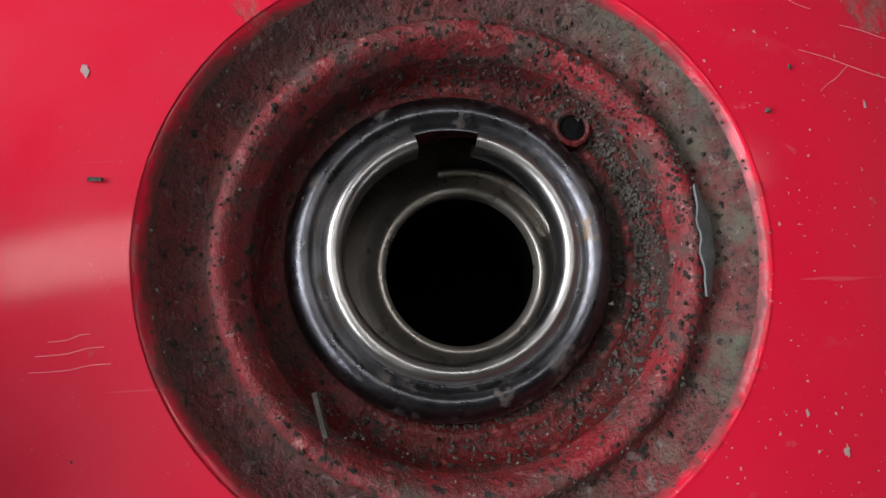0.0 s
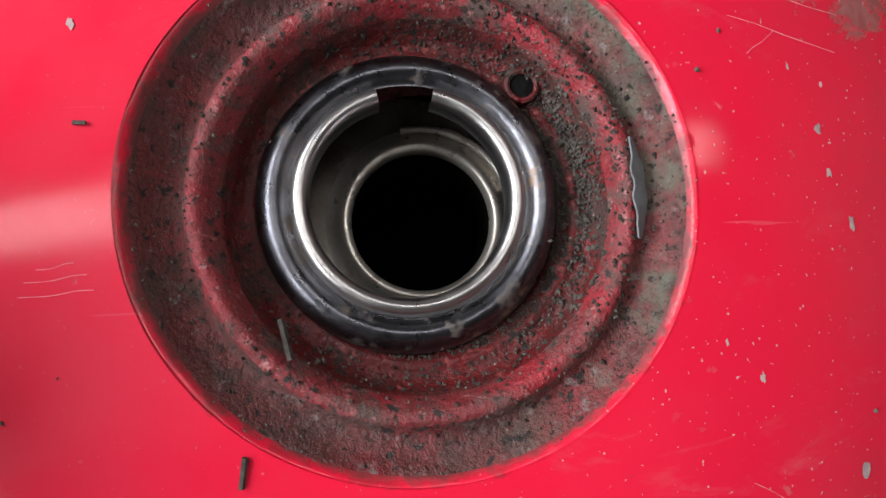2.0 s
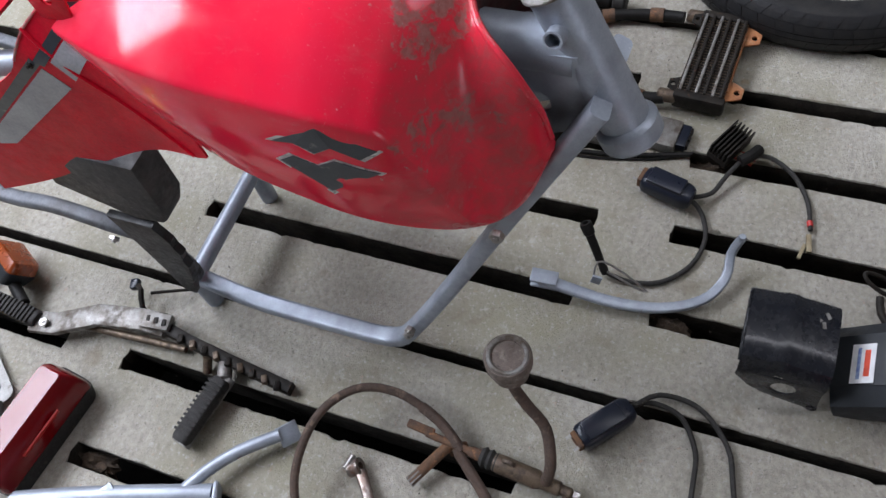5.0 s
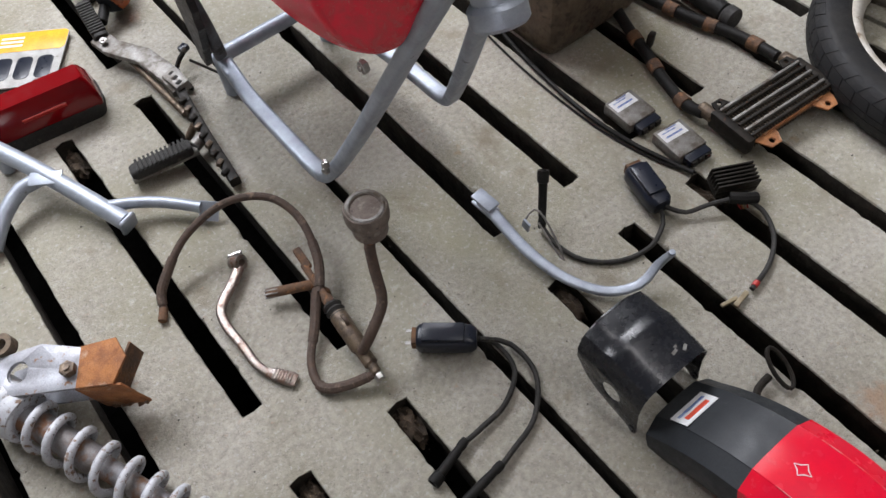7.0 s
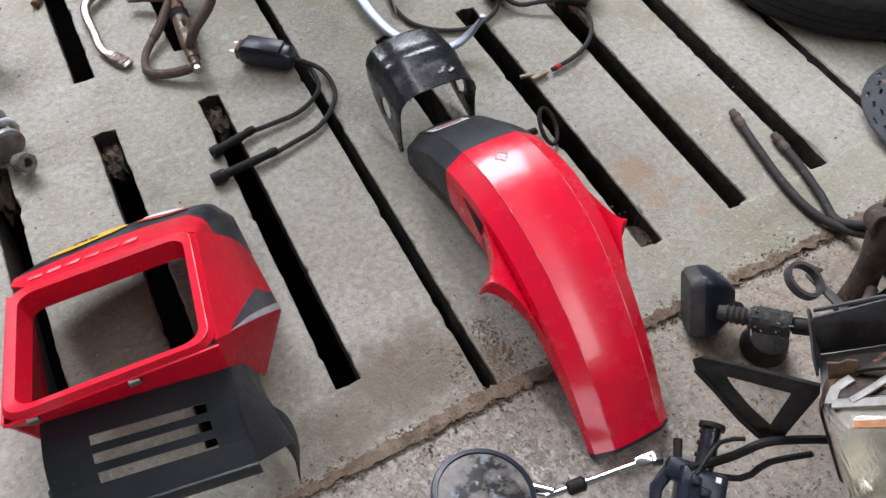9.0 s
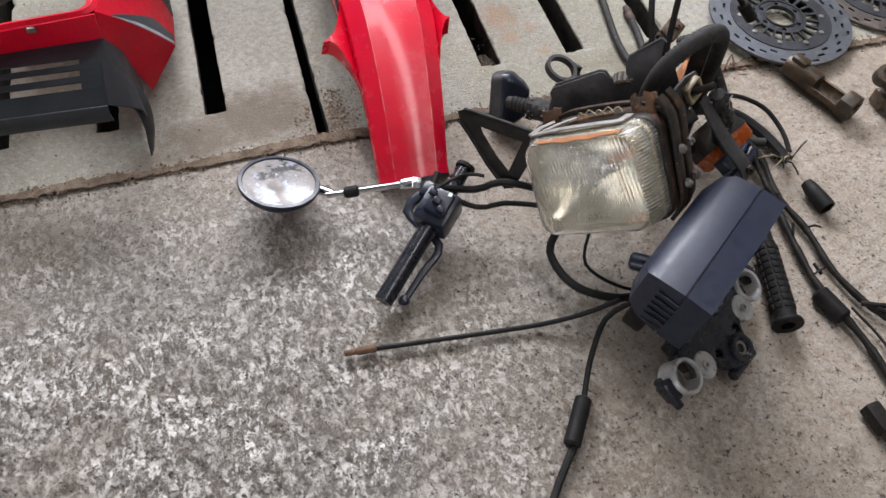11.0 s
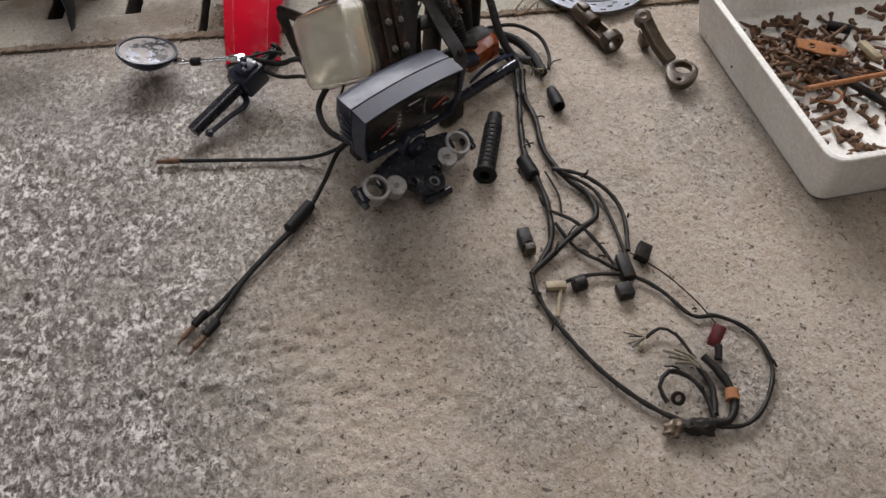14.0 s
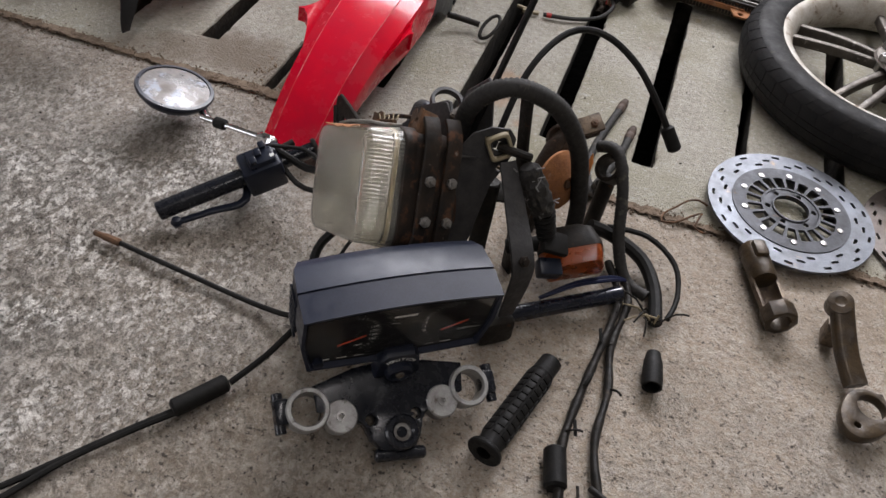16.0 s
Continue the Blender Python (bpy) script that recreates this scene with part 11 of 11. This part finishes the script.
def build_loom():
    lo = thing("wiring_loom", (0.63, -1.65, 0), "tangled black taped wiring loom with connectors on the concrete", "wiring loom")
    runs = [
        (0.0085, [(0.575, -1.215, 0.030), (0.603, -1.270, 0.020), (0.598, -1.350, 0.012), (0.588, -1.430, 0.010), (0.582, -1.510, 0.010), (0.590, -1.565, 0.012), (0.600, -1.640, 0.010), (0.592, -1.721, 0.010), (0.565, -1.770, 0.010), (0.545, -1.795, 0.010)]),
        (0.0080, [(0.588, -1.200, 0.030), (0.617, -1.265, 0.018), (0.610, -1.345, 0.010), (0.620, -1.420, 0.010), (0.619, -1.498, 0.010), (0.640, -1.570, 0.010), (0.678, -1.630, 0.010), (0.680, -1.680, 0.010), (0.640, -1.715, 0.016), (0.590, -1.755, 0.012), (0.548, -1.790, 0.010)]),
        (0.0060, [(0.545, -1.790, 0.010), (0.548, -1.840, 0.008), (0.567, -1.895, 0.008), (0.615, -1.984, 0.008), (0.668, -2.048, 0.008), (0.716, -2.084, 0.009), (0.770, -2.100, 0.010)]),
        (0.0052, [(0.770, -2.100, 0.010), (0.810, -2.098, 0.008), (0.850, -2.065, 0.007), (0.880, -2.005, 0.007), (0.868, -1.945, 0.007), (0.826, -1.910, 0.007), (0.785, -1.904, 0.007), (0.750, -1.850, 0.007), (0.705, -1.814, 0.008), (0.640, -1.806, 0.008), (0.590, -1.818, 0.010)]),
        (0.0058, [(0.625, -1.560, 0.014), (0.675, -1.588, 0.020), (0.715, -1.635, 0.016), (0.728, -1.690, 0.012), (0.716, -1.765, 0.012)]),
        (0.0050, [(0.640, -1.575, 0.018), (0.690, -1.620, 0.012), (0.705, -1.690, 0.010), (0.710, -1.770, 0.010)]),
        (0.0050, [(0.600, -1.665, 0.018), (0.640, -1.700, 0.020), (0.670, -1.745, 0.010), (0.690, -1.800, 0.008)]),
        (0.0050, [(0.605, -1.690, 0.012), (0.630, -1.745, 0.008), (0.672, -1.785, 0.008), (0.690, -1.800, 0.008)]),
        (0.0055, [(0.700, -2.055, 0.014), (0.694, -2.030, 0.020), (0.714, -2.008, 0.022), (0.742, -2.016, 0.016), (0.760, -2.046, 0.012), (0.762, -2.085, 0.010)]),
        (0.0095, [(0.776, -1.985, 0.016), (0.795, -2.020, 0.014), (0.800, -2.060, 0.013), (0.782, -2.092, 0.012), (0.745, -2.092, 0.012)]),
        (0.0075, [(0.765, -2.000, 0.012), (0.775, -2.035, 0.010), (0.765, -2.080, 0.010)]),
        (0.0020, [(0.718, -1.770, 0.012), (0.765, -1.820, 0.010), (0.800, -1.880, 0.010), (0.820, -1.930, 0.008)]),
        (0.0040, [(0.700, -1.938, 0.008), (0.725, -1.925, 0.012), (0.748, -1.940, 0.012), (0.765, -1.985, 0.010)]),
        (0.0030, [(0.612, -1.560, 0.008), (0.625, -1.620, 0.008), (0.622, -1.665, 0.006)]),
    ]
    for r, pts in runs:
        r *= 0.68
        p = pipe(pts, r, 9, 0.010, scale=lambda u: 1.0 + 0.12 * math.sin(u * 63) + 0.06 * math.sin(u * 171))
        part("taped_branch" if r > 0.0036 else "wire", p, LOOM if r > 0.0032 else BLACK_DIRTY, lo, smooth=60)
    # branch across at the top, with frayed ends and a boot
    part("taped_branch", pipe([(0.535, -1.175, 0.05), (0.570, -1.165, 0.035), (0.620, -1.180, 0.022), (0.648, -1.225, 0.016), (0.660, -1.285, 0.014)], 0.0100, 10), RUBBER, lo)
    part("wire", pipe([(0.560, -1.160, 0.045), (0.620, -1.150, 0.040), (0.668, -1.180, 0.030), (0.682, -1.230, 0.018), (0.675, -1.270, 0.012)], 0.0040, 8), RUBBER, lo)
    rng = random.Random(21)
    for k in range(9):
        a = Vector((0.655 + rng.uniform(-0.012, 0.012), -1.285 + rng.uniform(-0.01, 0.01), 0.02))
        b = a + Vector((rng.uniform(-0.05, 0.04), rng.uniform(-0.05, 0.03), rng.uniform(-0.012, 0.02)))
        b.z = max(0.004, b.z)
        part("frayed_wire", pipe([a, mix(a, b, 0.5) + Vector((0, 0, 0.012)), b], 0.0014, 6), (BLACK_DIRTY, CREAM, BLACK_DIRTY)[k % 3], lo)
    part("boot", turned([(0.0105, 0), (0.0130, 0), (0.0140, 0.010), (0.0125, 0.040), (0.009, 0.055), (0, 0.056), (0.0, 0.04), (0.0095, 0.03)], along((0.672, -1.392, 0.014), (0.660, -1.290, 0.014)), 22), RUBBER, lo, "open rubber boot")
    for k in range(7):
        a = Vector((0.700, -1.938, 0.010))
        b = a + Vector((-0.018 - 0.006 * (k % 3), -0.020 + 0.007 * k, -0.004))
        part("frayed_wire", pipe([a, mix(a, b, 0.5), b], 0.0012, 6), (CREAM, BLACK_DIRTY, BRASSY)[k % 3], lo)
    for k in range(5):
        a = Vector((0.770, -2.010, 0.014))
        b = Vector((0.722 + 0.006 * k, -1.962 - 0.012 * (k % 3), 0.006))
        part("frayed_wire", pipe([a, mix(a, b, 0.5) + Vector((0.004, 0.004, 0.004)), b], 0.0024, 6), DULL_SLEEVE, lo, "dull sleeved wire end")
    part("connector", block((0.022, 0.040, 0.022), pose(0.546, -1.722, 0.014, 0, 0, 6), 0.003), LOOM, lo, "black connector block")
    part("connector", block((0.018, 0.020, 0.020), pose(0.550, -1.742, 0.015, 0, 0, 6), 0.002), BRASSY, lo, "amber connector shell")
    part("connector", block((0.034, 0.014, 0.012), pose(0.580, -1.822, 0.009, 0, 0, -4), 0.002), CREAM, lo, "cream connector")
    part("connector", rod((0.608, -1.828, 0.012), (0.630, -1.822, 0.012), 0.0125, 16, 0.003), LOOM, lo, "round black plug")
    part("connector", block((0.026, 0.026, 0.018), pose(0.690, -1.846, 0.010, 0, 0, 8), 0.002), LOOM, lo, "black connector block")
    part("connector", block((0.024, 0.034, 0.016), pose(0.740, -1.772, 0.012, 0, 14, -28), 0.002), LOOM, lo, "open black connector")
    part("connector", block((0.022, 0.050, 0.018), pose(0.702, -1.800, 0.012, 0, 0, 4), 0.003), LOOM, lo, "black connector block")
    part("connector", block((0.020, 0.036, 0.010), pose(0.805, -1.955, 0.022, 30, 10, -30), 0.003), RED_PLUG, lo, "dark red plug")
    part("connector", rod((0.806, -1.968, 0.016), (0.800, -1.99, 0.010), 0.006, 10), BLACK_DIRTY, lo)
    part("connector", lump((0.046, 0.026, 0.022), pose(0.735, -2.098, 0.013, 0, 0, -10), 0.35, 4.0), BLACK_DIRTY, lo, "dirty black relay")
    part("connector", lump((0.036, 0.022, 0.018), pose(0.700, -2.094, 0.011, 0, 0, 30), 0.5, 9.0), GREASE, lo, "brown corroded terminal")
    part("ring_terminal", turned([(0.0055, 0), (0.0105, 0), (0.0105, 0.006), (0.0055, 0.006)], pose(0.716, -2.050, 0.016, 40, 0, 0), 20, closed=True), BLACK_DIRTY, lo)
    part("band", rod((0.797, -2.062, 0.013), (0.801, -2.045, 0.013), 0.0102, 12), RUST_ORANGE, lo, "orange band")
    part("sleeve", rod((0.575, -1.525, 0.012), (0.588, -1.575, 0.012), 0.014, 14, 0.003), RUBBER, lo)
    for k in range(6):
        q = mix((0.603, -1.270, 0.02), (0.60, -1.64, 0.011), k / 5)
        part("tape_tag", block((0.004, 0.020, 0.004), pose(q.x - 0.010, q.y, q.z + 0.004, 20, 0, 40 * (k % 2) - 20), 0.001), RUBBER, lo)
    for k in range(22):
        q = rng.choice(runs[:9])[1]
        i = rng.randrange(1, len(q) - 1)
        a = Vector(q[i]) + Vector((rng.uniform(-0.006, 0.006), rng.uniform(-0.012, 0.012), 0.004))
        b = a + Vector((rng.uniform(-0.022, 0.022), rng.uniform(-0.022, 0.022), rng.uniform(-0.006, 0.008)))
        b.z = max(0.003, b.z)
        part("tape_end", pipe([a, mix(a, b, 0.5) + Vector((0, 0, 0.004)), b], 0.0016, 6), LOOM, lo, "curled loose tape end")
    part("tail_wire", pipe([(0.592, -1.818, 0.008), (0.580, -1.850, 0.006), (0.572, -1.88, 0.005)], 0.003, 6), CREAM, lo)


build_loom()

# ---- loose brackets, clip and the tray of rusty bits ----
tb = thing("tube_bracket", (0.80, -1.16, 0), "brown greasy tube clamp with an angled end", "bracket")
m = along((0.775, -1.085, 0.022), (0.830, -1.228, 0.022))
part("half_tube", turned([(0, 0), (0.018, 0), (0.020, 0.004), (0.020, 0.060), (0.018, 0.066), (0, 0.066)], m, 28), BRASSY, tb)
part("half_tube", loft([[m @ Vector((0.020 * math.cos(a), 0.020 * math.sin(a), z)) for a in (math.pi * (0.95 + 1.1 * k / 14) for k in range(15))] + [m @ Vector((0.016 * math.cos(a), 0.016 * math.sin(a), z)) for a in (math.pi * (2.05 - 1.1 * k / 14) for k in range(15))] for z in (0.06, 0.125)]), GREASE, tb)
part("end_collar", prism(ring_points(0.025, 8), 0.026, m @ pose(0, 0, 0.118), 0.003, holes=[ring_points(0.014, 16)]), BRASSY, tb)
part("top_lug", block((0.020, 0.016, 0.030), m @ pose(0.0, 0.018, 0.02), 0.004), BRASSY, tb)
ab2 = thing("clamp_arm", (0.92, -1.25, 0), "brown greasy cast arm with a ring-shaped end", "bracket")
m = pose(0.945, -1.318, 0.010, 0, 0, 62)
part("ring_plate", prism([(0.052 * math.cos(a) * (1.0 if math.cos(a) < 0 else 0.62) - 0.004, 0.032 * math.sin(a)) for a in (2 * math.pi * k / 32 for k in range(32))], 0.016, m, 0.003, holes=[ring_points(0.018, 24, 0.002, 0.0), ring_points(0.004, 10, -0.038, 0)]), BRASSY, ab2)
part("upright", sweep(bmesh.new(), spline([(0.930, -1.282, 0.016), (0.912, -1.245, 0.030), (0.898, -1.205, 0.050), (0.893, -1.185, 0.058)], 0.012), rounded(0.030, 0.020, 0.006, 3)), BRASSY, ab2)
part("top_boss", turned([(0, 0), (0.016, 0), (0.018, 0.004), (0.017, 0.024), (0.008, 0.026), (0, 0.022)], pose(0.892, -1.182, 0.046, 20, -12, 0), 22), BRASSY, ab2)
part("lug", block((0.02, 0.03, 0.03), pose(0.897, -1.20, 0.015), 0.003), GREASE, ab2)
wc_ = thing("wire_clip", (0.67, -1.03, 0), "bent brown spring wire clip on the floor joint", "wire clip")
part("wire", pipe([(0.705, -1.000, 0.005), (0.690, -0.996, 0.008), (0.672, -1.010, 0.012), (0.655, -1.030, 0.008), (0.640, -1.048, 0.005), (0.640, -1.066, 0.004), (0.660, -1.062, 0.006), (0.680, -1.044, 0.010), (0.698, -1.026, 0.008), (0.690, -1.058, 0.004), (0.708, -1.064, 0.004)], 0.0017, 6), RUST, wc_)


def build_tray():
    tr = thing("plastic_tray", (1.32, -1.42, 0), "grubby white plastic tray half full of rusty fasteners", "tray")
    m = pose(1.303, -1.397, 0.0, 0, 0, 5.6)
    W, D, Hh = 0.50, 0.53, 0.132

    def rr(k, grow, z):
        return [m @ Vector((x, y, z)) for x, y in rounded(W + grow, D + grow, 0.028, 6)]

    rings = [rr(0, 0.0, 0.002), rr(0, 0.008, 0.010), rr(0, 0.045, Hh - 0.006), rr(0, 0.056, Hh), rr(0, 0.054, Hh + 0.004), rr(0, 0.040, Hh + 0.004), rr(0, 0.034, Hh - 0.004), rr(0, -0.004, 0.014), rr(0, -0.014, 0.008)]
    part("shell", loft(rings), TRAY_WHITE, tr, smooth=50)
    lip = rr(0, 0.058, Hh + 0.001)
    part("rolled_rim", pipe(lip + [lip[0]], 0.0032, 8, straight=True), TRAY_WHITE, tr, "scuffed rolled rim")
    rng = random.Random(8)

    def bit(u, v, z):
        return m @ Vector((u * W / 2, v * D / 2, z))

    bm = bmesh.new()
    for k in range(330):
        u, v = rng.uniform(-0.88, 0.85), rng.uniform(-0.75, 0.88)
        if rng.random() < 0.35:
            u, v = rng.gauss(-0.45, 0.22), rng.gauss(0.35, 0.25)
        u, v = max(-0.88, min(0.88, u)), max(-0.85, min(0.88, v))
        z = 0.014 + max(0, 0.030 * (1 - ((u + 0.35) ** 2 + (v - 0.35) ** 2) / 0.35)) * rng.random()
        mm = Matrix.Translation(bit(u, v, z)) @ Euler((rng.uniform(-0.5, 0.5) + math.pi / 2, rng.uniform(-0.4, 0.4), rng.random() * 6.28)).to_matrix().to_4x4()
        kind = rng.random()
        if kind < 0.55:
            r, ln = rng.uniform(0.003, 0.0055), rng.uniform(0.018, 0.05)
            prism(ring_points(r * 1.9, 6), r * 1.3, mm, 0.0, bm)
            turned([(0, -ln), (r, -ln), (r, 0), (0, 0)], mm, 8, bm)
        elif kind < 0.8:
            r = rng.uniform(0.006, 0.011)
            turned([(r * 0.5, -0.003), (r, -0.003), (r, 0.003), (r * 0.5, 0.003)], mm, 12, bm, closed=True)
        else:
            block((rng.uniform(0.01, 0.03), rng.uniform(0.008, 0.016), rng.uniform(0.003, 0.01)), mm, 0.0, bm)
    lone("rusty_fasteners", bm, RUST, tuple(bit(-0.3, 0.3, 0.008)), "heap of small rusty bolts, nuts and washers in the tray", "fasteners", kind="stuff", smooth=25)

    def own(name, bm_, mt, p, label, cat):
        return lone(name, bm_, mt, tuple(p), label, cat)

    own("threaded_rod", rod(bit(-0.62, -0.10, 0.050), bit(0.75, -0.02, 0.042), 0.0055, 12, 0.001), RUST_ORANGE, bit(0, 0, 0.03), "long rusty rod lying across the tray", "rod")
    own("rusty_pipe", rod(bit(-0.30, 0.20, 0.030), bit(0.05, -0.38, 0.022), 0.0085, 14, 0.001), BLACK_DIRTY, bit(0, 0, 0.02), "dark steel pipe in the tray", "pipe")
    own("rusty_pipe", rod(bit(0.28, 0.18, 0.030), bit(0.55, -0.22, 0.026), 0.013, 16, 0.003), GREY_PLASTIC, bit(0.4, 0, 0.02), "dark grey sleeve in the tray", "pipe")
    own("rusty_plate", prism([(-0.055, -0.04), (0.05, -0.045), (0.056, 0.0), (0.02, 0.012), (0.03, 0.045), (-0.03, 0.055), (-0.06, 0.01)], 0.005, Matrix.Translation(bit(0.20, -0.52, 0.040)) @ pose(0, 0, 0, 18, -12, 20), 0.001, holes=[ring_points(0.006, 10, -0.03, 0.02), ring_points(0.006, 10, -0.01, -0.02)]), RUST, bit(0.2, -0.52, 0.02), "rusty purple-brown bent plate", "plate")
    own("rusty_plate", prism([(-0.05, -0.012), (0.0, -0.018), (0.05, -0.01), (0.055, 0.01), (0.0, 0.018), (-0.052, 0.012)], 0.004, Matrix.Translation(bit(-0.28, 0.30, 0.052)) @ pose(0, 0, 0, 10, 8, -15), 0.001, holes=[ring_points(0.007, 12, -0.02, 0), ring_points(0.006, 10, 0.026, 0)]), RUST_ORANGE, bit(-0.28, 0.3, 0.03), "rusty brown link plate with two holes", "plate")
    own("terminal_strip", block((0.020, 0.058, 0.012), Matrix.Translation(bit(0.12, 0.22, 0.046)) @ pose(0, 0, 0, 0, 8, 12), 0.002), CREAM, bit(0.12, 0.22, 0.03), "pale terminal strip among the fasteners", "terminal strip")
    own("rubber_sleeve", rod(bit(-0.02, 0.62, 0.040), bit(0.14, 0.52, 0.040), 0.011, 14, 0.002), RUBBER, bit(0.05, 0.6, 0.03), "short black rubber sleeve in the tray", "sleeve")
    own("bent_wire", pipe([bit(-0.55, -0.10, 0.02), bit(-0.42, -0.22, 0.03), bit(-0.30, -0.12, 0.026), bit(-0.34, 0.0, 0.02)], 0.003, 8), RUST_ORANGE, bit(-0.4, -0.1, 0.01), "bent rusty wire hook in the tray", "wire")


build_tray()

lc = thing("long_cable", (0.42, -1.0, 0), "thin black cable rising out of the headlamp bracket", "cable")
part("sheath", pipe([(0.400, -1.300, 0.004), (0.365, -1.305, 0.10), (0.357, -1.295, 0.20), (0.363, -1.281, 0.247), (0.382, -1.241, 0.337), (0.402, -1.20, 0.43), (0.425, -1.155, 0.54), (0.445, -1.12, 0.63)], 0.0042, 8), RUBBER, lc)
